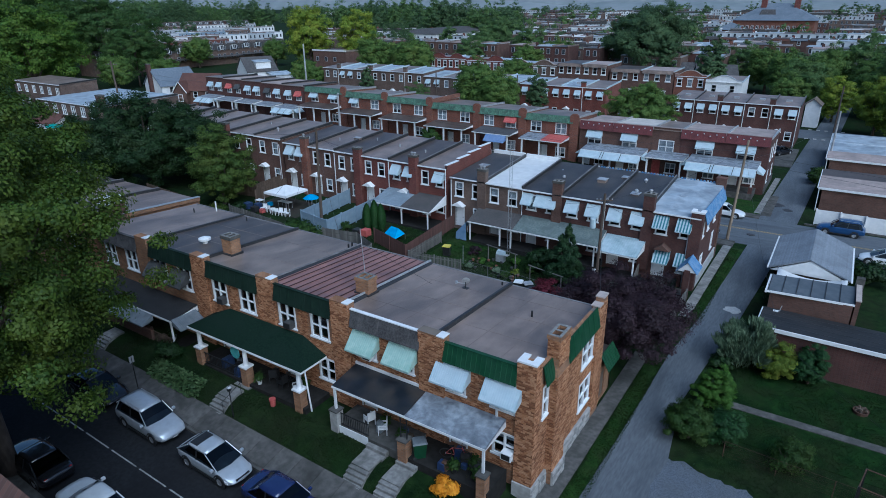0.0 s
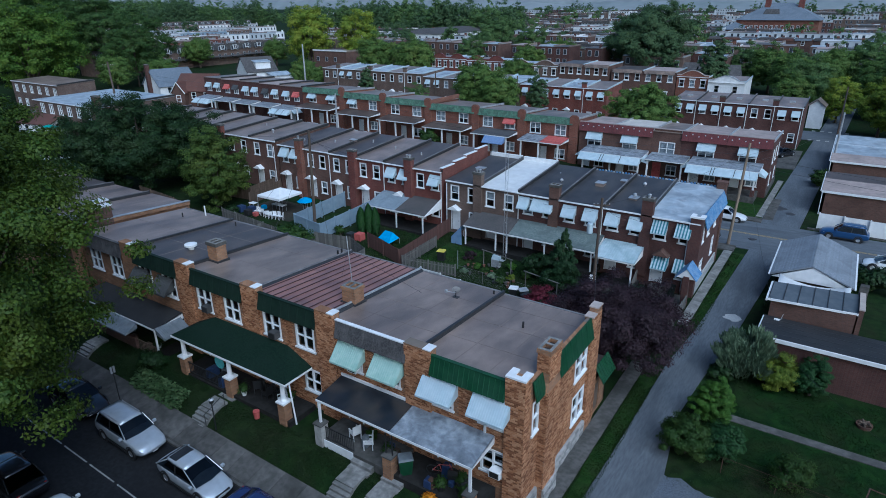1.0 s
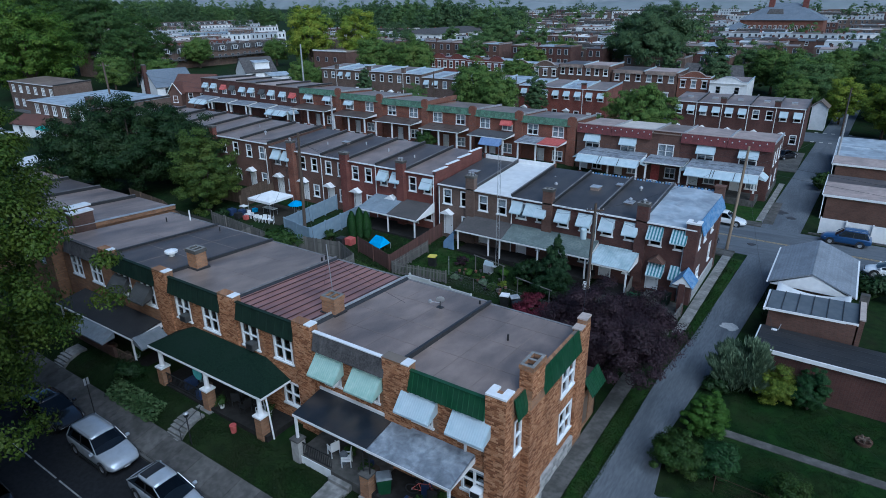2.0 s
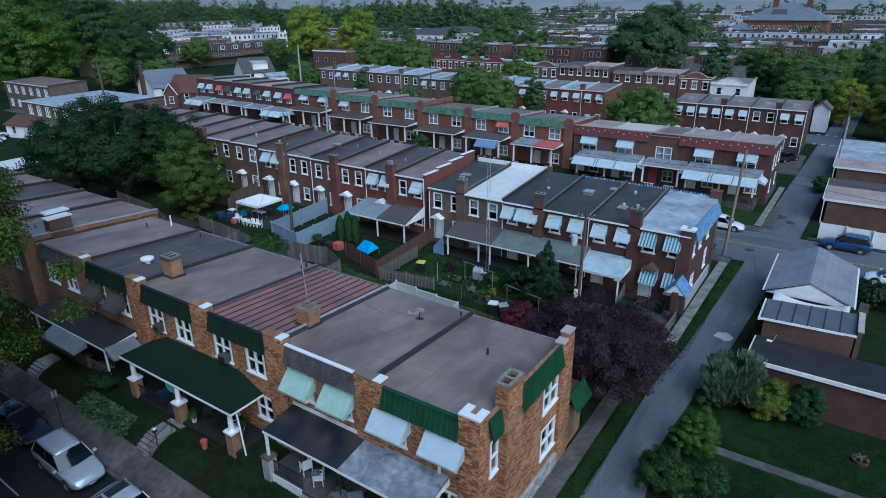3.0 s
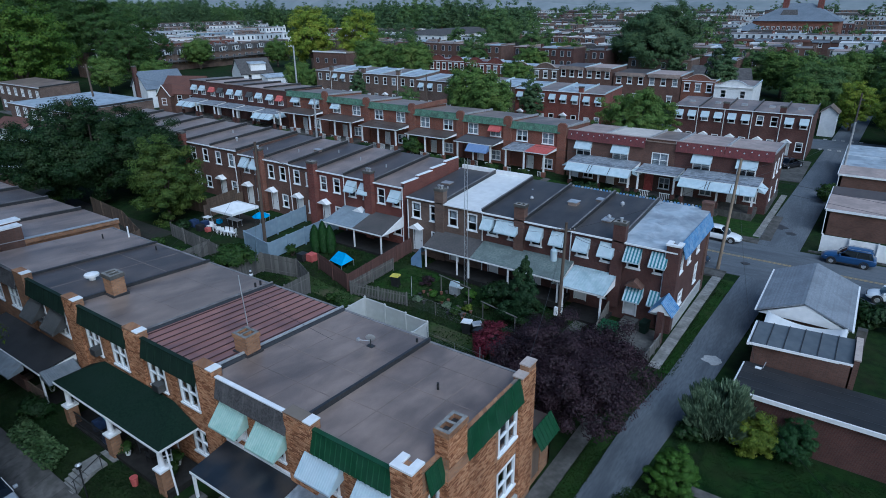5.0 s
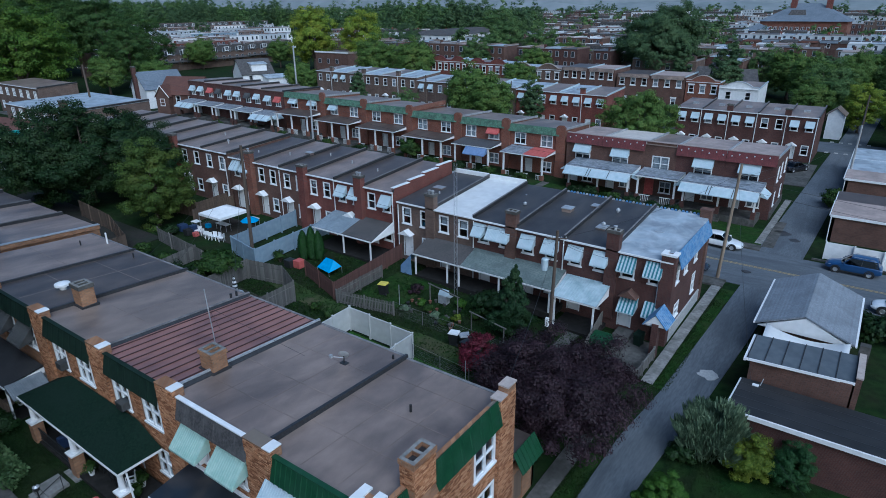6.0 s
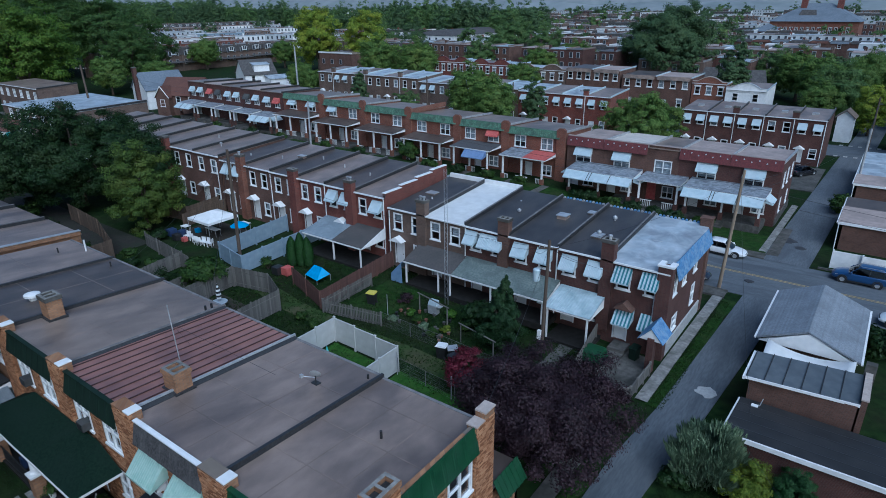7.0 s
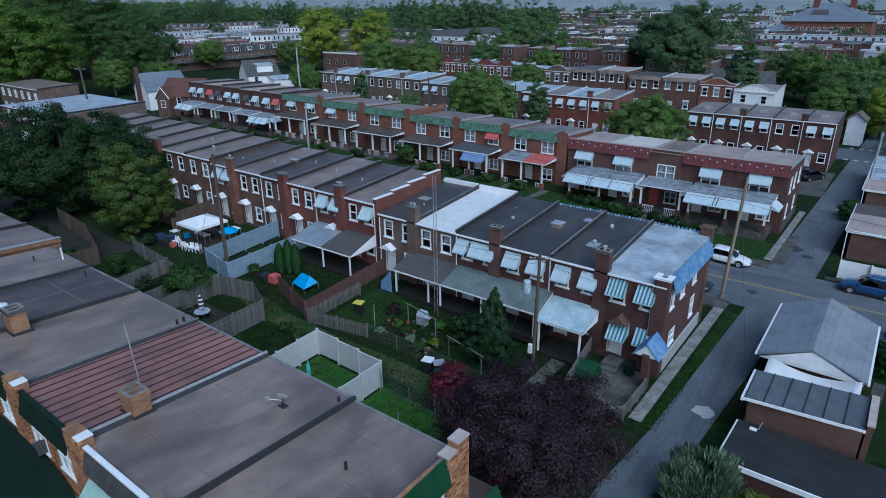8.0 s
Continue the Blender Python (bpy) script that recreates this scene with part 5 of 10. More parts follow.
# ---------------------------------------------------------------- the row across the yards (rear walls)
def rear_rows():
    edges = [1.3, -3.1, -7.0, -11.3, -15.4, -19.6, -23.7]
    roofs = [M_roof_silver, M_roof_black, M_roof_black, M_roof_black, M_roof_white, M_roof_black]
    walls = [M_brick_dark, M_brick_dark, M_brick_dark, M_brick_dark, M_brick_grey, M_brick_grey]
    for i in range(6):
        x1, x0 = edges[i], edges[i + 1]
        c = (x0 + x1) / 2
        zg = 0.25 + 0.045 * -c
        za = 6.42 + 0.008 * -c
        d = za - 6.42
        wins = [(c - 1.0, 4.55 - zg + d, .9, 1.5), (c + 1.05, 4.55 - zg + d, .9, 1.5), (c + 1.2, 1.0, .9, 1.4)]
        sides = [(31.3, 4.2, .8, 1.6), (33.6, 4.2, .8, 1.6), (36.4, 4.2, .8, 1.6), (32.2, 1.1, 1.1, 1.1), (36.6, 1.4, .8, 1.6)] if i == 0 else []
        h = house("dark brick row house with a flat roof behind fenced yards", x0, x1, 30.0, 39.4, zg, za, za + .7, walls[i], roofs[i], wins, [(c - .9, .25, .9, 2.05)], sides, divider=M_seam if i else None, group="rear row houses")
        if i > 3:
            part("back_upstand", MB().box(x0 + .1, 39.3, za + .8, x1 - .1, 39.55, za + 1.2), M_white, h, "white painted upstand along the back")
    edges = [-24.4, -28.1, -32.1, -36.2, -40.2, -44.5, -48.7]
    for i in range(6):
        x1, x0 = edges[i], edges[i + 1]
        c = (x0 + x1) / 2
        zg, za = 1.5, 7.2 + 0.012 * (-24.4 - c)
        wins = [(c - .95, za - zg - 1.95, .85, 1.5), (c + .95, za - zg - 1.95, .85, 1.5), (c + 1.0, .9, .85, 1.4)]
        house("red brick row house with white windows and a dark flat roof", x0, x1, 30.3, 39.6, zg, za, za + .6, M_brick_red if i < 3 else M_brick_brown, M_roof_dark if i % 2 else M_roof_grey, wins, [(c - .8, .25, .9, 2.05)], divider=M_seam, group="rear row houses")
    x1 = -49.3
    for i in range(7):
        x0 = x1 - 4.9
        c = (x0 + x1) / 2
        zg, za = 1.6, 7.7 + .04 * i
        wins = [(c - 1.2, za - zg - 1.95, .9, 1.5), (c + 1.2, za - zg - 1.95, .9, 1.5), (c + 1.2, .9, .9, 1.4)]
        house("red brick row house with a brown felt roof", x0, x1, 30.5, 40, zg, za, za + .5, M_brick_brown, M_roof_brown, wins, [(c - .9, .25, .9, 2.05)], divider=M_seam, group="rear row houses")
        x1 = x0 - .02


rear_rows()


# ---------------------------------------------------------------- the row beyond the cross street (fronts)
def front_porch(label, x0, x1, y0, y1, z0, z1, mats, ground, posts, rail=True, hang=None, rail_mat=None, cols=None):
    t = thing("front_porch", label, "porch", "street porches")
    porch_roof(t, x0, x1, y0, y1, z0, z1, mats)
    part("floor", MB().box(x0 + .1, y0 + .05, ground - .6, x1 - .1, y1, ground + .75), M_concrete, t)
    for x in posts:
        p = part("pedestal", MB().box(x - .24, y0 + .08, ground - .3, x + .24, y0 + .56, ground + 1.6), cols or M_brick_dark, t)
        part("post", MB().box(x - .1, y0 + .2, ground + 1.604, x + .1, y0 + .42, z0 - .09), M_white, t)
    if rail:
        for a, b in zip(posts, posts[1:]):
            if b - a < 2.2:
                continue
            m = (a + b) / 2
            for u, v in ((a + .26, m - .6), (m + .6, b - .26)):
                r = part("railing", MB().box(u, y0 + .28, ground + 1.5, v, y0 + .34, ground + 1.57), rail_mat or M_white, t)
                k = u + .1
                while k < v:
                    part("baluster", MB().box(k - .02, y0 + .29, ground + .75, k + .02, y0 + .33, ground + 1.5), rail_mat or M_white, r)
                    k += .22
    m = (posts[0] + posts[-1]) / 2
    for k in range(4):
        part("step", MB().box(m - .55, y0 - .3 * (k + 1), ground - .3, m + .55, y0 - .3 * k - .003, ground + .75 - .18 * (k + 1)), M_concrete, t)
    if hang:
        awning(t, (x0 + x1) / 2, y0 - .04, z0 - .08, x1 - x0 - .1, .75, 1.1, hang, label="long pale awning on the porch edge")
        for u in (.36, .4, .68):
            q = x0 + (x1 - x0) * u
            part("awning_seam", MB().sheet((q, y0 - 1.13, z0 - .8), (q + .09, y0 - 1.13, z0 - .8), (q + .09, y0 - .05, z0 - .045), (q, y0 - .05, z0 - .045), .01), M_darkawn, t, "dark seam of the awning")
        for x, f in ((x0, -90), (x1, 90)):
            awning(t, x, (y0 + y1) / 2 - .3, z0 - .05, y1 - y0 - 1.0, .6, .8, hang, f)
    return t


def front_row():
    g = -.45
    # right-hand group: brown and red brick under one red shingled cornice
    spec = (("dark red brick end house with a red shingle cornice", -3.0, 2.45, M_brick_dark, M_redshingle, (-.3,), 1, M_roof_pink),
            ("dark red brick house with a red shingle cornice", -8.75, -3.02, M_brick_dark, M_redshingle, (-5.45,), 1, M_roof_pink),
            ("brown brick house with a plain brick parapet", -12.6, -8.77, M_brick_brown, None, (-10.6,), 0, M_roof_brown),
            ("brown brick house with a red shingle cornice and pale roof", -18.3, -12.62, M_brick_brown, M_redshingle, (-15.8,), 1, M_roof_white2),
            ("brown brick corner house with a red shingle cornice", -23.4, -18.32, M_brick_brown, M_redshingle, (-21.0,), 1, M_roof_pink))
    made = []
    for label, x0, x1, wall, cor, ws, aw, roof in spec:
        wins = [(w, 4.05, 2.0, 1.75, 1) for w in ws] + [(ws[0] + .9, 1.25, 1.3, 1.4, 1)]
        sides = [(68, 4.2, .9, 1.7), (70.5, 4.2, .9, 1.7), (73.5, 4.2, .9, 1.7), (68.2, 1.2, .8, 1.6), (72.8, 1.2, .9, 1.5)] if x1 > 2 else []
        h = house(label, x0, x1, 66, 75.5, g, 6.75, 6.35, wall, roof, wins, [(ws[0] - 1.1, .75, .95, 2.05, M_redawn if not aw else M_white)], sides, cornice=cor, cornice_h=.85, group="street row houses", divider=M_flash, gutter=None)
        part("parapet", MB().box(x0 + .005, 66.0, 6.76, x1 - .005, 66.3, 7.12), wall, h)
        part("parapet_cap", MB().box(x0 + .005, 65.9, 7.13, x1 - .005, 66.35, 7.2), M_roof_pink, h)
        if aw:
            for w in ws:
                awning(h, w, 65.97, 5.9, 2.35, 1.0, .8, M_whitemetal, label="pale ribbed metal awning")
        if cor:
            for k in range(int((x1 - x0) / .8)):
                part("diamond", MB().box(-.07, -.03, -.07, .07, .0, .07), M_whitemetal, h, "pale diamond on the cornice", at=pose(x0 + .6 + k * .8, 65.66, 6.75 + (.12 if k % 2 else -.12), 0, 45, 0))
        made.append(h)
    part("foundation", MB().box(2.455, 66.4, -1.2, 2.57, 75.5, .35), M_concrete, made[0], "pale foundation band")
    front_porch("wide porch with long white awnings", -7.0, 1.7, 62.5, 65.98, 3.6, 3.95, M_porch_silver, g, (-6.6, -2.6, 1.3), False, M_whitemetal)
    front_porch("porch with a white lattice rail and red door", -12.55, -7.35, 62.6, 65.98, 3.55, 3.85, M_porch_silver, g, (-12.2, -7.7), True)
    front_porch("wide porch with pale awnings above hedges", -21.8, -13.0, 62.5, 65.98, 3.6, 3.95, M_porch_silver, g, (-21.4, -17.4, -13.4), False, M_whitemetal)
    # green-corniced group, rising to the west
    xs = [-24.2, -32.85, -41.2, -50.6, -60.4, -70.2, -80.6]
    tops = [7.1, 7.3, 7.4, 7.75, 8.0, 8.35]
    pr = [(M_porch_silver, M_redawn, None), (M_shingle_dark2, None, M_blueawn2), (M_roof_dark, None, None), (M_roof_dark, None, None), (M_roof_dark, None, None), (M_roof_dark, None, None)]
    for i in range(6):
        x1, x0 = xs[i], xs[i + 1]
        c, w = (x0 + x1) / 2, x1 - x0
        za = tops[i]
        gz = za - 7.2
        wins = [(c - w * .24, za - gz - 2.35, 1.7, 1.55, 1), (c + w * .24, za - gz - 2.35, 1.7, 1.55, 1), (c + w * .25, 1.3, 1.5, 1.4, 1)]
        h = house("orange-red brick row house with a verdigris cornice", x0 + .01, x1 - .01, 66, 75.5, gz, za, za - .5, M_brick_orange, M_roof_brown, wins, [(c - .6, .75, .95, 2.05)], cornice=M_oxide, cornice_h=.62, group="street row houses", divider=M_flash, gutter=None)
        p = part("pier", MB().box(x1 - .75, 65.7, gz - .2, x1 + .55, 66.1, za + .55), M_brick_orange, h)
        part("pier_top", MB().hexa([(x1 - .75, 65.7, za + .555), (x1 + .55, 65.7, za + .555), (x1 + .55, 66.1, za + .555), (x1 - .75, 66.1, za + .555)], [(x1 - .4, 65.7, za + .85), (x1 + .2, 65.7, za + .85), (x1 + .2, 66.1, za + .85), (x1 - .4, 66.1, za + .85)]), M_brick_orange, p)
        part("parapet", MB().box(x0 + .6, 66.0, za + .1, x1 - .8, 66.25, za + .36), M_oxide, h)
        if i == 1:
            awning(h, c + w * .24, 65.97, za - .55, 2.0, .9, .8, M_redawn, label="faded red awning")
        if i > 3:
            awning(h, c - w * .24, 65.97, za - .6, 2.0, .9, .8, M_whitemetal, label="white ribbed awning")
            if i == 5:
                awning(h, c + w * .24, 65.97, za - .6, 2.0, .9, .8, M_whitemetal, label="white ribbed awning")
        roof, red, hang = pr[i]
        z = za - 2.95
        front_porch("brick front porch with a lean-to roof", x0 + .9, x1 - .7, 62.5, 65.98, z, z + .35, roof, gz, (x0 + 1.4, c, x1 - 1.2), True, None, None, M_brick_orange)
        if red:
            porch = [o for o in scene.objects if o.name.startswith("front_porch")][-1]
            part("red_roof", MB().sheet((c + .2, 62.46, z + .012), (x1 - .68, 62.46, z + .012), (x1 - .68, 65.97, z + .372), (c + .2, 65.97, z + .372), .01), red, porch, "red metal half of the porch roof")
        if hang:
            t = thing("porch_awning", "blue canvas awning hung from the porch edge", "awning")
            awning(t, c + 1.2, 62.42, z - .1, 3.6, .9, 1.0, hang)
    part("end_wall_coping", MB().box(-50.75, 66.3, 7.5, -50.4, 75.5, 8.2), M_brick_orange, h)
    # dark red group further west
    x1 = -80.7
    for i in range(5):
        x0 = x1 - 6.0
        c = (x0 + x1) / 2
        za, gz = 8.5 + .1 * i, 1.2 + .1 * i
        h = house("dark red brick row house with white awnings", x0, x1 - .02, 66, 75.5, gz, za, za - .3, M_brick_dark, M_roof_pink if i % 2 else M_roof_brown, [(c - 1.4, 4.6, 1.3, 1.5, 1), (c + 1.4, 4.6, 1.3, 1.5, 1)], [(c, .75, .95, 2.05)], group="street row houses", gutter=None)
        for k in (-1.4, 1.4):
            awning(h, c + k, 65.97, za - .9, 1.7, .9, .7, (M_whitemetal, M_redawn, M_darkawn, M_whitemetal, M_whitemetal)[(i * 2 + int(k > 0)) % 5])
        front_porch("narrow porch with a grey lean-to roof", x0 + .3, x1 - .3, 62.8, 65.98, gz + 3.4, gz + 3.7, M_porch_silver, gz, (x0 + .6, x1 - .6), False, M_whitemetal if i in (0, 4) else None)
        x1 = x0


front_row()


# ---------------------------------------------------------------- rows beyond
def far_house(label, x0, x1, y0, depth, gz, za, wall, roof, nwin=2, aw=None, slope=.5, cor=None, group="far row houses", chim=False, low=True, lintel=False, arch=False, cap=None, divider=None):
    w = x1 - x0
    wins = [(x0 + w * (k + .5) / nwin, za - gz - 2.1, min(1.0, w / nwin * .45), 1.5, 0) for k in range(nwin)]
    if low:
        wins.append((x0 + w * .72, 1.2, .95, 1.45, 0))
    h = house(label, x0, x1, y0, y0 + depth, gz, za, za + slope, wall, roof, wins, [(x0 + w * .28, .4, .9, 2.05)] if low else [], group=group, cornice=cor, cornice_h=.5, gutter=None if cor else M_white, divider=divider or M_whitemetal)
    if aw:
        for k in range(nwin):
            awning(h, x0 + w * (k + .5) / nwin, y0 - .02, za - .5, 1.3, .9, .7, aw)
    if chim:
        chimney(h, x1 - .1, y0 + .22, za - 3, za + 1.0, .9, .6, wall, 0)
    if lintel:
        for wx, s, ww, hh, *_ in wins:
            part("lintel", MB().box(wx - ww / 2 - .2, y0 - .1, gz + s + hh + .02, wx + ww / 2 + .2, y0 - .005, gz + s + hh + .32), M_white, h, "pale stone lintel")
            part("window_ledge", MB().box(wx - ww / 2 - .2, y0 - .14, gz + s - .22, wx + ww / 2 + .2, y0 - .005, gz + s - .02), M_white, h, "pale stone ledge")
    if arch:
        m = MB()
        n = 14
        for k in range(n):
            a, b = x0 + w * k / n, x0 + w * (k + 1) / n
            ha, hb = (.45 + 1.0 * math.sin(math.pi * clamp((q - x0 - w * .16) / (w * .68))) ** .8 for q in (a, b))
            m.hexa([(a, y0 - .08, za - .3), (b, y0 - .08, za - .3), (b, y0 + .22, za - .3), (a, y0 + .22, za - .3)], [(a, y0 - .08, za + ha), (b, y0 - .08, za + hb), (b, y0 + .22, za + hb), (a, y0 + .22, za + ha)])
            m.hexa([(a, y0 - .16, za + ha), (b, y0 - .16, za + hb), (b, y0 + .28, za + hb), (a, y0 + .28, za + ha)], [(a, y0 - .16, za + ha + .14), (b, y0 - .16, za + hb + .14), (b, y0 + .28, za + hb + .14), (a, y0 + .28, za + ha + .14)], 1)
        part("arched_parapet", m, [wall, cap or M_white], h, "curved parapet with a pale rim")
    return h


def far_rows():
    rng = random.Random(8)
    walls = [M_brick_dark, M_brick, M_brick_brown, M_brick_grey, M_brick_orange]
    rfs = [M_roof_grey, M_roof_brown, M_roof_dark, M_roof_silver, M_roof_pink]
    # rear walls of the next block
    for x1, n, w, z, wl in ((3.2, 5, 4.3, 6.45, 0), (-31.0, 4, 4.75, 7.35, 1), (-50.1, 5, 5.0, 7.6, 3), (-75.2, 6, 5.3, 8.2, 3)):
        for i in range(n):
            a, b = x1 - w * (i + 1), x1 - w * i - .015
            aw = M_whitemetal if (x1 > 0 and i in (2, 3)) or (x1 < -30 and x1 > -40) or rng.random() < .25 else None
            far_house("dark red brick row house seen from behind", a, b, 99.5, 9, z - 7.0, z, walls[wl], M_roof_grey if x1 > 0 else rfs[(i * 2 + wl) % 4], 2, aw, .5, chim=i % 2 == 1, divider=M_seam if x1 > 0 else None)
            if x1 > 0 or i % 2:
                h = [o for o in scene.objects if o.name.startswith("row_house")][-1]
                part("downpipe", MB().tube((b - .15, 99.4, z - 7.0), (b - .15, 99.4, z), .06, n=6), M_white, h)
                part("roof_light", MB().box((a + b) / 2 - .5, 103, z + .3, (a + b) / 2 + .4, 103.8, z + .62), M_flash, h, "pale roof light")
                part("door_hood", MB().face3(a + w * .28 - .8, a + w * .28 + .8, 98.7, 99.49, z - 7.0 + 2.6, z - 7.0 + 3.1), M_white, h, "white gabled door hood")
    # fronts across the far street
    arched = (-94.5, -82.4, -69.5, -25.4)
    for x0, x1, z, wl, cor in ((-94.5, -82.5, 8.8, 1, None), (-82.4, -70, 8.6, 1, M_redshingle), (-69.5, -55.0, 8.1, 3, M_roof_pink), (-54.9, -41.5, 8.8, 2, M_roof_brown), (-41.0, -25.6, 8.0, 2, M_roof_brown), (-25.4, -18.4, 7.2, 4, M_roof_brown)):
        n = max(1, round((x1 - x0) / 6.5))
        for i in range(n):
            a, b = x0 + (x1 - x0) * i / n, x0 + (x1 - x0) * (i + 1) / n - .02
            far_house("red brick row house front across the far street", a, b, 131, 10, z - 7.2, z, walls[wl], rfs[(i * 2 + wl) % 5], 3, None, .1, None if x0 in arched else cor, lintel=True, arch=x0 in arched, cap=M_redshingle if wl == 1 else M_pinkstone)
    t = far_house("white painted house front with an arched parapet", -18.2, -10.6, 129.5, 10, 0, 6.5, M_white, M_roof_grey, 2, arch=True, cap=M_siding)


BLOCK_WINDOW = []


def block_house(x, y, w, z, wall, roof, mansard, stack, turn=0, depth=9.0, dormer=False):
    """A plain flat-roofed row house of the blocks beyond."""
    if not BLOCK_WINDOW:
        BLOCK_WINDOW.append(MB().box(-.56, -.1, -.08, .56, -.02, 1.56, 0).box(-.46, -.12, 0, .46, -.101, 1.5, 1).mesh("window", [M_siding, M_pane_far]))
    t = thing("row_house", "brick row house with a flat roof in the blocks beyond", "house", "block row houses", at=pose(x, y, G(x, y), 0, 0, turn))
    part("wall", MB().box(0, 0, -1, w - .03, depth, z), wall, t)
    part("roof", MB().box(0, -.12, z + .003, w - .03, depth + .1, z + .15), roof, t)
    part("parapet", MB().box(w - .25, -.15, z + .151, w - .04, depth + .1, z + .5), M_flash if stack else M_roof_grey, t)
    if mansard:
        part("mansard", MB().hexa([(0, -.35, z - 1.9), (w - .03, -.35, z - 1.9), (w - .03, -.01, z - 1.9), (0, -.01, z - 1.9)], [(0, -.05, z + .4), (w - .03, -.05, z + .4), (w - .03, -.13, z + .4), (0, -.13, z + .4)]), M_slate, t)
    for k in (.28, .72):
        for q in (2.1, 5.0):
            part("window", BLOCK_WINDOW[0], None, t, at=pose(w * k, -.3 if mansard and q < 3 else 0, z - q))
    if dormer:
        c = w / 2
        part("dormer", MB().box(c - .95, -.75, z - 1.75, c + .95, -.1, z - .1, 0).hexa([(c - 1.1, -.85, z - .1), (c + 1.1, -.85, z - .1), (c + 1.1, 0, z - .1), (c - 1.1, 0, z - .1)], [(c - .25, -.85, z + .55), (c + .25, -.85, z + .55), (c + .25, 0, z + .55), (c - .25, 0, z + .55)], 1).box(c - .7, -.78, z - 1.5, c - .08, -.751, z - .25, 2).box(c + .08, -.78, z - 1.5, c + .7, -.751, z - .25, 2), [M_white, M_slate, M_pane_far], t, "white dormer window")
        part("porch_roof", MB().sheet((.2, -2.2, z - 4.4), (w - .2, -2.2, z - 4.4), (w - .2, -.01, z - 4.0), (.2, -.01, z - 4.0), .14), M_slate, t)
    if stack:
        part("chimney", MB().box(w - .95, .4, z + .16, w - .3, 1.1, z + 1.3), wall, t)


def west_blocks():
    """Rows that face the camera's side across the grid, with pale fronts, slate mansards and dormers."""
    rng = random.Random(31)
    for x, y0, y1, z, walls, roofs, mansard, dormer in (
            (-204, 92, 176, 7.6, (M_brick_grey,), (M_slate, M_roof_grey), True, True),
            (-238, 118, 170, 7.4, (M_brick, M_brick_dark, M_brick), (M_roof_pink, M_roof_brown), False, False),
            (-262, 140, 226, 7.8, (M_white, M_siding, M_white, M_brick_grey), (M_roof_silver, M_roof_white2, M_roof_white), False, False),
            (-300, 150, 240, 7.8, (M_siding, M_white, M_bluegrey, M_brick_grey), (M_roof_pink, M_roof_white, M_roof_silver), False, False),
            (-345, 165, 300, 7.8, (M_white, M_siding, M_brick_brown), (M_roof_white, M_roof_silver, M_roof_grey), False, False),
            (-400, 190, 330, 8.0, (M_siding, M_white, M_brick_grey), (M_roof_pink, M_roof_white2), False, False),
            (-455, 215, 370, 9.4, (M_brick_brown, M_brick_dark), (M_slate, M_roof_grey), True, True)):
        y = y0
        while y < y1:
            n = rng.randint(2, 5)
            wall, roof = rng.choice(walls), rng.choice(roofs)
            lift = rng.uniform(-.3, .4)
            for k in range(n):
                if y < y1:
                    block_house(x + rng.uniform(-.15, .15), y, 6.1, z + lift, wall, roof, mansard, rng.random() < .4, 90, rng.choice((9.0, 10.5, 12.0)), dormer)
                y += 6.1
            y += rng.choice((0, 0, 2.5))
    # a white three-storey block of flats and broad flat-roofed buildings among the trees
    t = thing("apartment_block", "white painted three-storey block of flats with grey roof", "apartment building", at=pose(-190, 240, 0))
    part("wall", MB().box(0, 0, -1, 25, 60, 9.4), M_white, t)
    part("roof", MB().hexa([(-.4, -.4, 9.403), (25.4, -.4, 9.403), (25.4, 60.4, 9.403), (-.4, 60.4, 9.403)], [(9, 6, 11.6), (16, 6, 11.6), (16, 54, 11.6), (9, 54, 11.6)]), M_slate, t)
    pane = MB().box(-.6, -.06, 0, .6, -.005, 1.5, 0).box(-.5, -.08, .08, .5, -.061, 1.42, 1).mesh("window", [M_siding, M_pane_far])
    for z in (1.0, 4.0, 7.0):
        for k in range(6):
            part("window", pane, None, t, at=pose(2.5 + 4 * k, 0, z))
        for k in range(13):
            part("window", pane, None, t, at=pose(25, 3 + 4.5 * k, z, 0, 0, 90))
    for label, x, y, w, d, z, wall, roof in (("broad brown brick building with a pale flat roof", -276, 334, 54, 30, 9.0, M_brick_brown, M_roof_pink), ("long low brick works with a white flat roof", -232, 292, 42, 22, 7.6, M_brick, M_roof_white2), ("brown brick building with a dark flat roof", -151, 141, 15, 10, 8.4, M_brick_brown, M_roof_grey), ("square red brick building between trees", -157, 186, 20, 11, 9.2, M_brick, M_roof_pink), ("pale blue painted building with a flat roof", -200, 400, 26, 16, 9.5, M_bluegrey, M_roof_grey)):
        t = thing("flat_building", label, "building", at=pose(x, y, 0))
        part("wall", MB().box(0, 0, -1, w, d, z), wall, t)
        part("roof", MB().box(-.1, -.1, z + .003, w + .1, d + .1, z + .2), roof, t)
        part("parapet", MB().box(-.15, -.2, z + .203, w + .15, .2, z + .6), M_white, t, "pale front coping")
        for z1 in (1.4, z - 3.2):
            for k in range(int(w / 4)):
                part("window", pane, None, t, at=pose(2 + 4 * k, 0, z1))


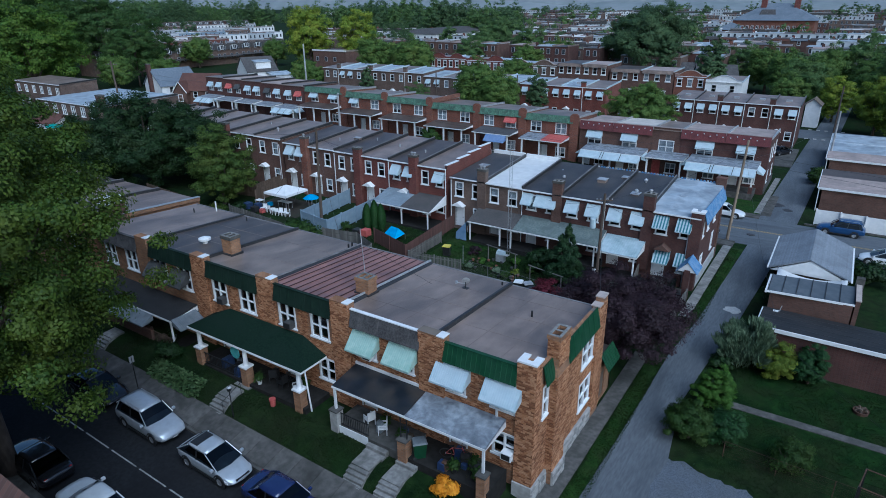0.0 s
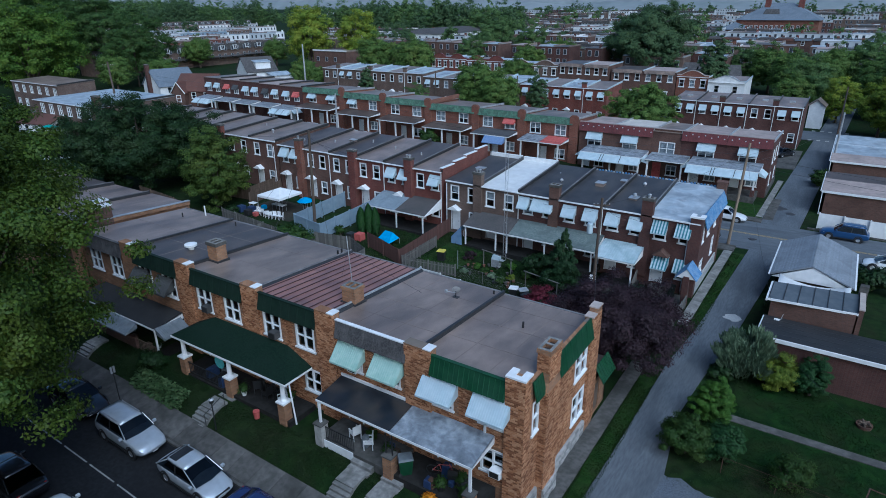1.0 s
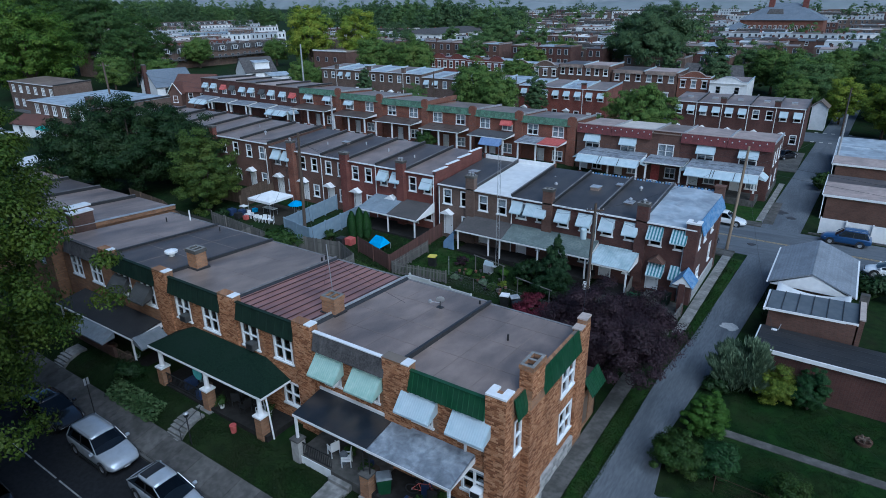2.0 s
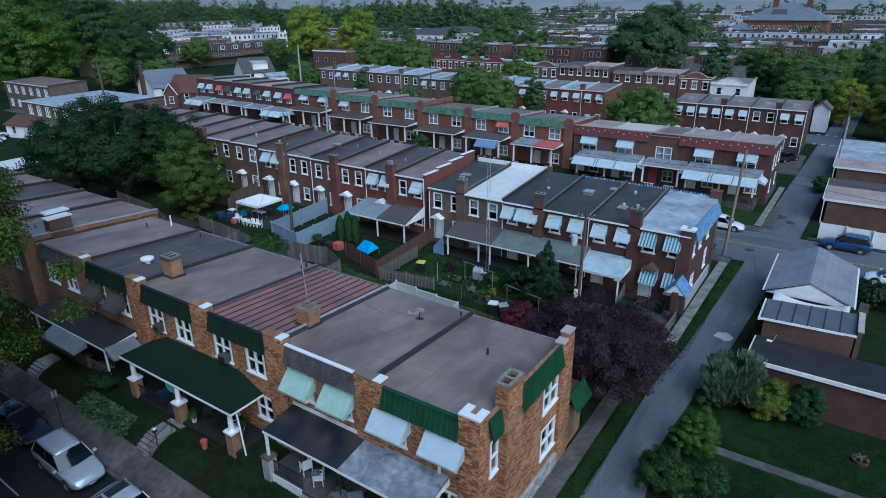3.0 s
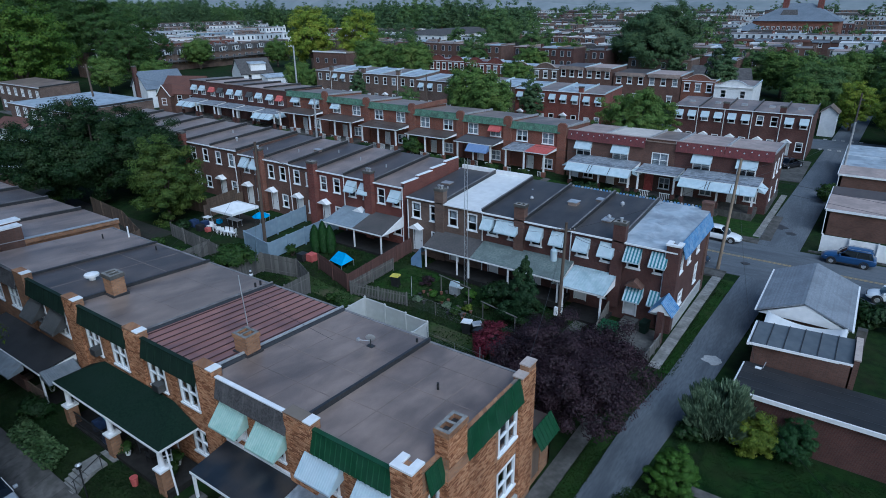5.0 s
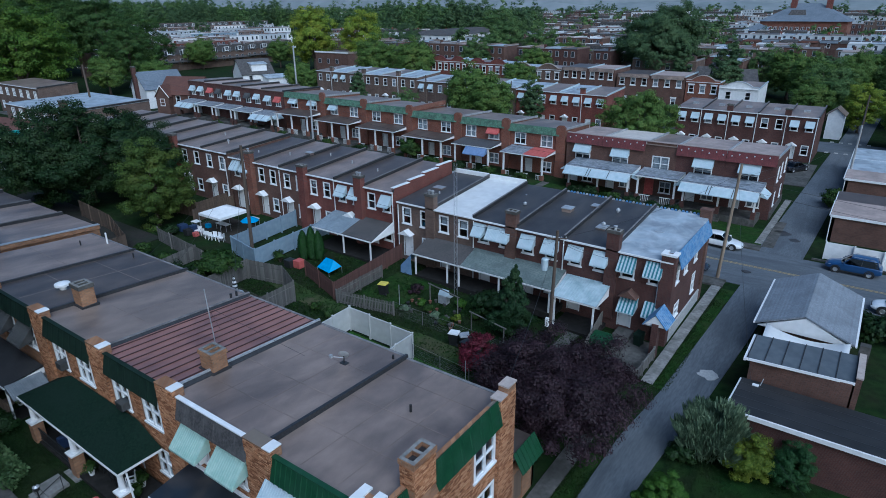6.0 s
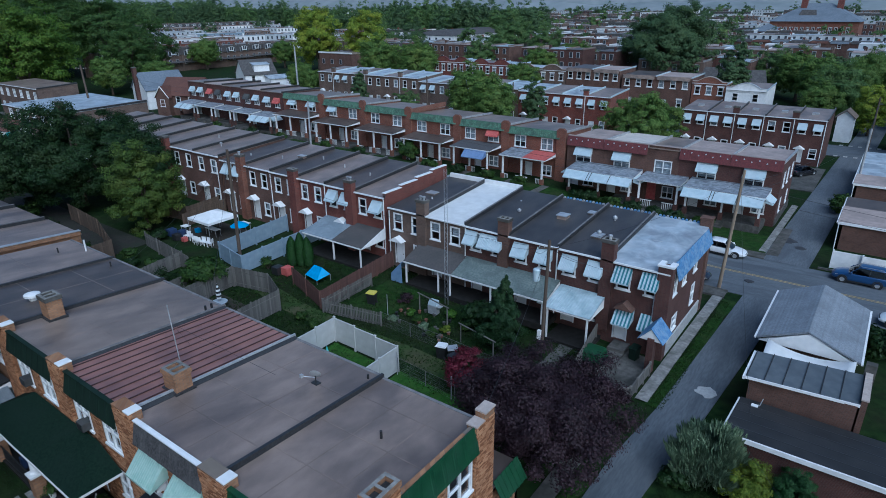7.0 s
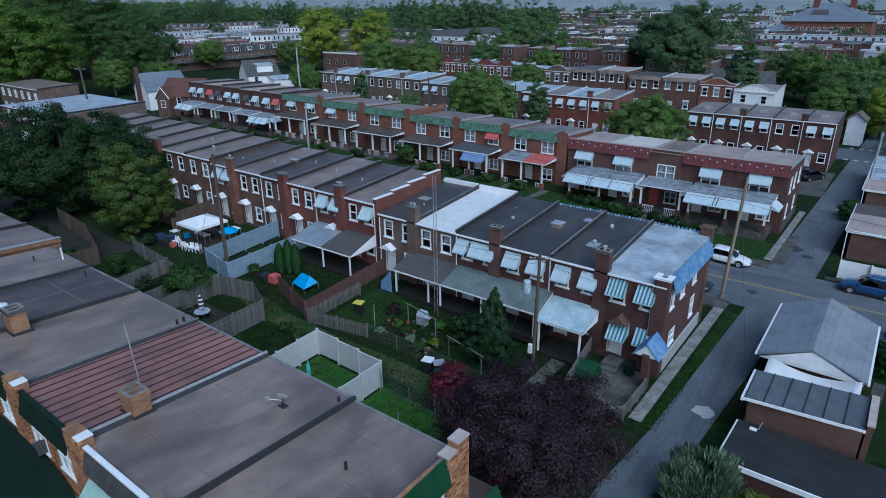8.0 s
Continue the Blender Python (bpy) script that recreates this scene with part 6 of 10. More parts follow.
def distant_blocks():
    """Rows too far to tell house from house: walls, roofs, kerbs, windows and chimneys in one mesh."""
    rng = random.Random(8)
    walls = [M_brick_dark, M_brick, M_brick_brown, M_brick_grey, M_brick_orange, M_siding, M_white]
    rfs = [M_roof_grey, M_roof_brown, M_roof_dark, M_roof_silver, M_roof_pink, M_roof_white]
    mats = walls + rfs + [M_pane_far, M_slate]
    mb = MB()
    for y in (98, 120, 140, 164, 173, 204, 214, 240, 249, 282, 292, 325, 336, 372, 384, 420, 432, 470, 520, 580, 650, 740, 850):
        x = (-2.0 if y > 200 else -2.4) * y + rng.uniform(-8, 8)
        while x < (.2 * y + 20 if y > 135 else -140):
            n, w = rng.randint(3, 8), rng.uniform(5, 6.5)
            z = 8.0 + rng.uniform(-.8, 1.4) + (y - 160) * .006
            # pale walls weighted up, more so far off, to stand for distance haze
            wl = rng.choice((0, 1, 2, 3, 4, 3, 5, 2, 5, 5, 6) if y < 240 else (0, 2, 3, 3, 5, 5, 6, 5))
            mansard = rng.random() < .3
            for i in range(n):
                if -56 < x < -4 and 325 < y < 388 or rng.random() < .06 or y < 145 and x > -152 or y < 205 and x > -24 or y > 430 and x < -1.0 * y or x < -150 and x < -1.02 * y - 10 and y > 85 or -200 < x < -158 and 225 < y < 305:
                    x += w
                    continue
                zz = z + rng.uniform(-.12, .12)
                if y < 180:
                    block_house(x, y, w, zz, walls[wl % 5], rng.choice(rfs[:5]), mansard, rng.random() < .5)
                    x += w
                    continue
                mb.box(x, y, 0, x + w - .03, y + 9, zz, wl)
                # pale roofs are repeated in the choice for the same haze
                mb.box(x, y - .12, zz, x + w - .03, y + 9.1, zz + .15, rng.choice((7, 8, 9, 10, 10, 11, 11, 12)))
                mb.box(x + w - .15, y - .15, zz, x + w + .1, y + 9.1, zz + .45, 7 if rng.random() < .6 else 12)
                if mansard:
                    mb.hexa([(x, y - .3, zz - 1.7), (x + w - .03, y - .3, zz - 1.7), (x + w - .03, y - .01, zz - 1.7), (x, y - .01, zz - 1.7)], [(x, y - .05, zz + .4), (x + w - .03, y - .05, zz + .4), (x + w - .03, y - .01, zz + .4), (x, y - .01, zz + .4)], 14)
                for k in (.28, .72):
                    for q in (2.0, 5.0):
                        c = x + w * k
                        mb.box(c - .56, y - .1, zz - q - .08, c + .56, y - .02, zz - q + 1.56, 5)
                        mb.box(c - .46, y - .12, zz - q, c + .46, y - .03, zz - q + 1.5, 13)
                if rng.random() < .5:
                    mb.box(x + w - .5, y + .4, zz, x + w + .4, y + 1.1, zz + 1.2, rng.randrange(5))
                x += w
            x += rng.uniform(3, 14)
    me = mb.mesh("distant_houses", mats)
    ob = new("distant_houses", me)
    tagged(ob, "distant brick and pale row houses with flat roofs", "houses", kind="stuff")


M_pane_far = mat("distant_window_panes", (0.03, 0.035, 0.045), (0.06, 0.07, 0.08), 1.0, 0.15, bump=0)
distant_blocks()
west_blocks()
far_rows()


def gable_house(label, x, y, w, d, gz, eave, ridge, turn, wall, roof, wins=2, chim=None):
    """A house with a pitched roof, its ridge along its own x."""
    t = thing("gabled_house", label, "house", "gabled houses", at=pose(x, y, 0, 0, 0, turn))
    hs = [(w * (k + .5) / wins - .5, eave - gz - 1.7, w * (k + .5) / wins + .5, eave - gz - .4) for k in range(wins)]
    b = gz - .5
    hs = [(p, q + .5, r, s + .5) for p, q, r, s in hs]
    part("wall", MB().wall((-w / 2, -d / 2, b), (1, 0, 0), w, eave - b, .25, hs).wall((w / 2, -d / 2 + .25, b), (0, 1, 0), d - .5, eave - b, .25, []).wall((w / 2, d / 2, b), (-1, 0, 0), w, eave - b, .25, []).wall((-w / 2, d / 2 - .25, b), (0, -1, 0), d - .5, eave - b, .25, []), wall, t)
    for s in (-1, 1):
        e = s * (w / 2 - .12)
        part("gable", MB().hexa([(e - .12, -d / 2, eave), (e + .12, -d / 2, eave), (e + .12, d / 2, eave), (e - .12, d / 2, eave)], [(e - .12, -.05, ridge - .1), (e + .12, -.05, ridge - .1), (e + .12, .05, ridge - .1), (e - .12, .05, ridge - .1)]), M_white, t)
    r = MB()
    r.sheet((-w / 2 - .3, -d / 2 - .35, eave - .15), (w / 2 + .3, -d / 2 - .35, eave - .15), (w / 2 + .3, 0, ridge), (-w / 2 - .3, 0, ridge), .12)
    r.sheet((-w / 2 - .3, 0, ridge), (w / 2 + .3, 0, ridge), (w / 2 + .3, d / 2 + .35, eave - .15), (-w / 2 - .3, d / 2 + .35, eave - .15), .12)
    part("roof", r, roof, t)
    for p, q, rr, s in hs:
        window(t, (p + rr) / 2 - w / 2, -d / 2, b + q, rr - p, s - q, 0, 0)
    if chim:
        chimney(t, chim, 0, eave if abs(chim) < w / 2 else b, ridge + 1, .8, 1.0, M_brick_dark, 0)
    return t


def front_gable(t, x, w, y0, y1, b, eave, ridge, wall, roof):
    """A small gabled wing that stands out of a house's long side."""
    wing = part("wing", MB().box(x - w / 2, y0, b, x + w / 2, y1, eave).hexa([(x - w / 2, y0, eave), (x + w / 2, y0, eave), (x + w / 2, y1, eave), (x - w / 2, y1, eave)], [(x - .03, y0, ridge), (x + .03, y0, ridge), (x + .03, y1, ridge), (x - .03, y1, ridge)]), wall, t)
    r = MB()
    for s in (-1, 1):
        q = [(x + s * (w / 2 + .3), y0 - .25, eave - .1), (x + s * (w / 2 + .3), y1, eave - .1), (x, y1, ridge + .16), (x, y0 - .25, ridge + .16)]
        r.sheet(*(q if s > 0 else q[::-1]), .1)
        part("bargeboard", MB().tube((x + s * (w / 2 + .3), y0 - .28, eave - .12), (x, y0 - .28, ridge + .14), .09, n=5), M_white, wing)
    part("wing_roof", r, roof, wing)
    window(t, x, y0, eave - 1.9, 1.0, 1.4, 0, 0)


def shed_dormer(t, x, w, y0, y1, z0, z1):
    d = part("dormer", MB().box(x - w / 2, y0, z0, x + w / 2, y1, z1), M_white, t, "white boarded dormer")
    part("dormer_roof", MB().sheet((x - w / 2 - .25, y0 - .3, z1 - .05), (x + w / 2 + .25, y0 - .3, z1 - .05), (x + w / 2 + .25, y1, z1 + .45), (x - w / 2 - .25, y1, z1 + .45), .12), M_roof_silver, d)
    for k in (-.25, .25):
        window(t, x + w * k, y0, z0 + .5, .8, 1.1, 0, 0)


gable_house("white house with a blue-grey pitched roof and brick chimney", -131.2, 71.2, 9.4, 9.2, 1.5, 5.9, 9.5, 80, M_white, M_roof_greyblue, 2, -5.1)
front_gable(gable_house("brick house with a brown-red pitched roof and a front gable", -115.9, 69.0, 9.0, 8, 1.5, 5.9, 9.2, 24, M_brick_brown, M_roof_rust, 3), -2.9, 3.0, -5.4, -2.2, 1.2, 5.5, 7.7, M_brick_brown, M_roof_rust)
white_house = gable_house("white house with a dark pitched roof, dormer and low wing", -140.2, 106, 9, 9, 2, 5.6, 9.4, 70, M_white, M_slate, 2)
shed_dormer(white_house, .6, 4.4, -3.9, -.6, 5.9, 8.2)
part("low_wing", MB().box(1.0, -9.5, 1.5, 7.0, -4.8, 4.6), M_white, white_house)
part("wing_roof", MB().sheet((.7, -9.8, 4.65), (7.3, -9.8, 4.65), (7.3, -4.7, 5.3), (.7, -4.7, 5.3), .14), M_roof_silver, white_house)
gable_house("white house half hidden by alley trees", 4.1, 124, 3.6, 2.6, -.5, 4.0, 5.2, 88, M_white, M_roof_brown, 1)
for k, (x, y) in enumerate(((-30, 166), (14, 205), (-22, 162))):
    gable_house("low house with a slate roof among trees", x, y, 10, 9, 1, 4.5, 7.5, 10 * k, M_siding if k % 2 else M_brick_brown, M_slate, 2)


def white_roof_block():
    t = house("brick corner block with a pale silver flat roof", -117, -96, 33.5, 48.5, 1.8, 7.7, 7.9, M_brick_grey, M_roof_silver, [(-114 + 3.1 * k, 3.9, 1.3, 1.6, 1) for k in range(6)], [(-108, .3, 1, 2.05)], group="corner blocks")
    chimney(t, -98, 35, 7.6, 9.3, 1.3, .9, M_brick_brown, 0)
    house("brown brick row end before the woods", -152, -131.5, 45, 53, 2, 8.0, 8.3, M_brick_grey, M_roof_grey, [(-150 + 3.4 * k, 3.9, 1.2, 1.5, 1) for k in range(6)] + [(-150 + 3.4 * k, .9, 1.2, 1.5, 1) for k in (0, 1, 3, 5)], [(-143, .3, 1, 2.05)], group="corner blocks")
    house("brick house at the end of the near rows", -140, -122, 20, 30, 2, 7.6, 7.8, M_brick_grey, M_roof_grey, [(-138 + 4 * k, 3.9, 1.1, 1.5, 1) for k in range(4)], [], group="corner blocks")


white_roof_block()


def west_yards():
    """Small buildings, fences and cars behind the pale-roofed block."""
    gable_house("low white outbuilding with a brown hipped roof", -112.5, 33.0, 8, 5.5, 1.8, 4.4, 5.6, 12, M_white, M_roof_rust, 2)
    t = thing("canopy", "small teal canopy on posts behind a yard", "canopy", at=pose(-104.5, 30.0, G(-104.5, 30)))
    part("sheet", MB().hexa([(-1.9, -1.1, 2.2), (1.9, -1.1, 2.2), (1.9, 1.1, 2.3), (-1.9, 1.1, 2.3)], [(-1.7, -.3, 2.6), (1.7, -.3, 2.6), (1.7, .3, 2.65), (-1.7, .3, 2.65)]), M_tealcloth, t)
    for x in (-1.8, 1.8):
        for y in (-1, 1):
            part("post", MB().tube((x, y, -.1), (x, y, 2.2), .04, n=6), M_flash, t)
    house("small shed with a white coated flat roof", -84, -76.5, 14.5, 19.5, 1.6, 4.3, 4.4, M_brick_brown, M_roof_white, [(-80, 1.0, 1.0, 1.1, 0, 0)], [], group="corner blocks", gutter=None)


M_tealcloth = mat("teal_canvas", (0.03, 0.24, 0.2), (0.045, 0.3, 0.25), 3, 0.6, bump=.05)
west_yards()


def school():
    t = thing("school", "large red brick school with blue-grey hipped roof", "school")
    x0, x1, y0, y1, e, r = -49.5, -11.5, 350, 378, 13.8, 22.0
    hs = [(2 + k * 2.4, 8.4, 3.3 + k * 2.4, 11.2) for k in range(14)] + [(2 + k * 2.4, 4, 3.3 + k * 2.4, 6.8) for k in range(14)]
    part("wall", MB().wall((x0, y0, 0), (1, 0, 0), x1 - x0, e, .4, hs).wall((x1, y0 + .4, 0), (0, 1, 0), y1 - y0 - .8, e, .4, []).wall((x1, y1, 0), (-1, 0, 0), x1 - x0, e, .4, []).wall((x0, y1 - .4, 0), (0, -1, 0), y1 - y0 - .8, e, .4, []), M_brick_orange, t)
    m = MB()
    a, b, c, d = (x0 - 1, y0 - 1, e), (x1 + 1, y0 - 1, e), (x1 + 1, y1 + 1, e), (x0 - 1, y1 + 1, e)
    p, q = (x0 + 14, (y0 + y1) / 2, r), (x1 - 14, (y0 + y1) / 2, r)
    m.face([a, b, q, p])
    m.face([b, c, q])
    m.face([c, d, p, q])
    m.face([d, a, p])
    m.face([d, c, b, a])
    part("roof", m, M_roof_greyblue, t)
    for u, z, h, s in hs:
        window(t, x0 + (u + h) / 2, y0, z, h - u, s - z, 0, 1, False)
    for x in (x0 + 12.5, x1 - 10):
        part("chimney", MB().box(x - 1.3, 360, 16, x + 1.3, 363, 24), M_brick_red, t)
    part("dormer", MB().hexa([(-38, 354, 16.5), (-30, 354, 16.5), (-30, 360, 16.5), (-38, 360, 16.5)], [(-37, 355.5, 19), (-31, 355.5, 19), (-31, 362, 19), (-37, 362, 19)]), M_slate, t)
    w = part("wing", MB().wall((x0 - 6, y0 - 12, 0), (1, 0, 0), 14, 9.5, .4, []).wall((x0 + 8, y0 - 12, 0), (0, 1, 0), 10, 9.5, .4, []).wall((x0 - 6, y0 - 2, 0), (0, -1, 0), 10, 9.5, .4, []), M_brick_orange, t)
    m = MB()
    c0 = (x0 + 1, y0 - 7, 13)
    k = [(x0 - 7, y0 - 13, 9.5), (x0 + 9, y0 - 13, 9.5), (x0 + 9, y0 - 1, 9.5), (x0 - 7, y0 - 1, 9.5)]
    for i in range(4):
        m.face([k[i], k[(i + 1) % 4], c0])
    m.face(k[::-1])
    part("wing_roof", m, M_roof_greyblue, w)
    # mansard terraces before the school
    x = -46.0
    for i in range(9):
        h = far_house("terrace house with a mansard front and dormer", x, x + 6.4, 262, 9, 2, 9.2, M_brick_brown, M_slate, 1, None, .1, (M_slate, M_roof_rust, M_roof_greyblue)[i % 3], low=False)
        x += 6.45


school()

# ---------------------------------------------------------------- trees and shrubs
def leaf_mesh(name, mats, centres, normals, size, rng, long=1.7, along=None):
    """One rhombic leaf at each centre."""
    n = len(centres)
    nz = normals / (np.linalg.norm(normals, axis=1, keepdims=True) + 1e-9)
    t = np.cross(nz, rng.normal(size=(n, 3)) if along is None else np.cross(along, nz))
    t /= np.linalg.norm(t, axis=1, keepdims=True) + 1e-9
    b = np.cross(nz, t)
    s = size * rng.uniform(.65, 1.3, (n, 1))
    bend = nz * s * rng.uniform(-.25, .25, (n, 1))
    v = np.stack([centres - t * s * long / 2 + bend, centres - b * s * .5, centres + t * s * long / 2 + bend, centres + b * s * .5], 1).reshape(-1, 3)
    me = bpy.data.meshes.new(name)
    me.vertices.add(4 * n)
    me.vertices.foreach_set("co", v.astype(np.float32).ravel())
    me.loops.add(4 * n)
    me.loops.foreach_set("vertex_index", np.arange(4 * n, dtype=np.int32))
    me.polygons.add(n)
    me.polygons.foreach_set("loop_start", np.arange(0, 4 * n, 4, dtype=np.int32))
    me.materials.append(mats)
    me.update(calc_edges=True)
    return me


def crown_points(rng, radii, clumps, per, clump_r, low=-.75, hollow=.45):
    """Leaf places in lumpy clumps inside an ellipsoid round the origin."""
    d = rng.normal(size=(clumps * 3, 3))
    d /= np.linalg.norm(d, axis=1, keepdims=True)
    d = d[d[:, 2] > low][:clumps]
    k = len(d)
    lump = 1 + .24 * np.sin(d[:, 0] * 4.1 + 1) * np.cos(d[:, 1] * 3.7) + .13 * np.sin(d[:, 2] * 7 + d[:, 0] * 5)
    r = (hollow + (1 - hollow) * rng.uniform(0, 1, k) ** .6) * lump
    c = d * r[:, None] * (np.array(radii) - clump_r * .6)
    cr = clump_r * rng.uniform(.6, 1.25, k)
    off = rng.normal(size=(k, per, 3))
    off /= np.linalg.norm(off, axis=2, keepdims=True)
    off *= (rng.uniform(.05, 1.25, (k, per, 1)) ** .6) * cr[:, None, None] * np.array([1, 1, .55])
    p = (c[:, None, :] + off).reshape(-1, 3)
    nrm = (off / (cr[:, None, None]) * 1.3 + d[:, None, :] * .6 + np.array([0, 0, .55]) + rng.normal(size=(k, per, 3)) * .42).reshape(-1, 3)
    return p, nrm


def limbs(mb, rng, h0, radii, cz, r, n=7):
    mb.tube((0, 0, -.3), (0, 0, h0), r * 1.25, r * .85, 10)
    for i in range(n):
        a = 2 * math.pi * i / n + rng.uniform(-.3, .3)
        q = Vector((math.cos(a) * radii[0] * rng.uniform(.35, .65), math.sin(a) * radii[1] * rng.uniform(.35, .65), cz + radii[2] * rng.uniform(-.2, .5)))
        m = Vector((q.x * .4, q.y * .4, h0 + (q.z - h0) * .45))
        mb.tube((0, 0, h0 * .92), m, r * .55, r * .35, 7)
        mb.tube(m, q, r * .35, r * .1, 6)
        for _ in range(2):
            e = m.lerp(q, rng.uniform(.3, .8)) + Vector((rng.uniform(-1, 1), rng.uniform(-1, 1), rng.uniform(.2, 1))) * radii[0] * .25
            mb.tube(m.lerp(q, .3), e, r * .2, r * .06, 5)
    mb.tube((0, 0, h0 * .9), (0, 0, cz + radii[2] * .6), r * .8, r * .15, 8)


def tree(label, x, y, z, radii, cz, trunk, leaves, clumps, per, clump_r, leaf, seed, low=-.75, group="", name="tree", extra=None, hollow=.45, cone=False):
    """cz: the height of the crown's middle over the foot."""
    rng = np.random.default_rng(seed)
    t = thing(name, label, "tree" if name == "tree" else name.replace("_", " "), group, at=pose(x, y, z, 0, 0, seed * 37 % 360 if not extra else 0))
    mb = MB()
    limbs(mb, rng, max(.3, cz - radii[2] * .75), radii, cz, trunk)
    part("trunk", mb, M_bark, t, "rough brown bark", smooth=True)
    p, nrm = crown_points(rng, radii, clumps, per, clump_r, low, hollow)
    if cone:
        p[:, :2] *= np.clip(1.22 - (p[:, 2] / radii[2] + 1) * .44, .1, 1.3)[:, None]
    p[:, 2] += cz
    part("crown", leaf_mesh("crown", leaves, p, nrm, leaf, rng), None, t)
    return t


def shrub(label, x, y, radii, leaves, clumps, per, clump_r, leaf, seed, name="shrub", upright=False, z=None, group="", long=1.7):
    rng = np.random.default_rng(seed)
    t = thing(name, label, name.replace("_", " "), group, at=pose(x, y, G(x, y) if z is None else z))
    mb = MB()
    for i in range(6):
        a = i * 1.05
        mb.tube((0, 0, -.1), (math.cos(a) * radii[0] * .5, math.sin(a) * radii[1] * .5, radii[2] * 1.1), .04, .015, 5)
    part("woody_base", mb, M_bark, t)
    p, nrm = crown_points(rng, radii, clumps, per, clump_r, -.8, .5)
    p[:, 2] += radii[2] * .92
    if upright:
        nrm = np.cross(nrm, np.array([0, 0, 1.0])) + rng.normal(size=nrm.shape) * .2
    along = None
    if upright:
        along = np.array([0, 0, 1.0]) + (p - np.array([0, 0, radii[2] * .4])) * .45 + rng.normal(size=p.shape) * .25
    part("foliage", leaf_mesh("foliage", leaves, p, nrm, leaf, rng, long, along), None, t)
    return t


tree("tall green street tree beside the asphalt street", -23.6, -13.6, G(-23, -13.6), (7.8, 9.6, 9.4), 12.4, .4, L_near, 520, 420, 1.05, .105, 3, -.9, name="tree")
tree("green street tree standing further along the street", -36.0, -5.2, G(-36, -5), (5.2, 3.6, 6.4), 12.2, .32, L_near, 300, 300, .85, .12, 13, -.9, name="tree")
tree("spreading purple-leaved plum tree overhanging the alley", -.95, 15.7, G(-.5, 15), (5.2, 4.4, 2.9), 3.7, .22, L_purple, 300, 440, .75, .075, 5, -.85, hollow=.4)
tree("large dense dark green tree behind the yards", -64.2, 21.6, G(-55, 22), (11.0, 8.4, 5.5), 5.9, .4, L_dark, 760, 260, .95, .14, 7, -.9)
tree("green tree leaning against the broad dark one", -50.3, 21.6, G(-50, 21), (4.2, 3.6, 4.6), 4.6, .2, L_olive, 260, 210, .65, .12, 8, -1)
tree("round bright green tree behind the brick fronts", -18.6, 80.5, G(-18, 80), (6.0, 5.6, 5.0), 6.2, .3, L_fargreen, 380, 170, .75, .15, 9, -.85)
tree("small dark evergreen tree in the yard", -8.2, 24.2, G(-8, 24), (2.0, 1.9, 2.7), 2.7, .1, L_evergreen, 200, 220, .4, .08, 10, -1, cone=True)
tree("very large dense dark green tree among the far rows", -43.5, 172, G(-43, 172), (12.6, 11, 10.2), 12.4 - G(-43, 172) * .5, .6, L_far2, 620, 170, 1.6, .25, 11, -.9, hollow=.5)
shrub("crimson flowering shrub under the plum tree", -7.5, 18.9, (1.7, 1.4, 1.45), L_red, 80, 170, .4, .09, 21)
shrub("dark leafy shrub in the yard", -11.0, 25.4, (1.5, 1.3, 1.3), L_dark, 36, 120, .5, .16, 22)
shrub("tall grey-green willow shrub beside the alley", 7.0, 19.6, (2.0, 1.8, 1.75), L_sage, 110, 240, .5, .07, 23, upright=True, long=6.5)
shrub("yellow-green rounded shrub against the garage", 9.2, 18.9, (1.3, 1.25, 1.3), L_light, 110, 260, .27, .055, 24)
shrub("dense dark green rounded shrub by the brick wall", 11.0, 19.2, (1.2, 1.15, 1.45), L_thuja, 150, 280, .24, .045, 25)
shrub("clipped bright green globe shrub on the lawn", 6.2, 13.2, (1.35, 1.3, 1.45), L_bright, 190, 300, .22, .042, 26)
shrub("loose green shrub at the edge of the gravel", 5.6, 9.4, (1.5, 1.4, 1.2), L_mid, 110, 220, .34, .065, 27)
shrub("dark green bush beside the gravel", 7.4, 10.1, (1.4, 1.2, 1.1), L_thuja, 100, 220, .32, .06, 28)
shrub("low dark bush under the willow shrub", 5.9, 18.3, (.9, .8, .6), L_dark, 20, 120, .35, .12, 29)
shrub("pale straggling sapling on the lawn", 10.8, 9.6, (1.3, 1.1, 1.0), L_mid, 60, 130, .4, .06, 30)
shrub("bush of orange flowers before the porch", -3.3, -2.75, (.8, .5, .45), L_flower, 26, 110, .26, .09, 31, "flower_bush", z=.95)
shrub("dark bush beside the porch", -25.2, -3.0, (1.1, .9, .7), L_dark, 24, 130, .35, .11, 32)
shrub("round green bush beside a front porch", -48.3, 62.6, (2.0, 1.8, 1.7), L_mid, 40, 100, .6, .2, 33)
shrub("dark hedge bush beside the cross street", 14.2, 39.5, (2.2, 1.6, 1.1), L_dark, 40, 100, .6, .18, 34)


def ground_cover():
    rng = np.random.default_rng(41)
    n = 2600
    x, y = rng.uniform(-25.6, -20.6, n), rng.uniform(-5.0, -3.5, n)
    p = np.stack([x, y, np.array([G(a, b) for a, b in zip(x, y)]) + rng.uniform(.05, .38, n)], 1)
    nrm = np.stack([rng.normal(size=n) * .5, rng.normal(size=n) * .5, np.ones(n)], 1)
    ob = part("ground_cover", leaf_mesh("ground_cover", L_sage2, p, nrm, .15, rng, 1.2), None)
    tagged(ob, "pale-edged ground cover plants on the garden bank", "plants", kind="stuff")


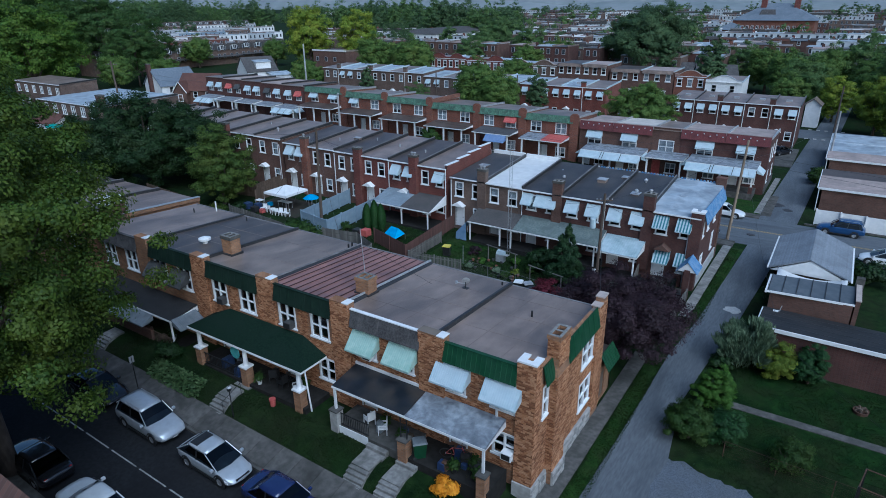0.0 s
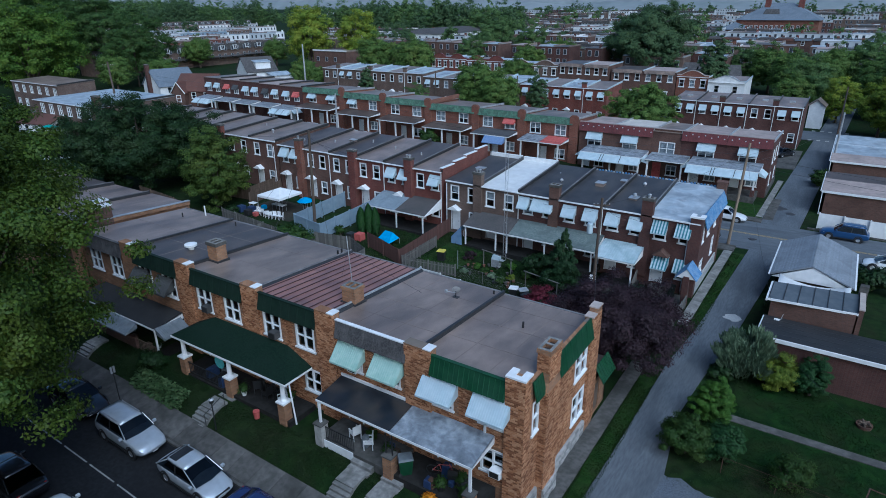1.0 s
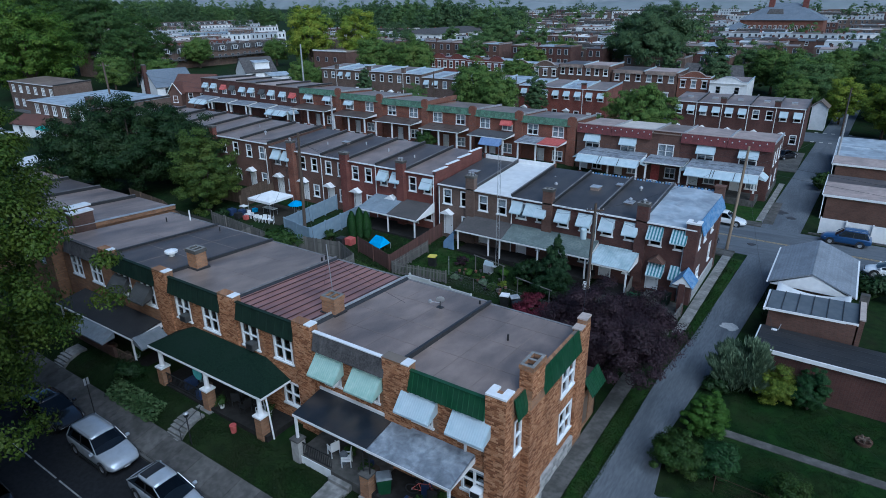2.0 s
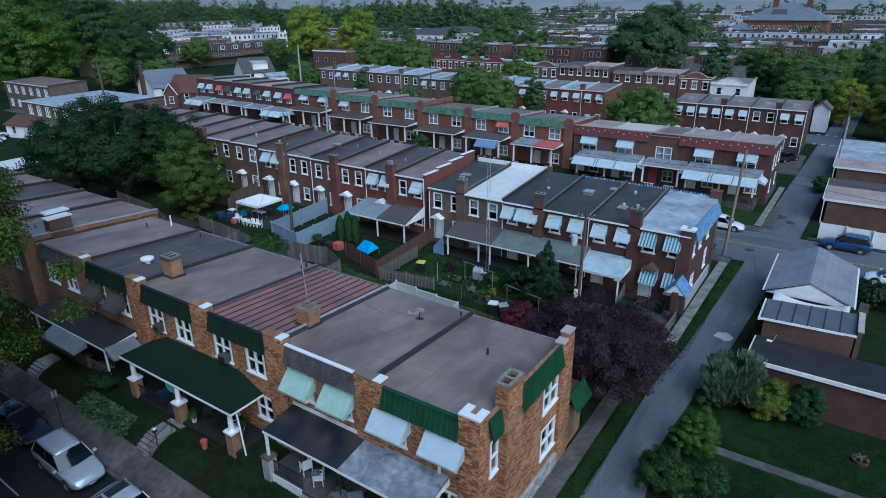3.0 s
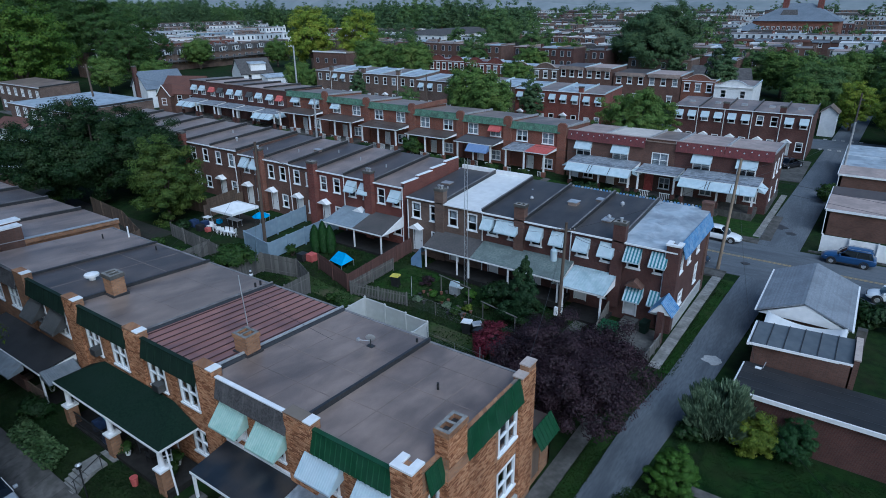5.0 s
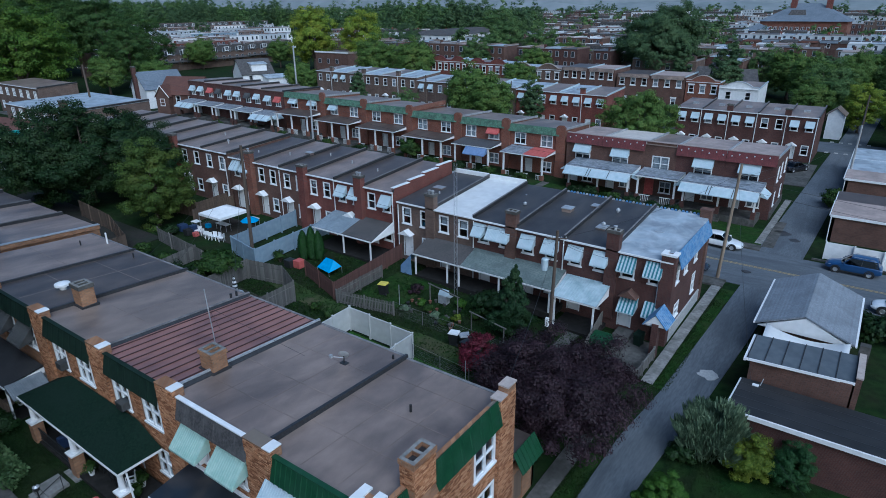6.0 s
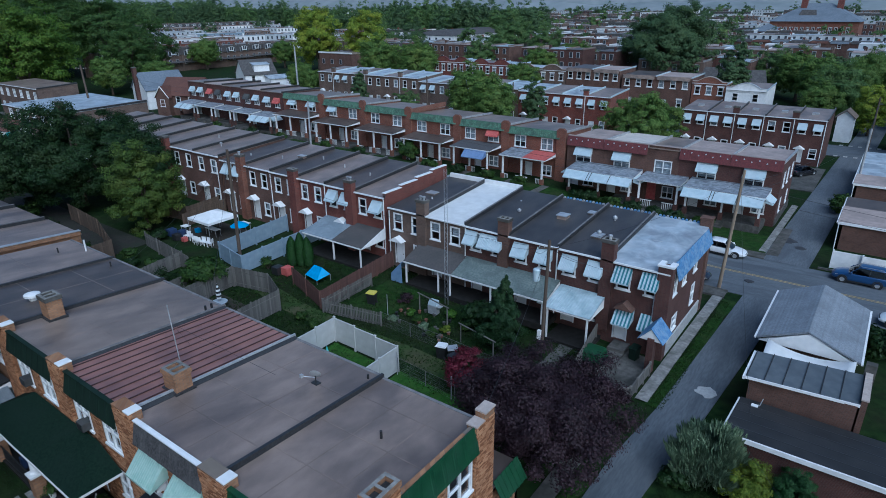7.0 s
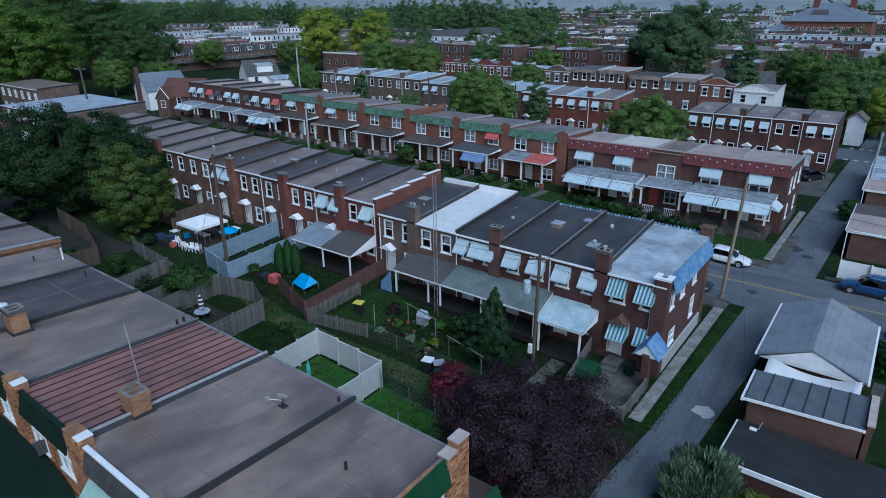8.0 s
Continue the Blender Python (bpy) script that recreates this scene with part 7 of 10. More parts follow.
def grass_tufts():
    """Blades that break up the mown and rough grass near the camera."""
    rng = np.random.default_rng(77)
    for name, label, (x0, x1, y0, y1), n, h in (("lawn_grass", "blades of the sloping front lawns", (-37, -.4, -4.4, -2.25), 34000, .06), ("verge_grass", "ragged grass beside the alley", (1.05, 2.35, -3.5, 16.5), 15000, .07), ("east_grass", "blades of the dark lawn beyond the alley", (5.2, 16.5, 5.6, 20), 34000, .06),
                                                ("yard_grass", "rough grass of the back yards", (-31, -3.6, 10.5, 29.5), 32000, .13), ("rear_verge_grass", "grass beside the alley's end house", (2.3, 3.3, 24, 42), 6000, .08)):
        x, y = rng.uniform(x0, x1, n), rng.uniform(y0, y1, n)
        keep = np.sin(x * 1.3 + 2 * np.sin(y * .8)) * np.sin(y * 1.1 + x * .4) + rng.uniform(-.6, .9, n) > -.25
        for a, b in ((-8.7, -7.3), (-6.7, -5.4), (-19.4, -18.0), (-32.1, -30.7)):
            keep &= ~((x > a) & (x < b) & (y < -2)) & ~((y > 13.6) & (y < 14.5) & (x > 6.8))
        keep &= ~((x > 4.8) & ((x - 7.3) ** 2 / 17.5 + (y - 4.0) ** 2 / 9.5 < rng.uniform(.7, 1.25, n)))
        keep &= ~((x > 4.2) & (x < 5.3) & (y < 20)) | (x < 4)
        x, y = x[keep], y[keep]
        k = len(x)
        z = np.array([G(a, b) for a, b in zip(x, y)]) + rng.uniform(0, .6, k) * h
        nrm = np.stack([rng.normal(size=k), rng.normal(size=k), rng.normal(size=k) * .4 + .35], 1)
        ob = part(name, leaf_mesh(name, L_verge if "verge" in name or "yard" in name else L_grass, np.stack([x, y, z], 1), nrm, h * .55, rng, 2.6), None)
        tagged(ob, label, "grass", kind="stuff")


grass_tufts()
L_sage2 = leaf_mat("variegated_leaves", (0.0381, 0.079, 0.0228), (0.122, 0.174, 0.0685), (0.0533, 0.0948, 0.0304))
ground_cover()


def cypresses():
    for i, (x, y, h) in enumerate(((-30.5, 24.2, 2.8), (-29.8, 24.6, 3.2), (-29.2, 24.9, 2.8))):
        rng = np.random.default_rng(50 + i)
        t = thing("cypress", "slim bright green upright cypress by the fence", "tree", "cypresses", at=pose(x, y, G(x, y)))
        part("trunk", MB().tube((0, 0, -.2), (0, 0, 1), .06, .04, 6), M_bark, t)
        n = 5000
        z = rng.uniform(.05, 1, n)
        r = .5 * np.sin(np.clip(z * 1.15 + .12, 0, 1.27) / 1.27 * math.pi) ** .6 * rng.uniform(.75, 1.05, n)
        a = rng.uniform(0, 2 * math.pi, n)
        p = np.stack([r * np.cos(a), r * np.sin(a), z * h], 1)
        nrm = np.stack([np.cos(a), np.sin(a), rng.normal(size=n) * .3 + .2], 1)
        part("foliage", leaf_mesh("foliage", L_cypress, p, nrm, .12, rng), None, t)


cypresses()


def wood_spot(rng):
    y = rng.uniform(66, 205)
    return -2.25 * (y + 11) - rng.uniform(0, 110), y


def distant_trees():
    kinds = []
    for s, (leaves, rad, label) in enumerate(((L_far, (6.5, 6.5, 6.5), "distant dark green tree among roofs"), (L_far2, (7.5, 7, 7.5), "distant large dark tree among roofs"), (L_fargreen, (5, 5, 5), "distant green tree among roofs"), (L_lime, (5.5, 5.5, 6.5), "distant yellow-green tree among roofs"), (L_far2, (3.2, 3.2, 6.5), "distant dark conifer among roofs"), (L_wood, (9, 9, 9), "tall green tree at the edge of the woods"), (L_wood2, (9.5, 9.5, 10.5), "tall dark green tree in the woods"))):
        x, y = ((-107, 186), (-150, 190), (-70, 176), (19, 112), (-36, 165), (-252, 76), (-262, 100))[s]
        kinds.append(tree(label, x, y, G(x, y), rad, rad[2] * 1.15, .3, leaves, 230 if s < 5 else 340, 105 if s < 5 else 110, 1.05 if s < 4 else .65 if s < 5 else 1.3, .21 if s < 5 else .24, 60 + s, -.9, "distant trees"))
    rng = random.Random(4)
    # those that can be told apart: x, y, kind, size
    spots = [(-55, 198, 1, 1.2), (-143, 156, 3, 1.5), (-160, 149, 3, 1.6), (-119, 104, 2, .8), (-97, 158, 0, .9), (-77, 159, 2, 1.0), (-122, 157, 1, .8), (-112, 101, 2, .7), (-163, 55, 5, 1.25), (-174, 64, 5, 1.15), (-112, 128, 2, 1.3), (-98, 128, 2, 1.25), (-112, 205, 0, 1.3), (-92, 193, 0, 1.1), (-80, 190, 2, 1.0),
             (-209, 70, 5, 1.1), (-214, 84, 6, 1.35), (-203, 96, 6, 1.2), (-228, 78, 5, 1.4), (-224, 100, 6, 1.4), (-244, 90, 6, 1.5), (-219, 58, 5, 1.2), (-236, 68, 5, 1.2), (-190, 100, 2, 1.0), (-150, 82, 2, .9), (-166, 84, 6, .8), (-174, 92, 6, .95), (-160, 74, 2, 1.0),
             (-4, 158, 2, 1.15), (2, 174, 2, 1.0), (-10, 168, 2, 1.2), (-16, 172, 0, .9), (4, 184, 2, 1.2), (26, 124, 2, 1.3), (20, 138, 0, 1.15), (31, 112, 2, 1.3), (24, 150, 1, 1.2), (19, 165, 2, 1.2), (36, 126, 0, 1.3), (-19, 138, 4, 1.1), (-64, 126, 2, .9), (-56, 92, 2, 1.1), (-50, 90, 2, .95), (-43, 93, 4, .7), (-87, 93, 4, .6),
             (-60, 215, 1, 1.2), (-180, 150, 2, 1.0), (-200, 130, 2, 1.1), (14.8, 118, 3, .8), (14, 140, 2, 1.0), (-1.5, 136, 2, .85), (7.5, 131, 3, .7), (1.0, 143, 0, .9), (14, 162, 2, 1.1), (13, 185, 0, 1.1), (-66, 84, 0, .5)]
    for x, y, k, s in spots:
        copy_thing(kinds[k], pose(x, y, G(x, y), 0, 0, rng.uniform(0, 360)) @ Matrix.Scale(s, 4))
    for i in range(44):
        x, y = wood_spot(rng)
        copy_thing(kinds[rng.choice((0, 1, 1, 6))], pose(x, y, G(x, y), 0, 0, rng.uniform(0, 360)) @ Matrix.Scale(rng.uniform(1, 1.5), 4))


def far_woods():
    """The countless trees between the far roofs: crowns of coarse leaf clumps."""
    rng = np.random.default_rng(71)
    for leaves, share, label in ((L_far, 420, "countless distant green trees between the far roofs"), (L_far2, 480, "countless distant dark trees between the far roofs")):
        ps, ns, ss = [], [], []
        for i in range(share):
            u = rng.uniform() ** 1.1
            y = 190 + 1150 * u
            x = rng.uniform(-2.4, .36) * (y + 40) - 5
            if i % 3 == 0:
                y = rng.uniform(430, 900)
                x = rng.uniform(-2.5, -.9) * y
            if -480 < x < -185 and x < -1.02 * y and y < 420 and i % 5:
                x = -490 - rng.uniform(0, 220)
            r = rng.uniform(4.2, 7.5) * (1 + .55 * u)
            near = y < 420
            p, nrm = crown_points(rng, (r, r, r * rng.uniform(.8, 1.3)), 90 if near else 30, 22 if near else 11, 1.35 if near else 1.6 * (1 + .5 * u), -.9, .5)
            ss.append(np.full((len(p), 1), .55 if near else 1.25))
            p += np.array([x, y, G(x, y) + r * .95])
            ps.append(p)
            ns.append(nrm)
        # the belt of tall trees behind the mansard terrace
        for i in range(85):
            y = rng.uniform(288, 380)
            x = rng.uniform(-1.02, -.5) * y
            if i % 2:
                x, y = rng.uniform(-660, -478), rng.uniform(190, 470)
            r = rng.uniform(5.5, 9)
            top = rng.uniform(17, 25) * (1.25 if i % 2 else 1)
            p, nrm = crown_points(rng, (r, r, top * .48), 120, 24, 1.6, -.95, .55)
            ss.append(np.full((len(p), 1), .6))
            p += np.array([x, y, G(x, y) + top * .52])
            ps.append(p)
            ns.append(nrm)
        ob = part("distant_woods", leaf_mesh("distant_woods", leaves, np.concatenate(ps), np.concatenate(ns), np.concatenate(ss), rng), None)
        tagged(ob, label, "trees", kind="stuff")


distant_trees()
far_woods()


def far_hills():
    """Low wooded hills along the horizon."""
    mb = MB()
    for y, h, w in ((1500, 34, 4200), (2100, 66, 5200)):
        n = 90
        pts = []
        for i in range(n + 1):
            x = -w + (w * 1.3) * i / n
            z = h * (.75 + .25 * math.sin(i * .21 + y) + .12 * math.sin(i * .63) + .06 * math.sin(i * 1.7))
            pts.append((x, z * (1 + max(0, -x - 300) / 1300)))
        for (a, za), (b, zb) in zip(pts, pts[1:]):
            mb.face([(a, y, -5), (b, y, -5), (b, y + 120, zb), (a, y + 120, za)])
            mb.face([(a, y + 120, za), (b, y + 120, zb), (b, y + 500, -5), (a, y + 500, -5)])
    solid("backdrop_hills", mb, M_hill, "low wooded hills along the horizon with haze in their colour", "hills", kind="structure", smooth=True)


# distance haze is painted into the hills' base colour
M_hill = mat("haze_painted_hills", (0.15, 0.175, 0.18), (0.2, 0.225, 0.23), .03, .95, (0.26, 0.28, 0.29), .008, .6, 0)
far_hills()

# ---------------------------------------------------------------- chimneys, awnings, porches of the rear rows


def lean_porch(label, x0, x1, y0, y1, z0, z1, mats, posts, ground=None, solid_end=None):
    t = thing("back_porch", label, "porch", "back porches")
    for a, b, m in mats:
        porch_roof(t, a, b, y0, y1, z0, z1, m)
    for x in posts:
        g = G(x, y0)
        part("post", MB().box(x - .06, y0 + .1, g - .1, x + .06, y0 + .22, z0 - .09), M_white, t)
    part("floor", MB().box(x0 + .1, y0 + .05, G(x0, y0) - .4, x1 - .1, y1 - .02, max(G(x0, y0), G(x1, y0)) + .12), M_porchfloor, t)
    return t


def backs():
    rows = [o for o in scene.objects if o.name.startswith("row_house") and o.get("group") == "rear row houses"]
    end = rows[0]
    # chimneys between pairs of houses
    for i, x, zt, m, pots in ((0, -3.15, 7.85, M_brick_dark, 1), (2, -11.7, 7.75, M_brick_brown, 0), (4, -19.9, 7.8, M_brick_grey, 2), (6, -28.5, 8.2, M_brick_red, 2), (8, -36.4, 8.15, M_brick_red, 0), (10, -44.8, 8.5, M_brick_orange, 1), (13, -59.2, 8.9, M_brick, 0), (15, -69, 9, M_brick, 0)):
        c = chimney(rows[i], x, 30.05, 1.0, zt, .95, .62, m, pots)
    # end house: corner pier, blue shingled side, striped awnings, hood
    part("pier", MB().box(.45, 29.75, -.2, 1.42, 30.5, 7.0), M_brick_dark, end)
    part("coping", MB().plate(.38, 29.68, 1.5, 30.6, 7.004, 7.14, [(.75, 30.0, 1.12, 30.61)]), M_white, end, "white coping stone")
    part("side_cornice", MB().ribbed(30.6, 39.3, (-1.72, 5.85), (-1.32, 7.1), .03, .35, .05), M_blue, end, "blue shingled side cornice", at=pose(0, 0, 0, 0, 0, 90))
    part("back_pier", MB().box(.6, 39.0, -.2, 1.45, 39.7, 7.75).box(.55, 38.95, 7.755, 1.5, 39.75, 7.9), M_brick_brown, end)
    part("foundation", MB().box(1.31, 30.5, -.5, 1.42, 39.4, .95), M_pale, end, "pale painted foundation")
    for x in (-1.95, .0):
        awning(end, x, 29.98, 6.25, 1.25, .95, .75, M_whitemetal, 0, M_stripe, "teal and white striped awning")
    awning(end, .2, 29.98, 3.1, 1.2, .95, .75, M_whitemetal, 0, M_stripe, "teal and white striped awning")
    awning(end, -1.5, 29.9, 3.35, 1.3, 1.1, 1.0, M_whitemetal, 0, M_stripe, "teal and white striped door awning")
    part("door_hood", MB().face3(-2.2, -.8, 29.2, 29.98, 3.3, 3.85), M_brick_brown, end, "small gabled door hood")
    part("corner_hood", MB().ribbed(27.75, 29.72, (-1.95, 2.35), (-1.05, 3.35), .03, .22, .04), M_blue, end, "blue shingled corner hood", at=pose(0, 0, 0, 0, 0, 90))
    part("corner_hood", MB().sheet((.2, 27.75, 2.35), (1.05, 27.75, 3.36), (1.05, 29.72, 3.36), (.2, 29.72, 2.35), .05), M_blue, end, "blue shingled corner hood")
    part("hood_gable", MB().face3(.35, 1.8, 27.8, 27.9, 2.42, 3.22), M_white, end, "white hood gable")
    for i, (a, b) in enumerate(((1.3, -3.1), (-3.1, -7.0), (-7.0, -11.3))):
        n = int((a - b) / .3)
        z = 7.14 + .008 * -(a + b) / 2
        for k in range(n):
            x = b + .15 + k * .3
            part("ridge_tile", MB().hexa([(x - .11, 39.42, z + .02), (x + .11, 39.42, z + .02), (x + .11, 39.62, z + .02), (x - .11, 39.62, z + .02)], [(x - .07, 39.44, z + .22), (x + .07, 39.44, z + .22), (x + .07, 39.6, z + .22), (x - .07, 39.6, z + .22)]), M_blue if k % 3 else M_flash, rows[i])
    part("corner_pier", MB().box(.9, 27.7, -.3, 1.35, 28.3, 2.6), M_brick_dark, end)
    part("steps", MB().box(-2.1, 28.6, G(-1.5, 29) - .2, -.9, 29.9, G(-1.5, 29) + .45).box(-2.1, 28.2, G(-1.5, 29) - .2, -.9, 28.595, G(-1.5, 29) + .22), M_concrete, end)
    # awnings on the upper windows
    for i, xs, z, w, m in ((1, (-6.05, -4.0), 6.2, 1.25, M_whitemetal), (2, (-10.15, -8.1), 6.25, 1.3, M_whitemetal), (3, (-14.75, -13.35, -12.3), 6.3, 1.1, M_whitemetal), (6, (-25.3,), 6.9, 1.3, M_whitemetal), (7, (-31.0, -29.2), 7.0, 1.3, M_whitemetal), (11, (-47.5, -45.7), 7.3, 1.4, M_whitemetal)):
        for x in xs:
            awning(rows[i], x, rows[i].get("y0", 29.98 if i < 6 else 30.28), z, w, .95, .75, m, label="pale ribbed metal awning")
    # downpipes
    for i, x in ((0, .4), (2, -7.05), (3, -15.35), (5, -23.6), (8, -32.1), (9, -40.2), (6, -24.5), (12, -49.5)):
        y = 29.9 if i < 6 else 30.2
        part("downpipe", MB().tube((x, y, G(x, y)), (x, y, 6.4 if i < 6 else 7.2), .05, n=6), M_white, rows[i])
    # white gabled hoods over the doors of the red row
    for i, x in ((7, -29.9), (8, -34.9), (9, -39.0), (10, -43.2), (11, -47.4), (5, -22.55), (12, -52.6), (13, -57.5)):
        y = 29.98 if i < 6 else 30.28 if i < 12 else 30.48
        z = (1.5 if i > 5 else 1.25) + 2.55
        part("door_hood", MB().face3(x - .75, x + .75, y - .7, y, z, z + .45), M_white, rows[i], "white gabled door hood")
    # tall stepped party wall at the end of the red row
    w = MB()
    for k in range(4):
        w.box(-24.62, 30.28 + k * 2.35, 6.0, -24.3, 30.28 + (k + 1) * 2.35 - .003, 7.72 + k * .22)
    part("party_wall", w, M_brick_red, rows[6])
    for k in range(4):
        part("coping", MB().box(-24.65, 30.2 + k * 2.35, 7.724 + k * .22, -24.27, 30.28 + (k + 1) * 2.35, 7.79 + k * .22), M_white, rows[6], "white stepped coping")
    lean_porch("long low porch roof in grey and green shingle", -20.2, -6.7, 27.6, 29.97, 3.15, 4.0, ((-20.2, -15.2, M_shingle_dark), (-15.18, -6.7, M_shingle_grey)), (-20.0, -16.6, -15.4, -11.5, -7.0))
    ribs = lean_porch("white ribbed metal porch roof on posts", -6.6, -3.05, 27.3, 29.97, 2.95, 3.7, ((-6.6, -3.05, M_tealmetal),), (-6.4, -3.3))
    part("ribbed_sheet", MB().ribbed(-6.62, -3.03, (27.24, 2.965), (29.96, 3.73), .03, .2, .02), M_tealmetal, ribs, "ribbed pale blue metal sheet")
    lean_porch("back porch with blue-grey and brown shingle roof", -32.2, -24.5, 27.0, 30.27, 3.45, 4.25, ((-32.2, -28.3, M_shingle_blue), (-28.28, -24.5, M_shingle_dark)), (-32.0, -28.2, -24.8))
    g = thing("porch_gable", "white triangular porch gable trim", "porch trim")
    part("board", MB().hexa([(-24.48, 27.0, 3.4), (-24.4, 27.0, 3.4), (-24.4, 30.2, 3.4), (-24.48, 30.2, 3.4)], [(-24.48, 27.0, 3.45), (-24.4, 27.0, 3.45), (-24.4, 30.2, 4.5), (-24.48, 30.2, 4.5)]), M_white, g)
    t = thing("blue_canopy", "faded blue canvas canopy beside the porch post", "canopy")
    part("sheet", MB().ribbed(27.5, 29.8, (21.5, 1.75), (20.35, 3.0), .03, .45, .02), M_blueawn, t, at=pose(0, 0, 0, 0, 0, 90))
    part("skirt", MB().hexa([(-21.52, 27.45, G(-21, 27)), (-20.3, 27.45, G(-21, 27)), (-20.3, 27.52, G(-21, 27)), (-21.52, 27.52, G(-21, 27))], [(-21.5, 27.46, 1.72), (-20.36, 27.46, 2.9), (-20.36, 27.51, 2.9), (-21.5, 27.51, 1.72)]), M_blueawn, t, "hanging blue side sheet")
    for y in (27.5, 29.7):
        part("post", MB().tube((-21.45, y, G(-21, y) - .1), (-21.45, y, 1.75), .03, n=6), M_white, t)
    # roof clutter
    for x, y, z, h in ((-8.9, 35.5, 7.0, .35), (-5.3, 33.4, 6.9, .5), (-5.4, 36.8, 7.0, .6), (-13.0, 34.6, 6.85, .55), (-14.1, 36.9, 7.0, .3), (-21.4, 33.4, 6.9, .35), (-29.9, 34.4, 7.7, .35), (-34, 35, 7.8, .4), (-38.2, 36, 7.9, .4), (-42.6, 34, 7.8, .4), (-46.8, 33, 7.7, .4), (-53, 33.5, 8.1, .5), (-57, 36, 8.2, .4)):
        vent(x, y, z - .1, h, .08, M_flash, h > .45)
    hatch(-9.2, 35.2, 6.95)
    hatch(-5.3, 33.2, 6.7, .7, .9, .2)
    hatch(-22.2, 34.5, 6.9, .9, .7, .25)
    hatch(-1.2, 35.0, 6.75, .6, .7, .08)
    hatch(-7.5, 37.2, 7.1, .6, .6, .12)
    hatch(-40.5, 35, 8.0, .8, .5, .15)


backs()


# ---------------------------------------------------------------- garages and lots beyond the alley
def garages():
    t = thing("garage", "brick garage with grey shingled gable roof and white gable", "garage", "garages")
    part("wall", MB().wall((7.2, 32.5, -.4), (1, 0, 0), 5.0, 3.1, .25, [(.5, .3, 2.2, 2.2)]).wall((12.2, 32.5, -.4), (0, 1, 0), 7.6, 3.1, .25, []).wall((12.2, 40.1, -.4), (-1, 0, 0), 5.0, 3.1, .25, []).wall((7.2, 40.1, -.4), (0, -1, 0), 7.6, 3.1, .25, []), M_brick_brown, t)
    part("garage_door", MB().box(7.7, 32.62, -.1, 9.4, 32.68, 1.8), M_wood_brown, t)
    r = MB()
    r.sheet((6.75, 31.9, 2.72), (9.6, 31.9, 3.95), (9.6, 40.5, 3.95), (6.75, 40.5, 2.72), .1)
    r.sheet((9.6, 31.9, 3.95), (12.65, 31.9, 2.72), (12.65, 40.5, 2.72), (9.6, 40.5, 3.95), .1)
    part("roof", r, M_shingle_blue2, t)
    n = 26
    for k in range(n):
        u0, u1 = k / n, (k + 1) / n
        for (xa, za), (xb, zb) in (((6.75, 2.72), (9.6, 3.95)), ((12.65, 2.72), (9.6, 3.95))):
            s = 1 if xa < xb else -1
            p0, p1 = (xa + (xb - xa) * u0, za + (zb - za) * u0), (xa + (xb - xa) * u1, za + (zb - za) * u1)
            q = [(p0[0], 31.9, p0[1] + .025), (p0[0], 40.5, p0[1] + .025), (p1[0], 40.5, p1[1] + .006), (p1[0], 31.9, p1[1] + .006)]
            part("shingle_course", MB().sheet(*(q[::-1] if s > 0 else q), .02), M_shingle_blue2, t)
    part("gable", MB().face3(6.9, 12.5, 31.95, 32.12, 2.5, 3.8), M_white, t, "white painted gable boards")
    part("gutter", MB().box(6.62, 31.9, 2.6, 6.74, 40.5, 2.7), M_white, t)
    part("gutter", MB().box(12.66, 31.9, 2.6, 12.78, 40.5, 2.7), M_white, t)
    t = thing("tarpaulin", "white tarpaulin stretched between dark bushes", "tarpaulin")
    mb = MB()
    for i in range(12):
        a, b = i / 12, (i + 1) / 12
        za, zb = 2.95 - 2.0 * a * (1 - a), 2.95 - 2.0 * b * (1 - b)
        xa, xb = 7.5 + 4.9 * a, 7.5 + 4.9 * b
        mb.sheet((xa, 29.0, za - .9), (xb, 29.0, zb - .9), (xb, 31.6, zb), (xa, 31.6, za), .02)
    part("sheet", mb, M_white, t, smooth=True)
    for x in (7.5, 12.4):
        part("post", MB().tube((x, 31.6, -.2), (x, 31.6, 3.0), .04, n=6), M_flash, t)
    shrub("dark round bush beside the garage", 7.6, 30.6, (.8, .8, 1.0), L_dark, 24, 100, .4, .13, 71)
    shrub("dark round bush behind the tarpaulin", 12.4, 30.4, (.8, .8, .95), L_dark, 24, 100, .4, .13, 72)

    t = thing("garage", "low brick garage under a dark seamed metal roof", "garage", "garages")
    part("wall", MB().wall((7.5, 25.9, -.4), (1, 0, 0), 5.3, 3.6, .25, []).wall((12.8, 26.15, -.4), (0, 1, 0), 2.5, 3.6, .25, []).wall((12.8, 28.9, -.4), (-1, 0, 0), 5.3, 3.6, .25, []).wall((7.5, 28.65, -.4), (0, -1, 0), 2.5, 3.6, .25, []), M_brick_brown, t)
    part("roof", MB().sheet((7.3, 25.5, 3.3), (12.9, 26.05, 3.3), (12.9, 29.3, 3.42), (7.3, 28.6, 3.42), .1), M_metalroof, t)
    for k in range(7):
        x = 7.34 + k * .92
        y = 25.5 + (x - 7.3) * .098
        e = y + 3.1 + (x - 7.3) * .027
        part("roof_seam", MB().hexa([(x - .03, y, 3.3), (x + .03, y, 3.3), (x + .03, e, 3.42), (x - .03, e, 3.42)], [(x - .02, y, 3.36), (x + .02, y, 3.36), (x + .02, e, 3.48), (x - .02, e, 3.48)]), M_seam, t)
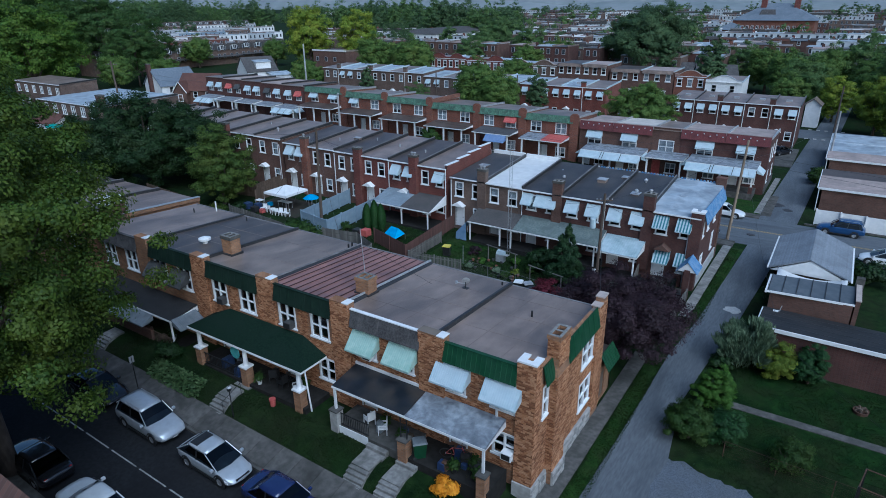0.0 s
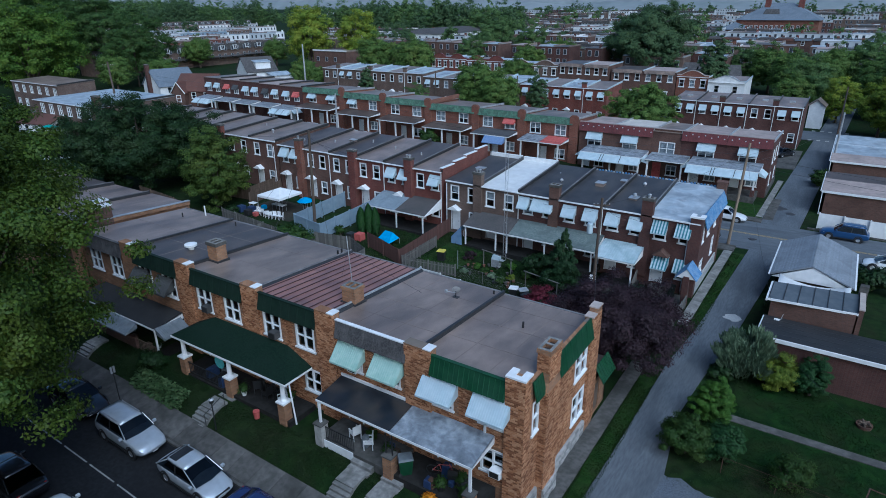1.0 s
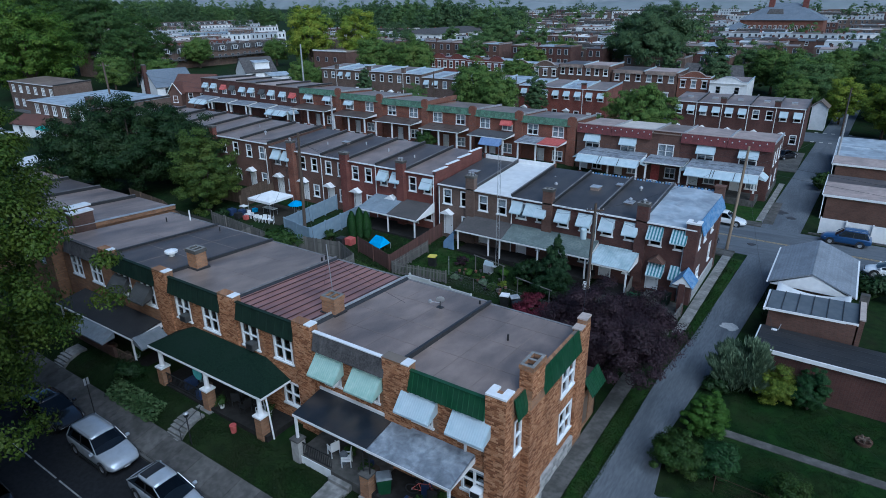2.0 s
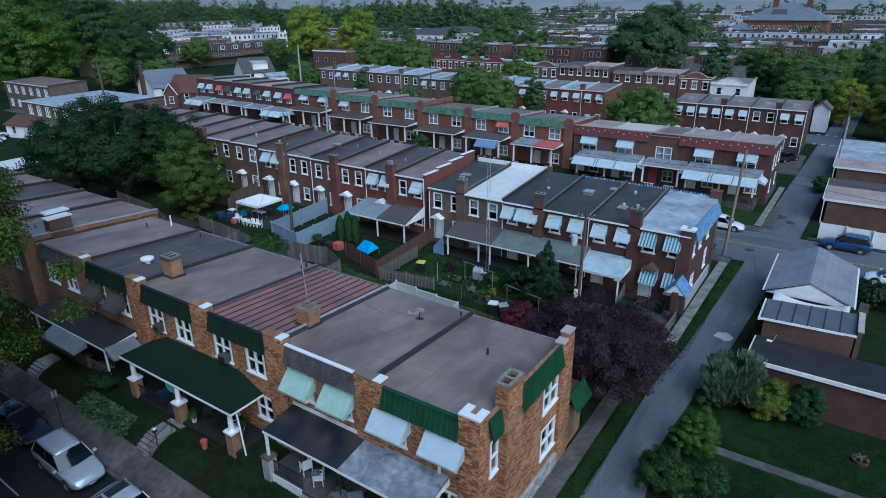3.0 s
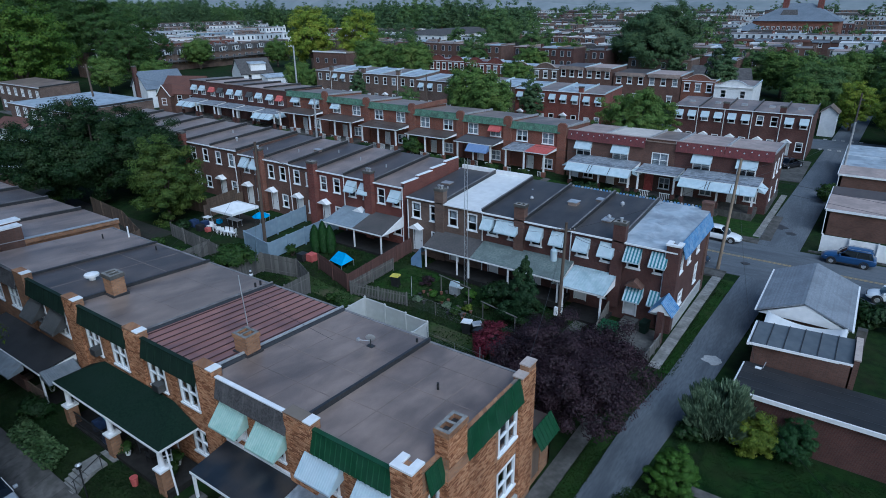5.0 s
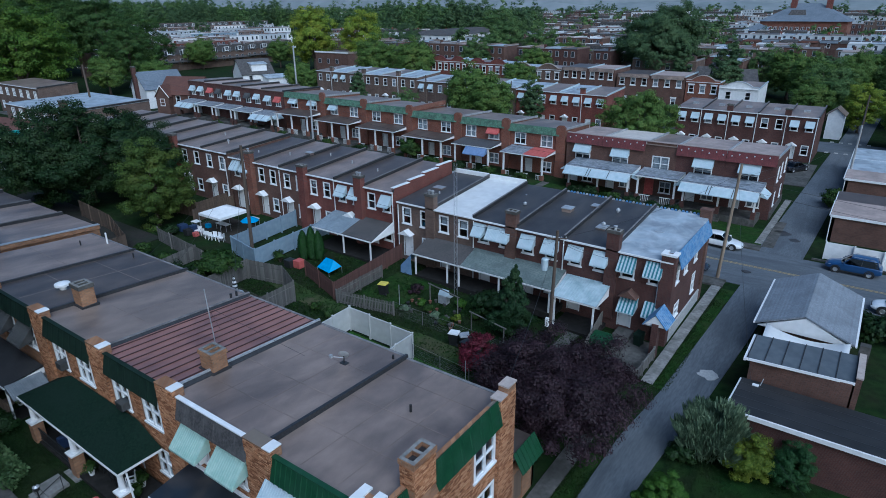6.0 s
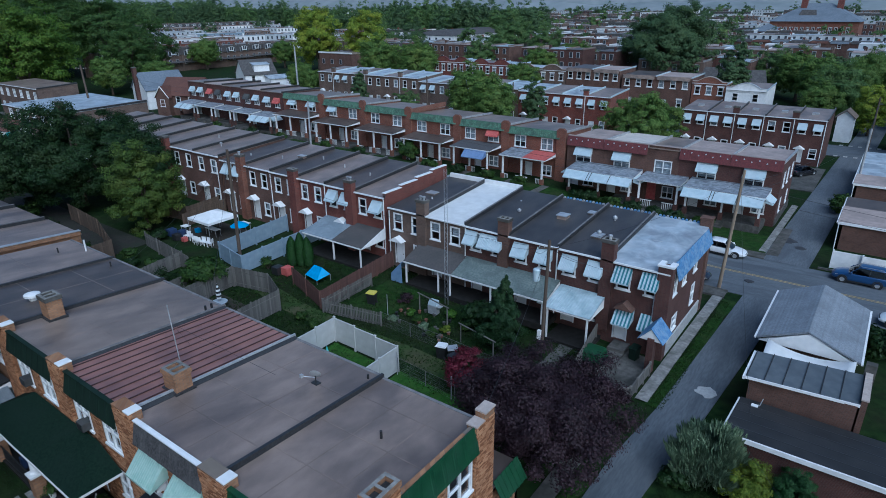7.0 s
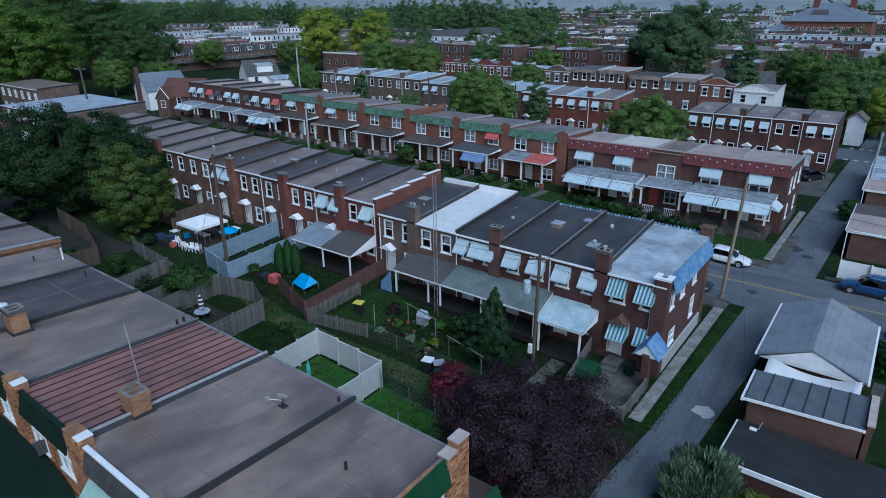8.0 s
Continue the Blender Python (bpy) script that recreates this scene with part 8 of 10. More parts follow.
    part("fascia", MB().hexa([(7.3, 25.42, 3.16), (12.9, 25.97, 3.16), (12.9, 26.04, 3.16), (7.3, 25.49, 3.16)], [(7.3, 25.42, 3.32), (12.9, 25.97, 3.32), (12.9, 26.04, 3.32), (7.3, 25.49, 3.32)]), M_white, t, "white fascia board")
    part("gutter", MB().hexa([(7.16, 25.4, 3.12), (7.29, 25.4, 3.12), (7.29, 28.6, 3.24), (7.16, 28.6, 3.24)], [(7.16, 25.4, 3.3), (7.29, 25.4, 3.3), (7.29, 28.6, 3.42), (7.16, 28.6, 3.42)]), M_white, t)
    part("parapet", MB().box(12.91, 26.1, -.3, 13.2, 29.3, 3.55), M_brick_brown, t)
    for k in range(5):
        part("coping", MB().box(12.88, 26.08 + k * .64, 3.555, 13.24, 26.08 + (k + 1) * .64 - .02, 3.64), M_pinkstone, t, "pale coping stone")
    part("chimney", MB().box(12.8, 29.32, 2.5, 13.35, 29.8, 4.1), M_concrete, t)
    t = thing("garage", "wide low brick garage with a dark flat felt roof", "garage", "garages")
    # darker brick than the other garages, standing for the shade on this wall
    part("wall", MB().wall((7.6, 20.35, -.4), (1, 0, 0), 14.4, 3.1, .25, []).wall((22, 20.6, -.4), (0, 1, 0), 4.0, 3.06, .25, [], 2.44).wall((22, 24.85, -.4), (-1, 0, 0), 14.4, 2.4, .25, []).wall((7.6, 24.6, -.4), (0, -1, 0), 4.0, 2.44, .25, [], 3.06), M_brick_dark, t)
    for k in range(4):
        y = 21.2 + k
        z = 2.86 - .74 * (y - 20.2) / 4.9
        part("felt_lap", MB().hexa([(7.4, y, z - .02), (22.1, y, z - .02), (22.1, y + .08, z - .03), (7.4, y + .08, z - .03)], [(7.4, y, z + .008), (22.1, y, z + .008), (22.1, y + .08, z - .008), (7.4, y + .08, z - .008)]), M_seam, t)
    part("roof", MB().sheet((7.35, 20.2, 2.86), (22.2, 20.2, 2.86), (22.2, 25.1, 2.12), (7.35, 25.1, 2.12), .12), M_tarroof, t)
    part("fascia", MB().box(7.35, 20.1, 2.62, 22.2, 20.197, 2.88), M_white, t, "white fascia board")
    part("gutter", MB().tube((7.27, 20.15, 2.8), (7.27, 25.0, 2.08), .05, n=6), M_white, t)
    t = thing("antenna_bracket", "small white bracket lying on the garage roof", "bracket")
    part("bar", MB().tube((8.4, 24.6, 2.19), (8.5, 24.8, 2.6), .025, n=6), M_flash, t)
    part("plate", MB().box(8.0, 24.25, 2.2, 8.35, 24.5, 2.3), M_white, t)
    # garages along the far alley
    ys = [(62.4, 68.0, M_roof_pink, 0), (68.3, 73.5, M_roof_dark, -.35), (79.4, 84.0, M_roof_pink, .1), (84.3, 91.6, M_roof_silver, 0), (92.0, 99, M_roof_silver, .15)]
    for a, b, m, up in ys:
        x = 8.9
        t = thing("garage", "brick garage with a pale flat roof along the alley", "garage", "garages")
        part("wall", MB().wall((x, a, -.9), (1, 0, 0), 8, 3.2 + up, .25, []).wall((x + 8, a, -.9), (0, 1, 0), b - a, 3.2 + up, .25, []).wall((x + 8, b, -.9), (-1, 0, 0), 8, 3.2 + up, .25, []).wall((x, b, -.9), (0, -1, 0), b - a, 3.2 + up, .25, [(.6, .3, 2.2, 2.5)]), M_brick_brown, t)
        part("garage_door", MB().box(x + .1, b - 2.2, -.6, x + .16, b - .6, 1.6), M_wood_brown, t)
        part("roof", MB().sheet((x - .2, a - .15, 2.42 + up), (x + 8.2, a - .15, 2.42 + up), (x + 8.2, b, 2.6 + up), (x - .2, b, 2.6 + up), .14), m, t)
        part("fascia", MB().box(x - .2, a - .25, 2.2 + up, x + 8.2, a - .153, 2.44 + up), M_white, t)
        part("gutter", MB().tube((x - .28, a - .2, 2.38 + up), (x - .28, b, 2.5 + up), .06, n=6), M_white, t)
        part("downpipe", MB().tube((x - .1, a - .2, 2.2 + up), (x - .06, a - .1, -.9), .05, n=6), M_white, t)
    # white vinyl fence on the corner
    t = thing("vinyl_fence", "long white vinyl panel fence behind the parked car", "fence")
    n = 7
    for k in range(n):
        a, b = 9.1 + k * 2.4, 9.1 + (k + 1) * 2.4
        part("panel", MB().box(a + .06, 56.2 - .16 * k, -.4, b - .06, 56.26 - .16 * k, 1.35), M_white, t)
        part("post", MB().box(a - .06, 56.15 - .16 * k, -.5, a + .06, 56.31 - .16 * k, 1.45), M_white, t)


garages()
shrub("leafy hedge bush beside the far alley", 7.9, 76.0, (1.1, 2.0, 1.2), L_mid, 50, 90, .45, .15, 73)


def east_lot():
    slab("lawn_path", 7.0, 13.75, 24, 14.4, .03, M_concrete, "narrow pale concrete path across the lawn", "path", nx=8)
    mb = MB()
    rng = random.Random(12)
    n = 84
    c = Vector((7.3, 4.0))
    ring = []
    for i in range(n):
        a = 2 * math.pi * i / n
        r = 1 + .11 * math.sin(3 * a + 1) + .05 * math.sin(7 * a) + .03 * math.sin(17 * a + 2) + rng.uniform(-.035, .035)
        ring.append((c.x + 4.2 * r * math.cos(a), c.y + 3.0 * r * math.sin(a)))
    z = [G(*p) + .012 for p in ring]
    for i in range(n):
        j = (i + 1) % n
        mb.face([(c.x, c.y, G(*c) + .03), (*ring[i], z[i]), (*ring[j], z[j])])
    solid("gravel_patch", mb, M_gravel, "blue-grey gravel parking patch beside the alley", "gravel", kind="structure")
    t = thing("fire_pit", "rusty round fire pit with old logs on the lawn", "fire pit")
    part("ring", MB().lathe([(.4, -.05), (.44, .2), (.38, .2), (.34, 0), (.02, .0)], 16, (14.0, 17.4, G(14, 17))), M_rust, t)
    for k in range(5):
        a = k * 1.2
        part("log", MB().tube((14 + .35 * math.cos(a), 17.4 + .35 * math.sin(a), .12), (14 - .3 * math.cos(a + .3), 17.4 - .3 * math.sin(a + .3), .28), .06, n=6), M_wood_brown, t)
    wire_fence("low rusty wire fence with thin posts along the lawn", [(7.6, 8.8), (15.5, 8.4)], 1.0, 2.6, M_rust)
    t = thing("steel_frame", "dark steel rack frame at the edge of the lawn", "rack")
    for x, y in ((13.6, 7.0), (13.9, 8.6), (15.6, 6.7), (15.8, 8.3)):
        part("post", MB().box(x - .04, y - .04, -.1, x + .04, y + .04, 2.2), M_black, t)
    for (a, b), (c2, d) in (((13.6, 7.0), (13.9, 8.6)), ((15.6, 6.7), (15.8, 8.3)), ((13.6, 7.0), (15.6, 6.7)), ((13.9, 8.6), (15.8, 8.3))):
        part("rail", MB().tube((a, b, 2.18), (c2, d, 2.18), .03, n=5), M_rust, t)
    solid("cement_patch", disc(5.0, 27.7, .62, 18, .22, G(5, 27.7) + .06), M_pale, "pale round cement patch on the alley", "patch", kind="structure")
    for x, y, r in ((4.6, 62, .8), (6.0, 60.2, .5), (3.6, 47.8, .35)):
        solid("tar_patch", disc(x, y, r, 14, .3, G(x, y) + .06), M_patch, "dark tar patch on the worn asphalt", "patch", "tar patches", kind="structure")


def disc(x, y, r, n, rough, z):
    rng = random.Random(int(x * 100))
    p = [(x + r * (1 + rng.uniform(-rough, rough)) * math.cos(2 * math.pi * i / n), y + r * (1 + rng.uniform(-rough, rough)) * math.sin(2 * math.pi * i / n), z) for i in range(n)]
    mb = MB()
    mb.face(p)
    mb.face([(a, b, c - .05) for a, b, c in p][::-1])
    for i in range(n):
        a, b = p[i], p[(i + 1) % n]
        mb.face([b, a, (a[0], a[1], z - .05), (b[0], b[1], z - .05)])
    return mb


def wire_fence(label, line, h, step=2.0, mats=None):
    t = thing("wire_fence", label, "fence", "wire fences")
    for (x0, y0), (x1, y1) in zip(line, line[1:]):
        n = max(1, int(math.hypot(x1 - x0, y1 - y0) / step))
        for k in range(n + 1):
            x, y = x0 + (x1 - x0) * k / n, y0 + (y1 - y0) * k / n
            part("post", MB().tube((x, y, G(x, y) - .2), (x, y, G(x, y) + h), .022, n=6), mats or M_kerbfelt, t)
        for u in (.05, .28, .5, .73, 1.0):
            part("wire", MB().tube((x0, y0, G(x0, y0) + h * u), (x1, y1, G(x1, y1) + h * u), .008 if u == 1 else .002, n=4), mats or M_kerbfelt, t)
        m = int(math.hypot(x1 - x0, y1 - y0) / .16)
        mesh = MB()
        for k in range(m):
            for s in (1, -1):
                a, b = k / m, clamp((k + s * h / .16) / m)
                hh = h * abs(b - a) / max(1e-6, h / .16 / m)
                p, q = (x0 + (x1 - x0) * a, y0 + (y1 - y0) * a), (x0 + (x1 - x0) * b, y0 + (y1 - y0) * b)
                mesh.tube((*p, G(*p) + .03), (*q, G(*q) + hh), .0016, n=3, caps=False)
        tagged(part("mesh", mesh, mats or M_kerbfelt, t), kind="stuff")
    return t


east_lot()

# ---------------------------------------------------------------- yards
def board_fence(label, line, h, mats, gap=.012, w=.14, step=2.2, group="board fences", top=None):
    """Upright boards on posts along a polyline."""
    t = thing("board_fence", label, "fence", group)
    board = MB().box(-w / 2 + gap / 2, -.012, 0, w / 2 - gap / 2, .012, h).mesh("board", mats)
    for (x0, y0), (x1, y1) in zip(line, line[1:]):
        L = math.hypot(x1 - x0, y1 - y0)
        a = math.degrees(math.atan2(y1 - y0, x1 - x0))
        n = int(L / w)
        for k in range(n):
            u = (k + .5) / n
            x, y = x0 + (x1 - x0) * u, y0 + (y1 - y0) * u
            part("board", board, None, t, at=pose(x, y, G(x, y) + .04 + .02 * math.sin(k * 2.3), 0, 0, a))
        m = max(1, int(L / step))
        for k in range(m + 1):
            x, y = x0 + (x1 - x0) * k / m, y0 + (y1 - y0) * k / m
            part("post", MB().box(-.05, .02, -.2, .05, .11, h + .1), mats, t, at=pose(x, y, G(x, y), 0, 0, a))
        for u in (.2, .8):
            part("rail", MB().tube((x0 - .0, y0, G(x0, y0) + h * u), (x1, y1, G(x1, y1) + h * u), .035, n=4), mats, t)
    return t


def panel_fence(label, line, h, mats, step=1.85, group="panel fences", z=None):
    t = thing("panel_fence", label, "fence", group)
    for (x0, y0), (x1, y1) in zip(line, line[1:]):
        L = math.hypot(x1 - x0, y1 - y0)
        a = math.degrees(math.atan2(y1 - y0, x1 - x0))
        n = max(1, round(L / step))
        for k in range(n):
            u = (k + .5) / n
            x, y = x0 + (x1 - x0) * u, y0 + (y1 - y0) * u
            g = G(x, y)
            w = L / n - .13
            p = part("panel", MB().wall((-w / 2, -.02, .12), (1, 0, 0), w, h - .25, .04, []), mats, t, at=pose(x, y, g, 0, 0, a))
            part("top_rail", MB().box(-w / 2, -.045, h - .13, w / 2, .045, h), mats, p)
        for k in range(n + 1):
            x, y = x0 + (x1 - x0) * k / n, y0 + (y1 - y0) * k / n
            q = part("post", MB().box(-.065, -.065, -.2, .065, .065, h + .06), mats, t, at=pose(x, y, G(x, y), 0, 0, a))
            part("post_cap", MB().hexa([(-.08, -.08, h + .06), (.08, -.08, h + .06), (.08, .08, h + .06), (-.08, .08, h + .06)], [(-.02, -.02, h + .13), (.02, -.02, h + .13), (.02, .02, h + .13), (-.02, .02, h + .13)]), mats, q)
    return t


def yards():
    panel_fence("pale grey vinyl privacy fence round a small lawn", [(-18.15, 10.4), (-18.15, 17.4), (-12.2, 17.3), (-12.25, 10.2)], 1.95, M_vinyl)
    slab("lawn_small", -18.0, 10.2, -12.35, 17.2, .05, M_backlawn, "short green lawn inside the fence", "lawn", nx=3, ny=4)
    slab("lawn_end", -12.1, 9.9, -6.4, 17.4, .05, M_backlawn, "green back lawn behind the house", "lawn", nx=3, ny=4)
    slab("lawn_east", 6.9, 10.6, 24, 20.1, -.012, M_lawn, "dark green mown lawn beyond the alley", "lawn", nx=6, ny=4)
    strip("verge_near", M_verge, "strip of rough grass beside the alley", "verge", [(1.64, -4), (1.68, 7), (1.75, 16)], lambda y: .86 + .16 * math.sin(y * 1.3) + .1 * math.sin(y * 3.7 + 1), .0, .5)
    strip("verge_far", M_verge, "strip of rough grass beside the alley", "verge", [(2.68, 24.2), (3.0, 33), (3.15, 42.5)], lambda y: .88 + .16 * math.sin(y * 1.1) + .1 * math.sin(y * 3.3 + 1), .004, .5)
    board_fence("weathered grey board fence round a garden yard", [(-24.9, 10.2), (-24.7, 17.9), (-27.6, 19.2), (-31.3, 18.4), (-31.2, 10.6)], 1.75, M_wood_grey)
    board_fence("red-brown stained board fence between yards", [(-23.2, 29.6), (-22.4, 20.0), (-27.4, 21.6)], 1.5, M_wood_red)
    board_fence("low grey picket fence along the yard", [(-22.1, 25.5), (-21.9, 19.7), (-17.0, 21.0)], 1.1, M_wood_grey, .05, .13)
    wire_fence("sagging chain link fence with thin posts", [(-17.0, 21.1), (-11.6, 21.3), (-4.4, 21.3)], 1.15)
    wire_fence("chain link fence beside the end lawn", [(-12.1, 17.2), (-7.4, 17.1)], 1.2)
    panel_fence("long blue-grey panel fence along the yard", [(-37.9, 29.9), (-37.0, 21.1), (-32.6, 20.3), (-33.3, 30.1)], 1.75, M_bluegrey, 2.2)
    board_fence("brown board fence beside the party yard", [(-48.6, 29.9), (-47.6, 24.0)], 1.5, M_wood_brown)
    board_fence("grey board fence behind the garages", [(-34.0, 10.8), (-33.6, 17.5), (-36.8, 17.8), (-43.0, 18.5)], 1.5, M_wood_grey)
    board_fence("brown board fence behind the far yards", [(-99, 26.5), (-93, 26.0), (-89.5, 23.2)], 1.8, M_wood_brown, .02, .22)
    board_fence("grey board fence between the end yards", [(-3.4, 29.5), (-2.6, 23.9)], 1.3, M_wood_grey)
    slab("lawn_yard", -21.6, 21.2, -17.6, 27.2, .012, M_verge, "worn green yard lawn", "lawn", nx=2, ny=3)
    strip("path_grass_track", M_track, "worn grass track between the back yards", "track", [(-37, 19.6), (-31, 19.9), (-24.5, 18.9), (-19.5, 18.9), (-13, 19.4), (-5, 19.3)], 1.7, .0, 2)
    panel_fence("low grey wall fence beside the alley path", [(1.35, 27.5), (1.3, 24.0), (-.8, 22.4)], 1.0, M_wood_grey, 1.2)
    slab("lawn_fronts", -81, 56.45, -30.2, 62.3, .03, M_verge, "green front lawns below the street porches", "lawn", nx=12, ny=2)
    slab("lawn_fronts_corner", -29.0, 56.45, 3.4, 62.3, .03, M_verge, "green front lawns of the corner houses", "lawn", nx=8, ny=2)
    slab("dirt_lot", -75, 10.6, -46.5, 19.5, .03, M_lot, "bare earth and weeds with shade in their colour behind the houses", "lot", nx=6, ny=2)
    board_fence("dark brown board fence along the shaded lot", [(-46.3, 11.0), (-45.8, 15.6), (-52.5, 17.6), (-60.0, 18.2)], 1.8, M_wood_brown)
    board_fence("weathered grey board fence of a small garden", [(-46.0, 18.9), (-41.0, 18.3), (-38.6, 18.2), (-38.2, 11.2)], 1.4, M_wood_grey)
    board_fence("brown board fence behind the tent", [(-49.5, 29.8), (-48.9, 25.4), (-52.2, 25.0)], 1.7, M_wood_brown)
    t = thing("ladder", "weathered wooden ladder leaning on the back wall", "ladder")
    p, q, side = Vector((-40.6, 13.6, G(-40, 13) + .25)), Vector((-38.6, 9.9, 5.4)), Vector((.4, .22, 0))
    for d in (-.5, .5):
        part("rail", MB().tube(p + side * d, q + side * d, .045, n=5), M_pole_pale, t)
    for k in range(11):
        c = p.lerp(q, (k + .7) / 12)
        part("rung", MB().tube(c - side * .5, c + side * .5, .025, n=5), M_pole_pale, t)
    for k, (x, y, r) in enumerate(((-44.4, 16.4, .9), (-42.6, 15.6, .7), (-43.6, 13.4, .8), (-41.2, 16.6, .6), (-37.2, 13.2, .8), (-36.0, 16.6, .7), (-48.6, 14.0, 1.2), (-52.5, 13.5, 1.3), (-57.5, 14.5, 1.6), (-64.0, 15.5, 1.7), (-46.6, 20.6, .9))):
        shrub("dark overgrown weeds beside the fence", x, y, (r, r, r * .7), L_dark if k % 3 else L_mid, 26, 80, r * .36, .11, 240 + k, "weed_clump", group="weed clumps")
    strip("path_corner", M_steps, "narrow concrete path beside the corner house", "path", [(3.05, 57.0), (3.35, 76)], .7, .04, 2)
    slab("car_pad", -2.0, 84, 4.3, 98.5, .02, M_concrete, "grey concrete parking pad behind the row", "pad", nx=3, ny=4)
    slab("yard_path", -5.2, 22.2, -4.2, 29.0, .03, M_concrete, "narrow concrete path between yards", "path", ny=5)
    slab("yard_patio", -2.3, 24.8, .9, 29.6, .03, M_concrete, "pale concrete patio by the back door", "patio", ny=3)
    slab("yard_patio_party", -47, 22.5, -39.5, 27.5, .02, M_soil, "bare worn ground under the party tent", "yard", ny=2)
    slab("garden_bed", -30.9, 11.2, -25.2, 16.8, .03, M_soil, "dark garden bed with weeds", "garden bed", ny=2)
    slab("service_path", -10.9, 16.4, -3.4, 17.0, .02, M_soil, "bare dirt track behind the lawn", "path", nx=3)

    # party tent with tables and chairs
    t = thing("party_tent", "white pop-up canopy tent on thin legs", "canopy tent")
    x0, x1, y0, y1 = -44.7, -41.2, 22.9, 26.4
    g = G(-43, 25)
    m = MB()
    c = ((x0 + x1) / 2, (y0 + y1) / 2, g + 2.75)
    q = [(x0, y0, g + 2.1), (x1, y0, g + 2.1), (x1, y1, g + 2.1), (x0, y1, g + 2.1)]
    for i in range(4):
        m.face([q[i], q[(i + 1) % 4], c])
        a, b = q[i], q[(i + 1) % 4]
        m.face([(a[0], a[1], a[2] - .25), (b[0], b[1], b[2] - .25), b, a])
    part("canopy", m, M_white, t)
    for p in q:
        part("leg", MB().tube((p[0], p[1], g - .05), (p[0], p[1], g + 2.1), .025, n=6), M_flash, t)
    rng = random.Random(3)
    chair = None
    for k in range(9):
        x, y = -44.4 + .48 * k, 22.3 + .15 * math.sin(k)
        if chair is None:
            chair = thing("plastic_chair", "white plastic garden chair near the tent", "chair", "garden chairs", at=pose(x, y, G(x, y)))
            part("seat", MB().box(-.22, -.22, .4, .22, .22, .44), M_white, chair)
            part("backrest", MB().box(-.22, .2, .44, .22, .24, .85), M_white, chair)
            for dx in (-.2, .2):
                for dy in (-.2, .2):
                    part("leg", MB().box(dx - .02, dy - .02, 0, dx + .02, dy + .02, .4), M_white, chair)
        else:
            copy_thing(chair, pose(x, y, G(x, y), 0, 0, rng.uniform(0, 360)))
    for x, y, s in ((-46.2, 23.4, .9), (-43.2, 24.6, 1.8), (-42.0, 27.6, 1.2)):
        t = thing("folding_table", "pale folding table with things on it", "table", "tables", at=pose(x, y, G(x, y)))
        part("tabletop", MB().box(-s / 2, -.35, .7, s / 2, .35, .74), M_white, t)
        for dx in (-s / 2 + .08, s / 2 - .08):
            for dy in (-.28, .28):
                part("leg", MB().tube((dx, dy, 0), (dx, dy, .7), .02, n=5), M_flash, t)
    for x, y, m, s in ((-45.6, 22.6, M_navy_plastic, .35), (-46.6, 22.0, M_navy_plastic, .4), (-45.0, 21.6, M_black, .35), (-44.0, 21.8, M_redawn, .25), (-45.2, 24.1, M_tarp, .25), (-29.4, 22.6, M_redawn, .4), (-30.2, 22.2, M_black, .4)):
        solid("storage_box", MB().box(x - s, y - s, G(x, y), x + s, y + s, G(x, y) + s * 1.8), m, "plastic storage box on the ground", "box", "storage boxes", bevel=.04)
    umbrella("blue garden umbrella beside the tent", -39.7, 25.4, .95, 2.0, M_tarp, None)
    t = thing("tarp_tent", "bright blue tarpaulin over garden furniture", "tarpaulin")
    m = MB()
    x, y = -26.4, 23.4
    g = G(x, y)
    top = [(x - .3, y, g + 1.35), (x + .4, y + .2, g + 1.2)]
    base = [(x - .9, y - .6, g + .5), (x + .7, y - .75, g + .35), (x + 1.0, y + .55, g + .6), (x - .7, y + .7, g + .6)]
    m.face([base[0], base[1], top[1], top[0]])
    m.face([base[1], base[2], top[1]])
    m.face([base[2], base[3], top[0], top[1]])
    m.face([base[3], base[0], top[0]])
    part("sheet", m, M_tarp, t)
    for b in base:
        part("pole", MB().tube((b[0], b[1], G(b[0], b[1])), b, .025, n=5), M_flash, t)
    umbrella("striped black and white folded patio umbrella", -28.7, 15.2, .32, 2.3, M_white, M_black, True)
    umbrella("turquoise folded umbrella inside the fence", -16.1, 14.7, .22, 1.9, M_turq, None, True)
    t = thing("patio_table", "round glass patio table in the garden bed", "table", at=pose(-28.7, 15.2, G(-28.7, 15.2)))
    part("tabletop", MB().lathe([(.02, .7), (.6, .7), (.6, .74), (.02, .74)], 18), M_roof_silver, t)
    for k in range(4):
        a = k * math.pi / 2
        part("leg", MB().tube((.2 * math.cos(a), .2 * math.sin(a), .7), (.45 * math.cos(a), .45 * math.sin(a), 0), .02, n=5), M_black, t)
    # bins
    for x, y, m, l, label in ((-10.9, 20.5, M_black, M_white, "black wheeled bin with a pale lid"), (-10.1, 20.7, M_black, M_flash, "black wheeled bin with bags on top"), (-19.9, 23.2, M_black, M_yellow, "black bin with a yellow lid"), (-9.5, 20.0, M_black, M_black, "black wheeled bin by the wire fence"), (-.2, 28.9, M_greendark, M_greendark, "green wheeled bin by the steps"), (-5.6, -1.75, M_green, M_greyawn, "green bin with a pale bag under the porch roof")):
        z = G(x, y) if y > 5 else 1.5
        t = thing("wheeled_bin", label, "bin", "wheeled bins", at=pose(x, y, z, 0, 0, x * 40))
